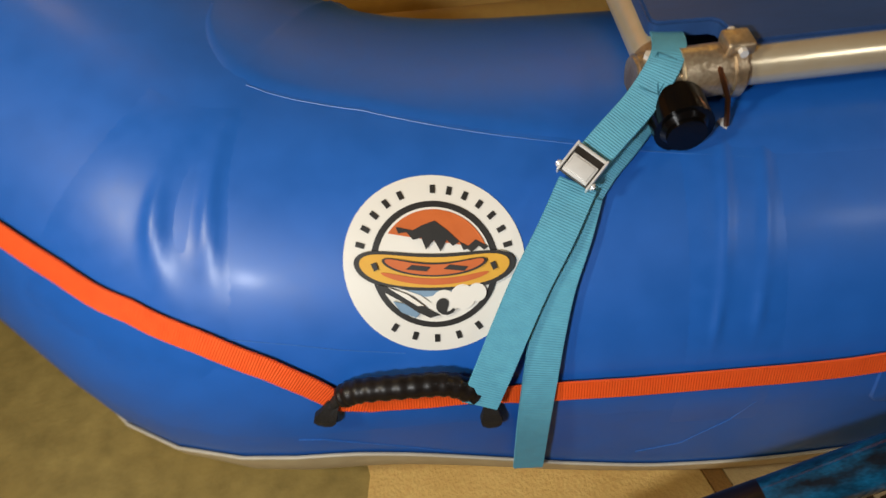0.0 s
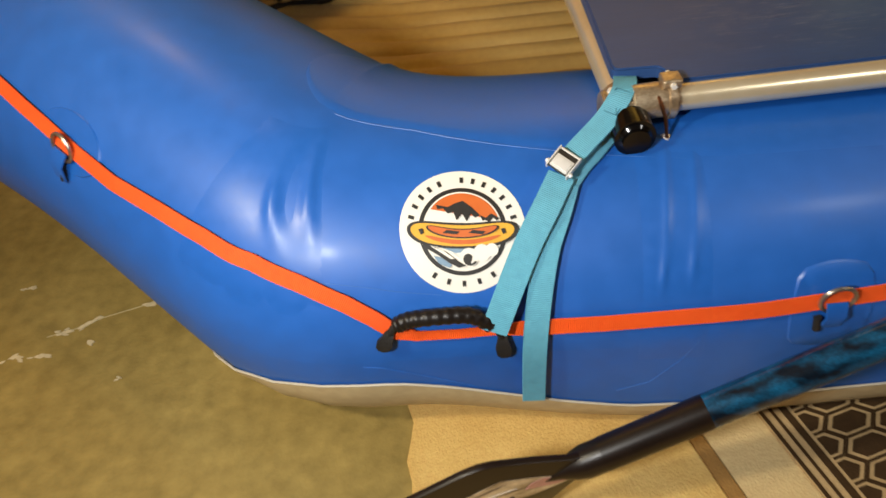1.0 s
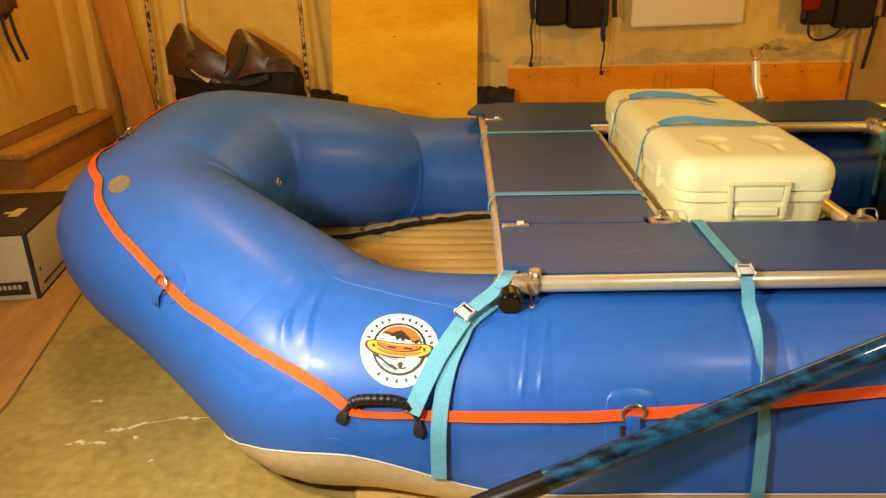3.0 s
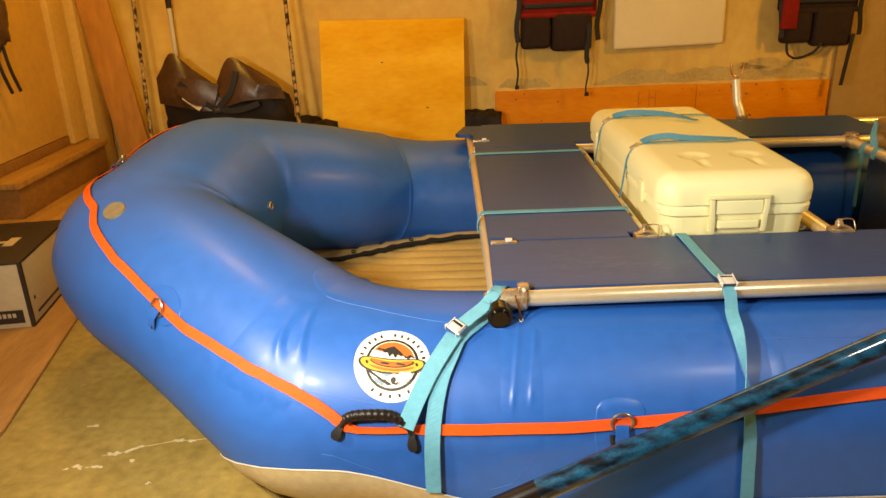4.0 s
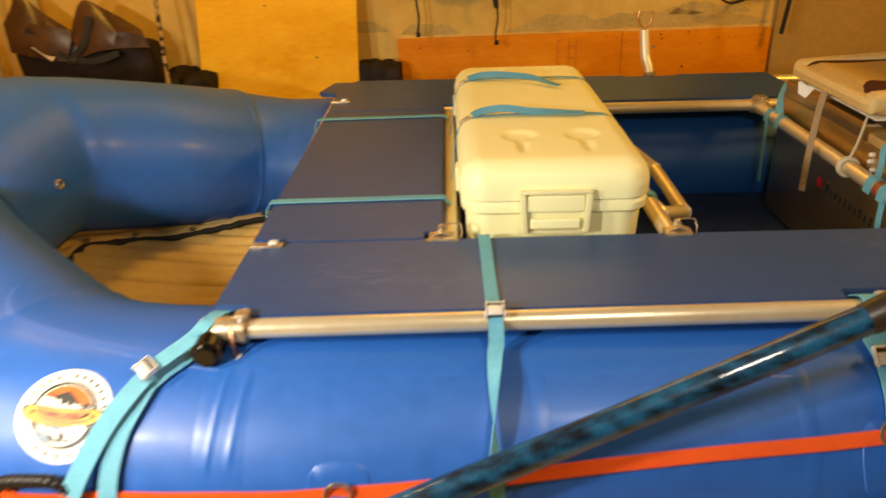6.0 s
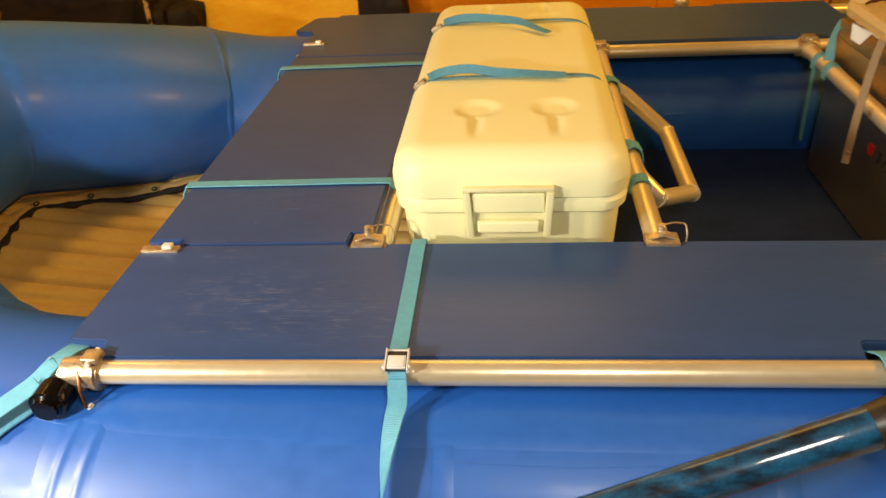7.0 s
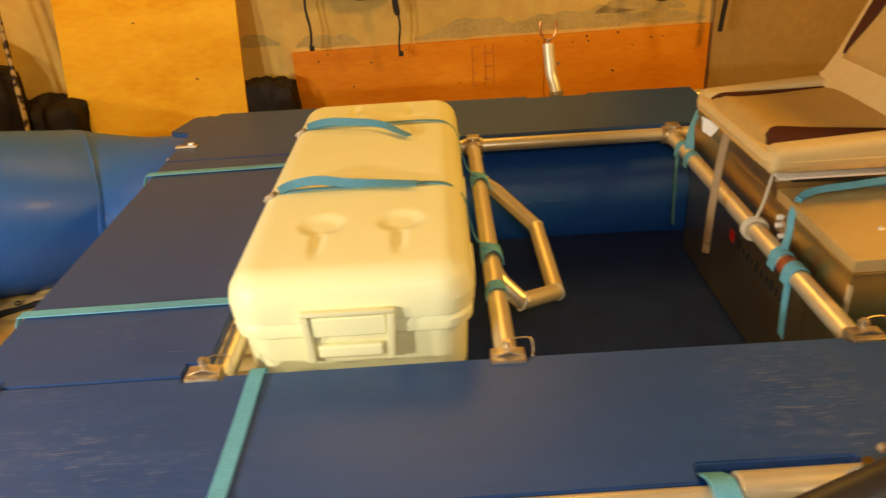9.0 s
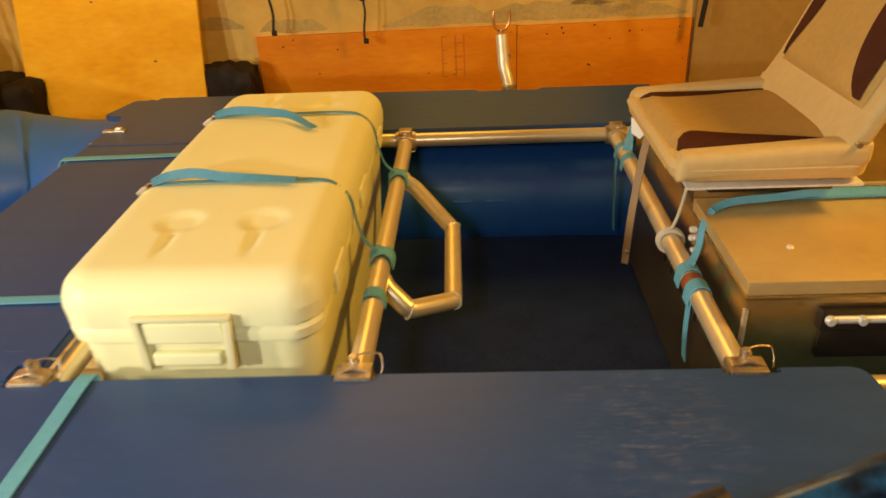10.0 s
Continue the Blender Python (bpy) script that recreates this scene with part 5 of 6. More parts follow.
bmesh.ops.recalc_face_normals(lbm, faces=lbm.faces[:])
lid = part("lid", lbm, COOLER, cooler, "domed white lid with cup dishes", angle=70)
part("seam_shade", stack([(inset_rect(0.012, 0.058), 0.607), (inset_rect(0.012, 0.058), 0.615)]), COOLER_SHADE, cooler)
# The recess is a flat plate standing proud, its shade only in the colour.
part("recess_shade", box((0.636, CY0 - 0.002, 0.528), (0.790, CY0 + 0.02, 0.640), 0.003), COOLER_SHADE, cooler, "flat plate toned as a shaded recess")
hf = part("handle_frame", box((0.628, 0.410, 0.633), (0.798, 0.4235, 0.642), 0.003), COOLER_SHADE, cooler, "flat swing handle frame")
for x in (0.628, 0.784):
    arm = box((x, 0.409, 0.536), (x + 0.014, 0.4235, 0.6325), 0.003)
    for v in arm.verts:
        v.co.x += (0.632 - v.co.z) * 0.06 * (-1 if x > 0.7 else 1)
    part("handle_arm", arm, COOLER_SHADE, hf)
lip = box((0.645, 0.414, 0.588), (0.781, 0.4235, 0.628), 0.004, 3)
for v in lip.verts:
    if v.co.z < 0.60:
        v.co.z -= 0.007 * math.cos((v.co.x - 0.713) / 0.068 * math.pi / 2)
part("handle_grip", lip, COOLER, hf, "moulded hand grip")
part("handle_lip", box((0.654, 0.408, 0.546), (0.772, 0.4235, 0.571), 0.005, 3), COOLER, hf)
for y in (0.62, 0.99, 1.34):
    part("hinge", box((CX1 - 0.006, y - 0.05, 0.585), (CX1 + 0.004, y + 0.05, 0.632), 0.003), COOLER, cooler)
for y in (0.62, 1.34):
    part("latch", box((CX0 - 0.006, y - 0.022, 0.575), (CX0 + 0.006, y + 0.022, 0.640), 0.004), COOLER, cooler)


def lid_strap(y, slope, tail):
    rows = [((1.000, y + slope, 0.530), (1, 0, 0.3)), ((0.966, y + slope, 0.56), (1, 0, 0.3)), ((0.951, y + slope, 0.61), (1, 0, 0.1)), ((0.943, y + slope * 0.9, 0.662), (1, 0, 0.5)), ((0.915, y + slope * 0.8, 0.697), (0.6, 0, 1)), ((0.865, y + slope * 0.6, 0.709), (0, 0, 1)), ((0.716, y + slope * 0.4, 0.7095), (0, 0, 1)), ((0.585, y, 0.709), (0, 0, 1)), ((0.520, y, 0.698), (-0.6, 0, 1)), ((0.490, y, 0.665), (-1, 0, 0.5)), ((0.481, y, 0.61), (-1, 0, 0.1)), ((0.474, y, 0.55), (-1, 0, 0)), ((0.468, y, 0.52), (-1, 0, 0))]
    pts, nrm = spaced(rows, 5)
    st = strap_thing("cooler_strap", "light blue strap over the cooler lid with a loose tail", [(pts, nrm, 0.014)], STRAP_DULL, "cooler straps")
    tp, tn = spaced(tail, 6)
    part("loose_tail", band(tp, tn, 0.021), STRAP_DULL, st)
    buckle(st, (0.512, y, 0.693), (0.85, 0, 0.5), (-0.5, 0, 0.86), 0.017, 0.026, CAST)
    tie = [((0.976, y + slope - 0.018, 0.512), (-1, 0, 0)), ((0.98, y + slope - 0.014, 0.532), (-0.5, 0, 1)), ((1.0, y + slope, 0.535), (0, 0, 1)), ((1.02, y + slope + 0.012, 0.525), (0.8, 0, 0.6)), ((1.024, y + slope + 0.016, 0.50), (1, 0, -0.1))]
    part("pipe_wrap", band(*spaced(tie, 4), 0.030), STRAP, st)
    part("pipe_wrap", band([(p[0], 2 * (y + slope) - p[1], p[2] + 0.002) for p in spaced(tie, 4)[0]], spaced(tie, 4)[1], 0.026), STRAP, st)
    return st


lid_strap(0.825, 0.0, [((0.530, 0.822, 0.712), (0, -0.5, 0.9)), ((0.565, 0.832, 0.722), (0.2, -0.8, 0.6)), ((0.62, 0.834, 0.727), (0, -0.9, 0.5)), ((0.685, 0.826, 0.720), (0.1, -0.8, 0.6)), ((0.75, 0.818, 0.718), (0, -0.5, 0.9)), ((0.84, 0.808, 0.7155), (0, -0.2, 1))])
lid_strap(1.275, 0.0, [((0.530, 1.268, 0.714), (0, -0.6, 0.8)), ((0.585, 1.258, 0.728), (0.2, -0.9, 0.4)), ((0.655, 1.244, 0.729), (0.1, -0.9, 0.4)), ((0.735, 1.225, 0.723), (0.1, -0.7, 0.7)), ((0.79, 1.17, 0.7155), (0, -0.2, 1)), ((0.815, 1.140, 0.7140), (0, 0, 1))])
strap_thing("pipe_tie", "light blue webbing wound round the pipe", [(*spaced([((0.976, 0.662, 0.50), (-1, 0, 0)), ((0.982, 0.662, 0.526), (-0.6, 0, 0.8)), ((0.998, 0.662, 0.533), (0, 0, 1)), ((1.014, 0.662, 0.526), (0.6, 0, 0.8)), ((1.021, 0.662, 0.50), (1, 0, 0))], 4), 0.034)], group="pipe ties")

# ---- dry box and seat ----
DX0, DX1 = 1.686, 2.28
dry = thing("dry_box", "brushed aluminium dry box slung in the rowing frame", "storage box", (1.98, 1.0, 0.15))
part("body", box((DX0, 0.540, 0.14), (DX1, 1.50, 0.580), 0.006), ALU_SHEET, dry)
lidb = part("lid", box((DX0 - 0.004, 0.534, 0.584), (DX1 + 0.004, 0.893, 0.612), 0.004), ALU_LIT_LID, dry, "flat aluminium lid")
part("lid_flange", box((DX0 - 0.006, 0.531, 0.576), (DX1 + 0.006, 0.893, 0.583), 0.002), ALU_SHEET, dry)
part("seat_base", box((DX0 - 0.002, 0.902, 0.581), (DX1, 1.48, 0.632), 0.004), ALU_SHEET, dry, "raised aluminium seat base")
part("base_edge", box((DX0 - 0.012, 0.892, 0.629), (DX1, 0.902, 0.637), 0.002), ALU, dry)
part("lid_screw", cyl((1.80, 0.66, 0.611), (1.80, 0.66, 0.615), 0.007, 12, 0.001), STEEL, lidb)
part("edge_angle", box((DX0 - 0.003, 0.535, 0.20), (DX0 + 0.006, 0.545, 0.553), 0.002), ALU, dry)
la = part("front_latch", box((1.815, 0.520, 0.515), (2.02, 0.541, 0.556), 0.004), DARK_PLASTIC, dry, "dark recessed latch with chrome bar")
part("latch_bar", rod([(1.825, 0.512, 0.545), (2.01, 0.512, 0.545)], 0.007, 12), STEEL, la)
for x in (1.825, 1.88, 1.95, 2.01):
    part("latch_stud", cyl((x, 0.515, 0.545), (x, 0.502, 0.545), 0.009, 10, 0.002), STEEL, la)
part("latch_tray", box((1.822, 0.530, 0.450), (2.015, 0.5385, 0.515), 0.003), DARK_PLASTIC, la)
sl = part("side_latch", box((DX0 - 0.010, 0.80, 0.520), (DX0, 0.86, 0.560), 0.003), CAST, dry, "chrome side latch")
for z in (0.525, 0.545, 0.565):
    part("latch_stud", cyl((DX0 - 0.006, 0.815 + 0.02 * (z > 0.53), z), (DX0 - 0.022, 0.815 + 0.02 * (z > 0.53), z), 0.007, 10, 0.002), STEEL, sl)
# unread maker's mark as plain bars
for i, (w, h) in enumerate(((0.020, 0.034), (0.012, 0.022), (0.018, 0.024), (0.010, 0.022), (0.016, 0.030), (0.012, 0.022), (0.014, 0.022), (0.018, 0.030), (0.012, 0.022), (0.016, 0.030))):
    y = 1.06 - i * 0.030
    part("print_bar", box((DX0 - 0.0015, y - w / 2, 0.36), (DX0 + 0.001, y + w / 2, 0.36 + h)), INK, dry, smooth=False)
part("print_bar", box((DX0 - 0.0015, 1.10, 0.362), (DX0 + 0.001, 1.13, 0.392)), RED, dry, smooth=False)

seat = thing("folding_seat", "tan and brown padded folding boat seat on the dry box", "seat", (1.8, 1.03, 0.64))


part("seat_shell", stack([(rounded_rect(1.625, 1.98, 0.80, 1.27, 0.03), 0.690), (rounded_rect(1.605, 1.99, 0.785, 1.285, 0.04), 0.700), (rounded_rect(1.598, 1.992, 0.778, 1.292, 0.045), 0.722), (rounded_rect(1.606, 1.988, 0.786, 1.284, 0.045), 0.737), (rounded_rect(1.65, 1.97, 0.835, 1.235, 0.04), 0.742)]), SEAT_FRAME, seat, "cream moulded seat shell")


def cushion(pts_fn, nu=26, nv=20):
    """A padded skin from a function of two shares."""
    bm = bmesh.new()
    rows = []
    for i in range(nu + 1):
        rows.append([bm.verts.new(pts_fn(i / nu, j / nv)) for j in range(nv + 1)])
    for a, b in zip(rows, rows[1:]):
        for j in range(nv):
            bm.faces.new((a[j], b[j], b[j + 1], a[j + 1]))
    bmesh.ops.recalc_face_normals(bm, faces=bm.faces[:])
    return bm


def seat_pad(u, v):
    x = 1.600 + 0.370 * u
    half = 0.194
    y = 1.035 + (v * 2 - 1) * half
    e = (1 - (2 * v - 1) ** 4) * (1 - (2 * u - 1) ** 8)
    dip = 0.010 * math.sin(math.pi * u)
    drop = 0.034 * (max(0, 0.13 - u) / 0.13) ** 1.6
    return (x, y, 0.7385 + 0.028 * e ** 0.5 - dip * e - drop)


part("seat_pad", cushion(seat_pad), SEAT, seat, "tan padded cushion")
for s in (-1, 1):
    def side_pad(u, v, s=s):
        broad = 0.080 * (1 - u) ** 0.8 * min(1.0, u / 0.14) ** 0.5
        x, y = 1.618 + 0.335 * u, 0.190 - broad * (1 - v)
        b = (y / 0.194 + 1) / 2
        q = (x - 1.600) / 0.370
        z = seat_pad(q, b)[2]
        return (x, 1.035 + s * y, z + 0.0035 - 0.004 * (v in (0.0, 1.0)))
    part("side_panel", cushion(side_pad, 24, 8), SEAT_DARK, seat, "dark brown side panel")
    rail = box((1.608, 1.035 + s * 0.224 - 0.032, 0.704), (1.985, 1.035 + s * 0.224 + 0.032, 0.757), 0.020, 4)
    for q in rail.verts:
        q.co.z += 0.018 * max(0.0, (q.co.x - 1.88) / 0.10) ** 2 - 0.016 * max(0.0, (1.66 - q.co.x) / 0.05) ** 2
    part("side_rail", rail, SEAT_FRAME, seat, "broad cream side rail")
    part("hinge_bolt", cyl((1.948, 1.035 + s * 0.250, 0.768), (1.948, 1.035 + s * 0.262, 0.768), 0.006, 12), CAST, seat)
# backrest
BT = Matrix.Translation((1.945, 1.035, 0.738)) @ Matrix.Rotation(radians(24), 4, "Y")
bm = stack([(rounded_rect(-0.030, 0.016, -0.250, 0.250, 0.012), 0.0), (rounded_rect(-0.018, 0.018, -0.252, 0.252, 0.012), 0.045), (rounded_rect(-0.015, 0.02, -0.25, 0.25, 0.015), 0.10), (rounded_rect(-0.015, 0.02, -0.25, 0.25, 0.015), 0.40), (rounded_rect(-0.012, 0.018, -0.21, 0.21, 0.012), 0.47)])
bmesh.ops.transform(bm, matrix=BT, verts=bm.verts)
back = part("backrest", bm, SEAT_FRAME, seat, "cream moulded backrest")


def back_depth(y, u):
    """How far the padding stands out of the backrest."""
    e = (1 - min(1.0, abs(y) / 0.205) ** 5) * (1 - (2 * u - 1) ** 8)
    return -0.016 - 0.028 * max(0.0, e) ** 0.5


def back_pad(u, v):
    y = (2 * v - 1) * 0.205
    return BT @ Vector((back_depth(y, u), y, 0.085 + 0.37 * u))


part("back_pad", cushion(back_pad), SEAT, back, "tan padded back cushion")
for s in (-1, 1):
    def back_side(u, v, s=s):
        broad = 0.085 * math.sin(math.pi * (0.04 + 0.92 * u)) ** 0.7
        y, q = 0.196 - broad * (1 - v), 0.03 + 0.90 * u
        return BT @ Vector((back_depth(y, q) - 0.0022, s * y, 0.085 + 0.37 * q))
    part("side_panel", cushion(back_side, 20, 6), SEAT_DARK, back, "dark brown side panel")
gap = stack([(rounded_rect(-0.004, 0.004, -0.09, 0.09, 0.003), 0.0), (rounded_rect(-0.004, 0.004, -0.09, 0.09, 0.003), 0.045)])
bmesh.ops.transform(gap, matrix=BT, verts=gap.verts)
part("back_slot", gap, mat("grey_slot", (0.07, 0.065, 0.07), 0.6), back, "grey webbing between seat and back")
part("seat_bracket", box((1.70, 0.86, 0.637), (1.96, 1.22, 0.692), 0.006), DARK_PLASTIC, seat)
part("mount_plate", box((1.635, 0.792, 0.676), (1.985, 1.27, 0.6815), 0.0015), STEEL, seat, "bright mounting plate under the shell")
tag_bm = plate([(0.0, 0.0), (0.052, -0.020), (0.030, -0.052), (0.006, -0.040)], -0.0006, 0.0006, 0)
bmesh.ops.transform(tag_bm, matrix=Matrix.Translation((1.606, 1.222, 0.690)) @ Matrix.Rotation(radians(-32), 4, "Z") @ Matrix.Rotation(radians(80), 4, "X"), verts=tag_bm.verts)
part("shell_tag", tag_bm, WHITE, seat, "white paper tag")

# loose bits at the box
dangle = strap_thing("hanging_strap", "tan webbing strap hanging from the seat", [(*spaced([((1.612, 1.045, 0.712), (-0.7, -0.6, 0.3)), ((1.600, 1.040, 0.650), (-0.7, -0.7, 0.1)), ((1.580, 1.012, 0.53), (-0.7, -0.7, 0)), ((1.566, 0.985, 0.400), (-0.75, -0.65, 0))], 5), 0.020)], TAN_WEB, "")
part("strap_stud", cyl((1.569, 0.987, 0.432), (1.5635, 0.982, 0.432), 0.0065, 12, 0.001), CAST, dangle)
cord = thing("cord", "cream cord from the seat tied round the pipe", "cord", (1.637, 0.89, 0.51))
part("line", rod(smooth_path([(1.640, 0.892, 0.531), (1.655, 0.892, 0.58), (1.668, 0.893, 0.66), (1.672, 0.90, 0.69)], 5), 0.004, 8), TIE, cord)
for d in (0, 0.010):
    part("loop", ring_bm((1.642, 0.886 + d, 0.510), (0.1, 1, 0), 0.0265, 0.0055, 22, 8), TIE, cord)
bs = [((1.642, 0.735, 0.533), (0, 0, 1)), ((1.666, 0.770, 0.556), (-0.7, -0.3, 0.6)), ((1.683, 0.800, 0.600), (-0.7, -0.4, 0.6)), ((1.73, 0.838, 0.622), (-0.3, -0.8, 0.5)), ((1.84, 0.856, 0.626), (0, -0.95, 0.3)), ((1.96, 0.862, 0.634), (0, -0.95, 0.3)), ((2.10, 0.866, 0.630), (0, -0.95, 0.3)), ((2.26, 0.870, 0.62), (0, -0.9, 0.3))]
bs2 = [((1.70, 0.82, 0.616), (-0.4, -0.5, 0.8)), ((1.80, 0.868, 0.6185), (0, -0.7, 0.7)), ((2.0, 0.875, 0.6185), (0, -0.7, 0.7)), ((2.2, 0.877, 0.620), (0, -0.7, 0.7))]
strap_thing("box_strap", "light blue webbing strap drawn across the dry box", [(*spaced(bs), 0.017), (*spaced(bs2), 0.015)], group="box straps")
for y, w in ((0.735, 0.034), (0.665, 0.036), (1.36, 0.03), (1.45, 0.03)):
    t = [((1.619, y, 0.49), (-1, 0, 0)), ((1.624, y, 0.522), (-0.7, 0, 0.7)), ((1.642, y, 0.5335), (0, 0, 1)), ((1.660, y, 0.522), (0.7, 0, 0.7)), ((1.665, y, 0.49), (1, 0, 0))]
    strap_thing("pipe_tie", "light blue webbing wound round the pipe", [(*spaced(t, 4), w)], group="pipe ties")
part("pipe_tape", cyl((1.642, 0.684, 0.5087), (1.642, 0.714, 0.5088), 0.0222, 24, 0.001), mat("red_brown_tape", (0.34, 0.085, 0.03), 0.5, vary=0.4, scale=40), rig, "worn red-brown tape")
for y in (0.66, 1.45):
    strap_thing("tie_end", "light blue strap end hanging under the pipe", [(*spaced([((1.625, y, 0.50), (-1, 0, 0)), ((1.622, y - 0.01, 0.43), (-1, 0, 0)), ((1.628, y - 0.005, 0.36 - 0.10 * (y > 1)), (-1, 0, 0))], 4), 0.024)], group="strap ends")
strap_thing("box_strap", "light blue webbing strap at the far end of the dry box", [(*spaced([((1.642, 1.40, 0.53), (0, 0, 1)), ((1.665, 1.46, 0.58), (-0.8, 0, 0.5)), ((1.70, 1.50, 0.62), (-0.5, 0, 0.8))], 4), 0.028)], group="box straps")

# ---- oar ----
OA, OB = Vector((-0.07, -0.3065, 0.160)), Vector((1.36, -0.140, 0.724))
od = (OB - OA).normalized()
oar = thing("oar", "black and marbled teal oar with its blade on the carpet", "oar", OA)


def along(x):
    return OA + od * ((x - OA.x) / od.x)


part("lower_shaft", rod([along(-0.085), along(0.062)], 0.0258, 24), CARBON, oar, "black lower shaft")
part("shaft", rod([along(0.060), along(1.17)], 0.0255, 24), OAR_BLUE, oar, "glossy marbled teal shaft")
part("upper_shaft", rod([along(1.40), along(2.05)], 0.0255, 24), OAR_BLUE, oar, "glossy marbled teal shaft")
part("hand_grip", rod([along(2.05), along(2.18)], 0.019, 16), BLACK, oar, "black hand grip")
sleeve = part("sleeve", rod([along(1.13), along(1.15), along(1.19), along(1.36), along(1.40)], 0.03, 24, radii=[0.026, 0.0285, 0.031, 0.034, 0.034]), DARK_PLASTIC, oar, "dark plastic oar sleeve")
stop = part("stopper", rod([along(1.392), along(1.396), along(1.412), along(1.416)], 0.05, 28, radii=[0.036, 0.045, 0.045, 0.036]), DARK_PLASTIC, oar, "dark ring stopper with ribs")
part("stopper", rod([along(1.424), along(1.427), along(1.438), along(1.441)], 0.05, 28, radii=[0.036, 0.043, 0.043, 0.030]), DARK_PLASTIC, oar)
for a in (20, 75, 130, 200, 290):
    s = od.cross(Vector((0, 0, 1))).normalized()
    q = s * math.cos(radians(a)) + s.cross(od) * math.sin(radians(a))
    part("stopper_bolt", cyl(along(1.40) + q * 0.042, along(1.437) + q * 0.042, 0.006, 8), DARK_PLASTIC, stop)
part("sleeve_screw", cyl(along(1.21) + Vector((0, -0.018, 0.022)), along(1.21) + Vector((0, -0.024, 0.028)), 0.005, 8), BLACK, sleeve)
# blade: standing on its lower edge, with a tapering spine
bw = Vector((0.355, 0.11, -0.925))
bw = (bw - od * bw.dot(od)).normalized()
bn = -od.cross(bw).normalized()
BLADE = [(0.040, -0.022), (0.060, -0.032), (0.100, -0.066), (0.150, -0.102), (0.172, -0.111), (0.200, -0.111), (0.320, -0.097), (0.430, -0.083), (0.505, -0.076), (0.530, -0.066), (0.535, -0.056), (0.520, -0.048), (0.430, -0.006), (0.359, 0.020), (0.290, 0.044), (0.215, 0.070), (0.172, 0.084), (0.150, 0.085), (0.130, 0.075), (0.090, 0.048), (0.062, 0.030), (0.040, 0.022)]


def blade_mesh(outline, h0, h1, soft=0.0):
    bm = bmesh.new()
    verts = [bm.verts.new(OA - od * l + bw * w + bn * h0) for l, w in outline]
    f = bm.faces.new(verts)
    e = bmesh.ops.extrude_face_region(bm, geom=[f])
    bmesh.ops.translate(bm, vec=bn * (h1 - h0), verts=[v for v in e["geom"] if isinstance(v, bmesh.types.BMVert)])
    bmesh.ops.recalc_face_normals(bm, faces=bm.faces[:])
    if soft:
        rim = [e for e in bm.edges if any(len(f.verts) > 4 for f in e.link_faces)]
        bmesh.ops.bevel(bm, geom=rim, offset=soft, segments=2, profile=0.5, affect="EDGES")
    return bm


blade = part("blade", blade_mesh(BLADE, -0.007, 0.005, 0.003), CARBON, oar, "black oar blade with a printed panel")
part("printed_panel", blade_mesh([(0.064, 0.024), (0.110, -0.020), (0.160, -0.054), (0.185, -0.052), (0.245, -0.043), (0.309, -0.038), (0.387, -0.034), (0.470, -0.052), (0.440, -0.022), (0.383, 0.002), (0.281, 0.006), (0.192, 0.022), (0.136, 0.026)], 0.004, 0.0056), OAR_SKIN, blade, "cream and brown mottled printed panel")
part("print_patch", blade_mesh([(0.070, 0.020), (0.108, -0.014), (0.128, -0.012), (0.142, 0.000), (0.118, 0.010), (0.096, 0.020)], 0.0056, 0.0062), PINK, blade)
for a, b, w0, w1 in ((0.292, 0.330, -0.018, -0.002), (0.336, 0.360, -0.026, -0.006), (0.364, 0.400, -0.030, -0.004)):
    part("print_patch", blade_mesh([(a, w0 + 0.006), (a + 0.02, w0), (b, w0 + 0.002), (b + 0.004, w1 - 0.006), (b - 0.008, w1), (a + 0.008, w1)], 0.0056, 0.0062), RED, blade)
# pale and dark feathered streaks in the print
for l, w, n, slope, material in ((0.150, -0.014, 0.075, -0.10, WHITE), (0.195, 0.006, 0.060, -0.28, WHITE), (0.250, -0.014, 0.050, -0.15, WHITE), (0.345, -0.018, 0.045, -0.05, WHITE), (0.155, -0.040, 0.070, 0.05, STREAK), (0.140, -0.006, 0.060, -0.22, STREAK), (0.205, -0.034, 0.070, 0.02, STREAK), (0.200, 0.013, 0.050, -0.2, STREAK), (0.235, -0.026, 0.060, -0.05, STREAK)):
    part("print_streak", blade_mesh([(l, w), (l + n * 0.4, w + slope * n * 0.4 - 0.0035), (l + n, w + slope * n), (l + n * 0.5, w + slope * n * 0.5 + 0.003)], 0.0056, 0.0060), material, blade)
for l, w in ((0.167, 0.009), (0.244, -0.004), (0.278, -0.013)):
    part("print_dot", blade_mesh([(l + 0.0042 * math.cos(a), w + 0.0042 * math.sin(a)) for a in [i * math.tau / 8 for i in range(8)]], 0.0056, 0.0066), INK, blade)
part("rib", rod([OA + od * 0.01, OA - od * 0.045, OA - od * 0.062, OA - od * 0.085, OA - od * 0.12], 0.02, 18, radii=[0.0256, 0.0252, 0.021, 0.012, 0.004]), CARBON, blade)

# ---- along the far wall ----
def on_wall(bm):
    bmesh.ops.transform(bm, matrix=WALL_TURN, verts=bm.verts)
    return bm


board = thing("wall_board", "orange stained pine plank fixed along the foot of the wall", "board", WALL_TURN @ Vector((1.0, 0, 0.3)))
part("plank", on_wall(box((0.0, -0.022, 0.0), (1.24, -0.002, 0.562), 0.002)), BOARD, board)
part("plank", on_wall(box((1.243, -0.022, 0.0), (2.075, -0.002, 0.558), 0.002)), BOARD, board)
nails = [(random.uniform(0.03, 2.05), random.choice((0.36, 0.50, 0.53)) + random.uniform(-0.02, 0.02)) for _ in range(22)]
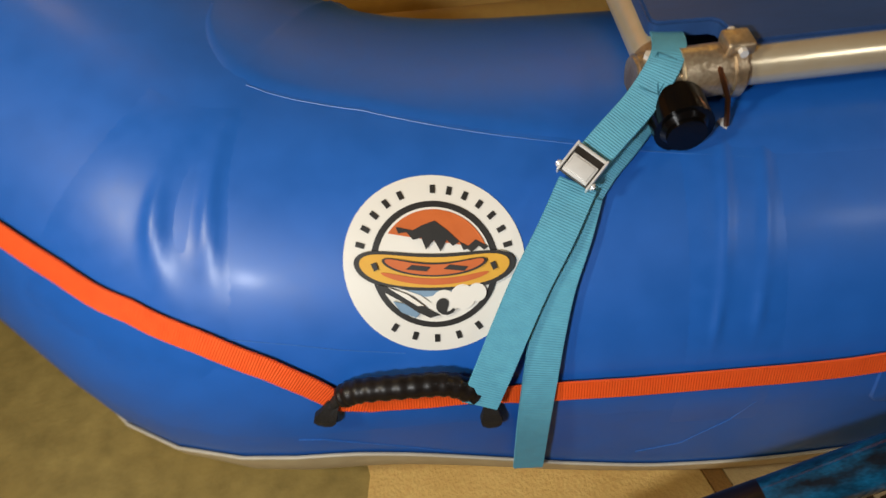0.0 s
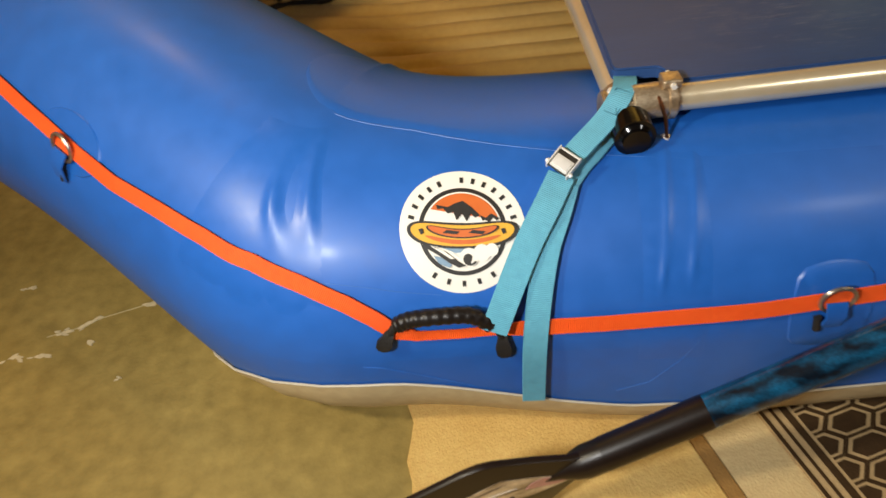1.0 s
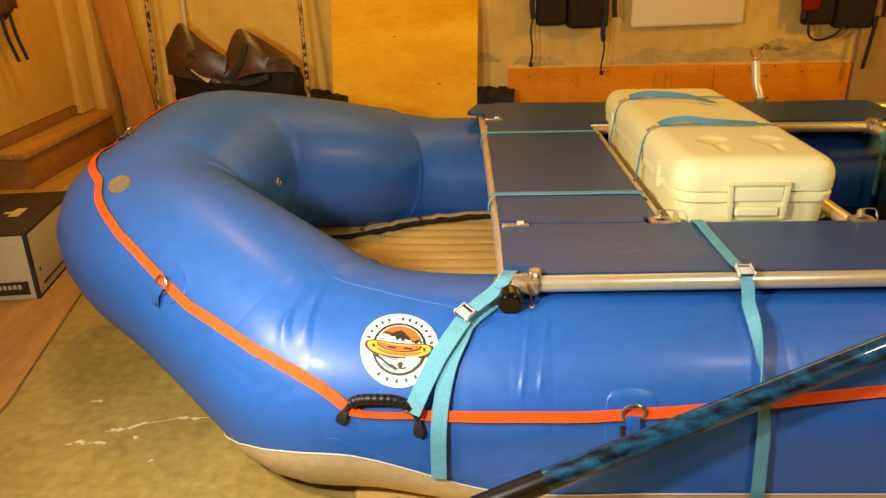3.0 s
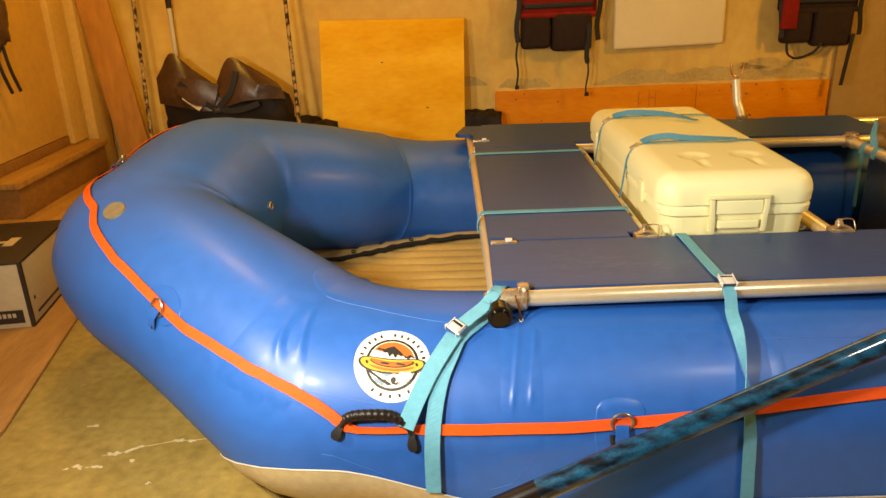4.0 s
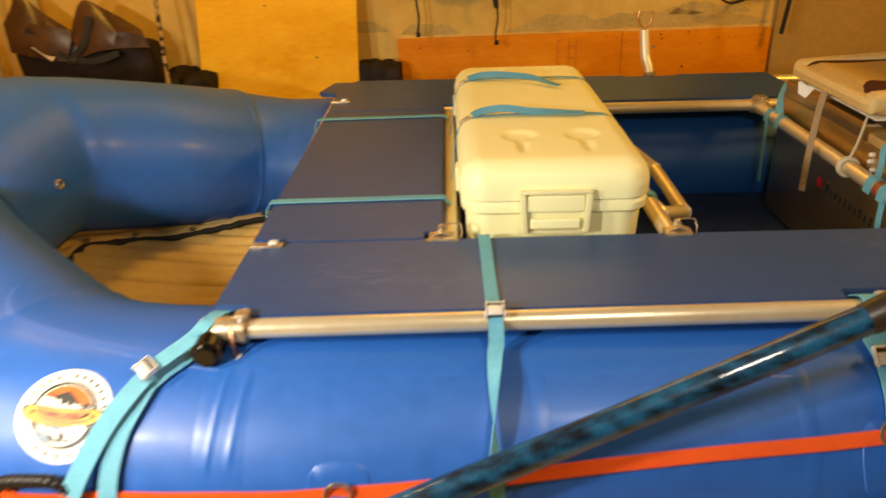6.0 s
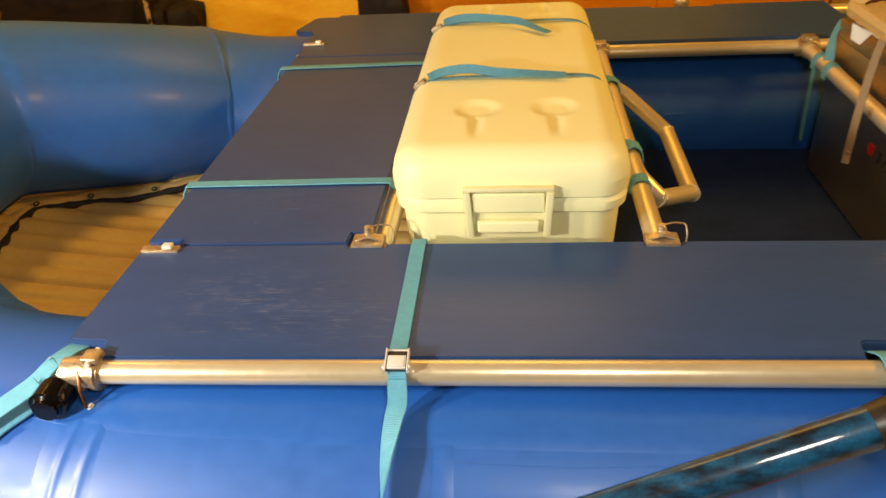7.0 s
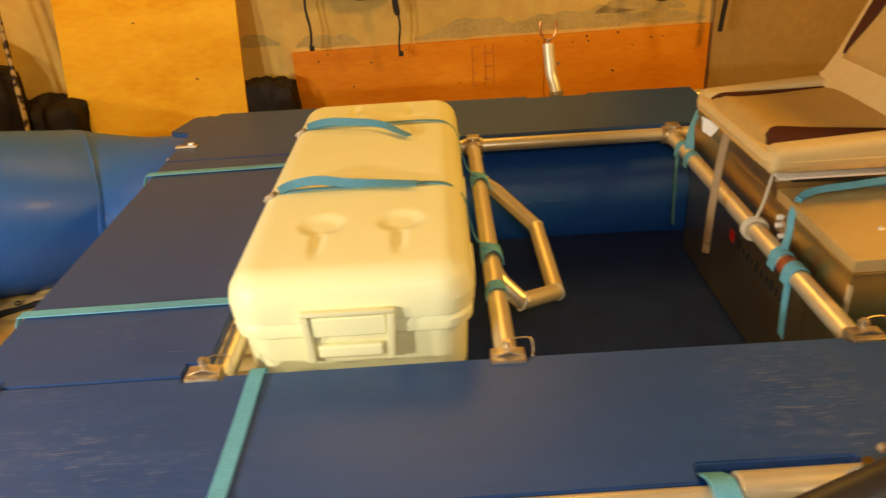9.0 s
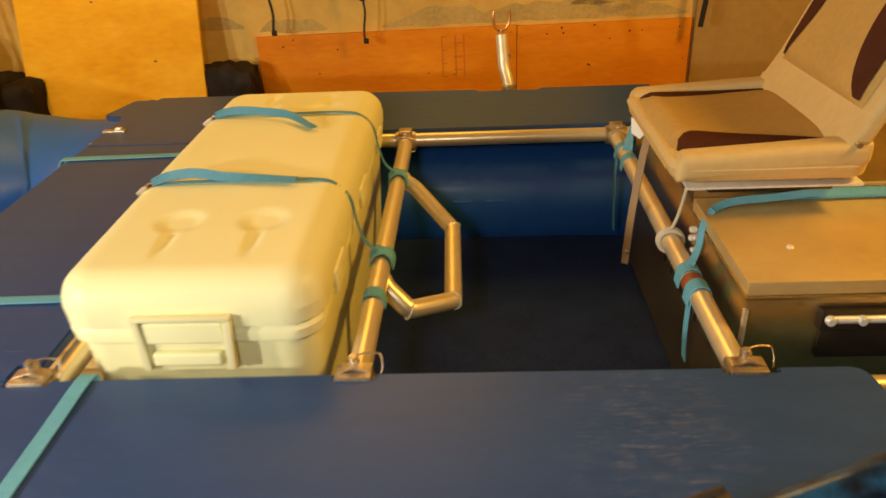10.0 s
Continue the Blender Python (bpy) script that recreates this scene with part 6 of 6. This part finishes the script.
for x, z in nails:
    part("nail", on_wall(cyl((x, -0.0215, z), (x, -0.0245, z), random.uniform(0.0025, 0.005), 8)), mat("rusty_nail", (0.10, 0.028, 0.008), 0.6, 0.3), board, smooth=False)
for i in range(7):
    part("print_bar", on_wall(box((0.885 + 0.05 * (i % 2), -0.0235, 0.33 + 0.032 * i), (0.905 + 0.075 * (i % 2), -0.0215, 0.336 + 0.032 * i))), STAMP, board, smooth=False)
for x in (0.88, 0.945, 0.985):
    part("print_bar", on_wall(box((x, -0.0235, 0.33), (x + 0.005, -0.0215, 0.53))), STAMP, board, smooth=False)
solo("drywall_sheet", on_wall(box((2.09, -0.03, 0.0), (3.3, -0.004, 1.9), 0.002)), TAN_WALL, "bare tan drywall sheet standing against the wall", "drywall")

lean = Matrix.Translation((-0.43, 2.62, 0.012)) @ Matrix.Rotation(radians(-12), 4, "X") @ Matrix.Rotation(radians(0.8), 4, "Y")
ply = thing("plywood_sheet", "yellow plywood sheet leaning on the wall", "plywood", (-0.43, 2.62, 0))
part("sheet", box((-0.415, 0, 0), (0.415, 0.018, 1.02), 0.002, m=lean), PLY, ply)
for x, z in ((0.20, 0.52), (-0.06, 0.78)):
    bm = bmesh.new()
    f = bm.faces.new([bm.verts.new((x + r * math.cos(a) * 1.6, -0.0012, z + 0.8 * r * math.sin(a))) for a, r in [(i * math.tau / 9, random.uniform(0.004, 0.007)) for i in range(9)]])
    bmesh.ops.transform(bm, matrix=lean, verts=bm.verts)
    part("knot", bm, STEP, ply, smooth=False)

# bag
bag = thing("duffel_bag", "dark grey duffel bag with brown flaps and black straps", "bag", (-1.35, 2.55, 0))


def lump(at, size, seed, material, name, parent, label="", amp=0.14, box_like=0.6):
    bm = bmesh.new()
    bmesh.ops.create_icosphere(bm, subdivisions=4, radius=1)
    for v in bm.verts:
        d = v.co.normalized()
        k = 1 / max(abs(d.x), abs(d.y), abs(d.z))
        d = d * (1 + (k - 1) * box_like)
        w = 1 + amp * noise.noise(Vector(v.co) * 1.7 + Vector((seed, 0, 0))) + amp * 0.5 * noise.noise(Vector(v.co) * 4 + Vector((0, seed, 0)))
        v.co = Vector((at[i] + size[i] * d[i] * w for i in range(3)))
    return part(name, bm, material, parent, label)


lump((-1.355, 2.62, 0.35), (0.385, 0.13, 0.315), 3, BAG, "body", bag, "dark cloth body")


def flap(rows, material, name):
    bm = bmesh.new()
    vs = [[bm.verts.new(p) for p in smooth_path(r, 5)] for r in rows]
    for a, b in zip(vs, vs[1:]):
        for j in range(len(a) - 1):
            bm.faces.new((a[j], a[j + 1], b[j + 1], b[j]))
    bmesh.ops.recalc_face_normals(bm, faces=bm.faces[:])
    bmesh.ops.solidify(bm, geom=bm.faces[:], thickness=0.012)
    return part(name, bm, material, bag)


flap([[(-1.70, 2.52, 0.62), (-1.55, 2.47, 0.60), (-1.42, 2.46, 0.58), (-1.32, 2.48, 0.60)], [(-1.69, 2.50, 0.76), (-1.58, 2.46, 0.74), (-1.45, 2.47, 0.69), (-1.33, 2.49, 0.64)], [(-1.68, 2.56, 0.80), (-1.60, 2.53, 0.89), (-1.50, 2.54, 0.80), (-1.36, 2.55, 0.69)]], BAG_BROWN, "flap")
flap([[(-1.32, 2.46, 0.60), (-1.22, 2.45, 0.63), (-1.10, 2.46, 0.64), (-1.00, 2.5, 0.63)], [(-1.34, 2.46, 0.68), (-1.22, 2.45, 0.71), (-1.10, 2.46, 0.71), (-1.02, 2.5, 0.68)], [(-1.37, 2.52, 0.70), (-1.29, 2.52, 0.85), (-1.19, 2.53, 0.80), (-1.05, 2.55, 0.70)]], BAG_BROWN, "flap")
flap([[(-1.56, 2.45, 0.68), (-1.48, 2.44, 0.62), (-1.38, 2.45, 0.61)], [(-1.58, 2.45, 0.73), (-1.46, 2.44, 0.69), (-1.36, 2.45, 0.66)], [(-1.56, 2.47, 0.76), (-1.45, 2.46, 0.75), (-1.35, 2.48, 0.72)]], BAG_BROWN, "flap")
def on_bag(pts, y):
    bm = plate(pts, -0.002, 0.002, 0)
    bmesh.ops.transform(bm, matrix=Matrix.Translation((0, y, 0)) @ Matrix.Rotation(radians(90), 4, "X"), verts=bm.verts)
    return bm


for rows in ([((-1.55, 2.44, 0.74), (0, -1, 0)), ((-1.46, 2.435, 0.66), (0, -1, 0)), ((-1.36, 2.44, 0.585), (0, -1, 0))], [((-1.24, 2.45, 0.79), (0, -1, 0)), ((-1.28, 2.435, 0.68), (0, -1, 0)), ((-1.36, 2.435, 0.60), (0, -1, 0))], [((-1.38, 2.435, 0.60), (0, -1, 0)), ((-1.25, 2.43, 0.585), (0, -1, 0)), ((-1.13, 2.435, 0.62), (0, -1, 0))]):
    part("bag_strap", band(*spaced(rows, 5), 0.03, 0.004), BLACK_WEB, bag, "black webbing strap")
part("bag_buckle", box((-1.385, 2.425, 0.575), (-1.345, 2.44, 0.60), 0.004), DARK_PLASTIC, bag)
part("pale_strip", on_bag([(-1.545, 0.655), (-1.520, 0.690), (-1.440, 0.610), (-1.462, 0.588)], 2.438), CREAM_PANEL, bag, "pale strip across the bag")
lump((-0.90, 2.72, 0.22), (0.16, 0.12, 0.26), 9, BAG, "dark_sack", None, amp=0.2)
tagged(bpy.data.objects["dark_sack"], "slumped black cloth sack behind the plywood", "sack")
lump((0.07, 2.80, 0.20), (0.15, 0.10, 0.28), 14, BAG, "dark_sack", None, amp=0.25)
tagged(bpy.data.objects["dark_sack.001"], "slumped black cloth sack beside the plywood", "sack")

for a, b, r in (((-1.74, 2.38, 0.0), (-1.80, 2.66, 1.35), 0.011), ((-0.905, 2.38, 0.0), (-0.985, 2.68, 1.35), 0.011)):
    pole = thing("leaning_pole", "pale pole speckled with dark bark leaning on the wall", "pole", a, "leaning poles")
    pts = [Vector(a).lerp(Vector(b), i / 16) for i in range(17)]
    part("shaft", rod(pts, r, 12, radii=[r * (1 + 0.03 * math.sin(i * 2.3)) for i in range(17)], mitre=False), POLE, pole)
thin = thing("thin_pole", "pale thin pole with a black upper end behind the bag", "pole", (-1.66, 2.75, 0))
part("shaft", rod([(-1.655, 2.74, 0.0), (-1.668, 2.80, 1.12)], 0.013, 12), WELT, thin)
part("tip", rod([(-1.668, 2.80, 1.11), (-1.672, 2.82, 1.4)], 0.016, 12), BLACK_WEB, thin, "black upper end")

# vests on hooks
def vest(x, name_label, seed, w, zlow, main, front):
    at = WALL_TURN @ Vector((x, -0.08, 0.9))
    v = thing("life_vest", name_label, "life vest", at, "hanging life vests")

    def put(lo, hi, bev, material, name, label="", seg=3):
        bm = on_wall(box(lo, hi, bev, seg))
        for q in bm.verts:
            q.co += Vector((1, 1, 1)) * 0.006 * noise.noise(q.co * 14 + Vector((seed, 0, 0)))
        return part(name, bm, material, v, label)
    put((x - w / 2, -0.10, zlow + 0.20), (x + w / 2, -0.012, zlow + 0.62), 0.03, main, "back_panel", "cloth back panel")
    put((x - w / 2 + 0.02, -0.115, zlow + 0.02), (x - 0.04, -0.03, zlow + 0.22), 0.03, PFD_GREY, "foam_panel", "dark mesh foam panel")
    put((x - 0.03, -0.125, zlow), (x + w / 2 - 0.03, -0.03, zlow + 0.22), 0.03, PFD_GREY, "foam_panel", "dark mesh foam panel")
    put((x - w / 2, -0.12, zlow + 0.19), (x + w / 2, -0.05, zlow + 0.222), 0.012, front, "waist_belt", "waist belt")
    put((x - w / 2 + 0.03, -0.118, zlow + 0.245), (x + w / 2 - 0.03, -0.05, zlow + 0.272), 0.010, BLACK_WEB, "chest_belt", "black chest belt")
    for s in (-1, 1):
        pts = [WALL_TURN @ Vector((x + s * (w / 2 + 0.004) + 0.008 * math.sin(z * 23 + seed), -0.115, z)) for z in [zlow + 0.36 - 0.30 * i / 8 for i in range(9)]]
        part("side_strap", band(pts, [(0.3 * s, -1, 0)] * 9, 0.030, 0.006), BLACK_WEB, v, "black side strap")
    return v


v1 = vest(0.355, "red and grey life vest hanging on the wall", 2, 0.46, 0.795, PFD_RED, PFD_RED)
for x, z0, z1, w in ((0.115, 0.60, 0.89, 0.012), (0.530, 0.735, 0.95, 0.030), (0.532, 0.545, 0.74, 0.010)):
    pts = [WALL_TURN @ Vector((x + 0.006 * math.sin(z * 30), -0.13 - 0.0 * z, z)) for z in [z1 + (z0 - z1) * i / 8 for i in range(9)]]
    part("hanging_strap", band(pts, [(0, -1, 0)] * 9, w, 0.003), BLACK_WEB, v1, "black adjuster strap")
    part("strap_tip", on_wall(box((x - 0.012, -0.136, z0 - 0.012), (x + 0.012, -0.124, z0 + 0.012), 0.003)), BLACK_WEB, v1)
v2 = vest(1.91, "dark and red life vest hanging on the wall", 7, 0.46, 0.77, PFD_GREY, PFD_GREY)
part("pocket", on_wall(box((1.668, -0.135, 0.875), (1.765, -0.100, 1.36), 0.012, 3)), PFD_RED, v2, "red cloth side panel")
bow = [(1.71, -0.14, 0.80), (1.72, -0.15, 0.735), (1.78, -0.15, 0.71), (1.87, -0.15, 0.74), (1.92, -0.14, 0.79)]
part("hanging_strap", band([WALL_TURN @ p for p in smooth_path(bow, 6)], [(0, -0.6, 0.6)] * 25, 0.016, 0.003), BLACK_WEB, v2)
part("hanging_strap", band([WALL_TURN @ Vector((2.075 + 0.03 * (1 - i / 6), -0.14, 0.84 - 0.30 * i / 6)) for i in range(7)], [(0, -1, 0)] * 7, 0.024, 0.004), BLACK_WEB, v2, "black webbing strap")
solo("wall_panel", on_wall(box((0.72, -0.055, 0.770), (1.385, -0.012, 1.35), 0.02, 4, m=Matrix.Rotation(radians(-1.2), 4, "Y"))), CREAM_PANEL, "cream rounded panel hung on the wall", "panel")
GREY_PLASTER = mat("grey_plaster", (0.60, 0.44, 0.17), 0.85, vary=0.25, scale=7, spec=0.1)
for x0, x1, z0, z1, seed in ((0.02, 0.34, 0.575, 0.625, 1), (0.60, 2.06, 0.575, 0.655, 2), (1.50, 1.95, 0.640, 0.700, 3), (-0.45, -0.05, 0.60, 0.66, 4)):
    n = max(10, int((x1 - x0) / 0.03))
    bm = bmesh.new()
    low, top = [], []
    for i in range(n + 1):
        u = i / n
        x = x0 + (x1 - x0) * u
        fade = min(1.0, 6 * u, 6 * (1 - u))
        up = (z1 - z0) * fade * (0.55 + 0.75 * (0.5 + noise.noise((x * 5, seed, 0.3))) * 0.6 + 0.35 * noise.noise((x * 17, seed, 1.7)))
        low.append(bm.verts.new((x, -0.0010, z0 + 0.012 * noise.noise((x * 9, seed, 4)))))
        top.append(bm.verts.new((x, -0.0010, z0 + 0.012 + max(0.0, up))))
    for i in range(n):
        bm.faces.new((low[i], low[i + 1], top[i + 1], top[i]))
    solo("plaster_stain", on_wall(bm), GREY_PLASTER, "grey stained filler patch on the plaster", "stain", kind="structure", smooth=False)

# ---- steps, door and carton at the side ----
solo("door_1", box((-2.27, 1.55, 0.48), (-2.20, 2.43, 2.45), 0.004), DOOR, "flat tan painted door above the steps", "door", kind="structure")
solo("door_trim", box((-2.30, 2.434, 0.43), (-2.17, 2.60, 2.48), 0.004), TRIM, "tan wooden door casing", "trim", kind="structure")
steps = thing("wooden_steps", "rough brown wooden steps below the door", "steps", (-2.1, 1.8, 0))
part("tread", box((-2.295, 1.62, 0.395), (-2.055, 2.575, 0.425), 0.004), mat("lighter_tread_wood", (0.44, 0.24, 0.065), 0.6, vary=0.35, scale=5, bump=0.1, bump_scale=40, second=(0.30, 0.15, 0.04), stretch=(4, 0.6, 1), spec=0.12), steps, "tread board, lighter than the risers")
part("riser", box((-2.295, 1.64, 0.252), (-2.07, 2.56, 0.394), 0.004), STEP, steps)
part("tread", box((-2.295, 1.55, 0.222), (-1.80, 2.40, 0.251), 0.004), mat("lighter_tread_wood", (0.44, 0.24, 0.065), 0.6, vary=0.35, scale=5, bump=0.1, bump_scale=40, second=(0.30, 0.15, 0.04), stretch=(4, 0.6, 1), spec=0.12), steps, "tread board, lighter than the risers")
part("riser", box((-2.295, 1.57, 0.002), (-1.82, 2.39, 0.221), 0.004), STEP, steps)
part("threshold", box((-2.295, 1.62, 0.426), (-2.195, 2.43, 0.476), 0.004), STEP, steps)
lb = Matrix.Translation((-1.845, 2.57, 0.0)) @ Matrix.Rotation(radians(-8.0), 4, "Y") @ Matrix.Rotation(radians(-3.0), 4, "X")
solo("leaning_board", box((-0.095, -0.014, 0.013), (0.075, 0.014, 2.2), 0.003, m=lb), mat("brown_pine", (0.50, 0.235, 0.055), 0.6, vary=0.3, scale=3, bump=0.08, bump_scale=30, second=(0.38, 0.16, 0.035), stretch=(1, 1, 0.3), spec=0.12), "orange brown pine board standing by the door", "board")
solo("wall_post", box((-2.29, 2.61, 0.0), (-2.12, 2.80, 2.48), 0.003), TRIM, "pale wooden wall stud", "trim", kind="structure")

carton = thing("carton", "black and white printed cardboard carton on the plywood", "box", (-1.9, 1.3, 0.012))
CB = Matrix.Translation((-1.745, 1.0, 0.012)) @ Matrix.Rotation(radians(8), 4, "Z")
part("sides", box((-0.42, 0.0, 0.0), (0.0, 0.52, 0.262), 0.003, m=CB), CARD, carton)
part("lid", box((-0.422, -0.002, 0.262), (0.002, 0.522, 0.272), 0.003, m=CB), CARD_DARK, carton, "black printed top")
part("corner_print", box((-0.012, -0.0016, 0.0), (0.0016, 0.012, 0.262), m=CB), CARD_DARK, carton, smooth=False)
part("foot_print", box((-0.40, -0.0016, 0.02), (-0.03, 0.001, 0.075), m=CB), CARD_DARK, carton, smooth=False)
part("foot_line", box((-0.0005, 0.012, 0.0), (0.0016, 0.52, 0.010), m=CB), CARD_DARK, carton, smooth=False)
for i in range(6):
    part("print_bar", box((-0.16 + i * 0.018, -0.0026, 0.045), (-0.148 + i * 0.018, -0.0006, 0.062), m=CB), CARD, carton, smooth=False)
part("print_bar", box((-0.14, 0.20, 0.272), (-0.10, 0.30, 0.2735), m=CB), CARD, carton, smooth=False)
part("print_bar", box((-0.17, 0.24, 0.272), (-0.10, 0.26, 0.2737), m=CB), CARD, carton, smooth=False)
part("print_bar", box((-0.0005, 0.06, 0.035), (0.0016, 0.30, 0.045), m=CB), CARD_DARK, carton, smooth=False)
part("print_bar", box((-0.0005, 0.05, 0.095), (0.0016, 0.062, 0.108), m=CB), CARD_DARK, carton, smooth=False)
part("print_bar", box((-0.32, -0.0016, 0.15), (-0.28, 0.001, 0.23), m=CB), CARD_DARK, carton, smooth=False)
lump((-1.92, 0.36, 0.10), (0.10, 0.12, 0.08), 21, BAG, "dark_cloth", None, amp=0.3)
tagged(bpy.data.objects["dark_cloth"], "crumpled black cloth on the plywood", "cloth")
coat = thing("hanging_cloth", "dark cloth with drawstrings hanging by the door", "cloth", (-2.1, 1.75, 0.9))
lump((-2.12, 1.80, 1.14), (0.05, 0.09, 0.14), 31, BAG_BROWN, "cloth", coat, amp=0.3)
for dy in (-0.02, 0.05):
    part("drawstring", rod(smooth_path([(-2.10, 1.78 + dy, 1.05), (-2.095, 1.79 + dy, 0.92), (-2.09, 1.83 + dy, 0.80)], 5), 0.008, 8), BLACK_WEB, coat)
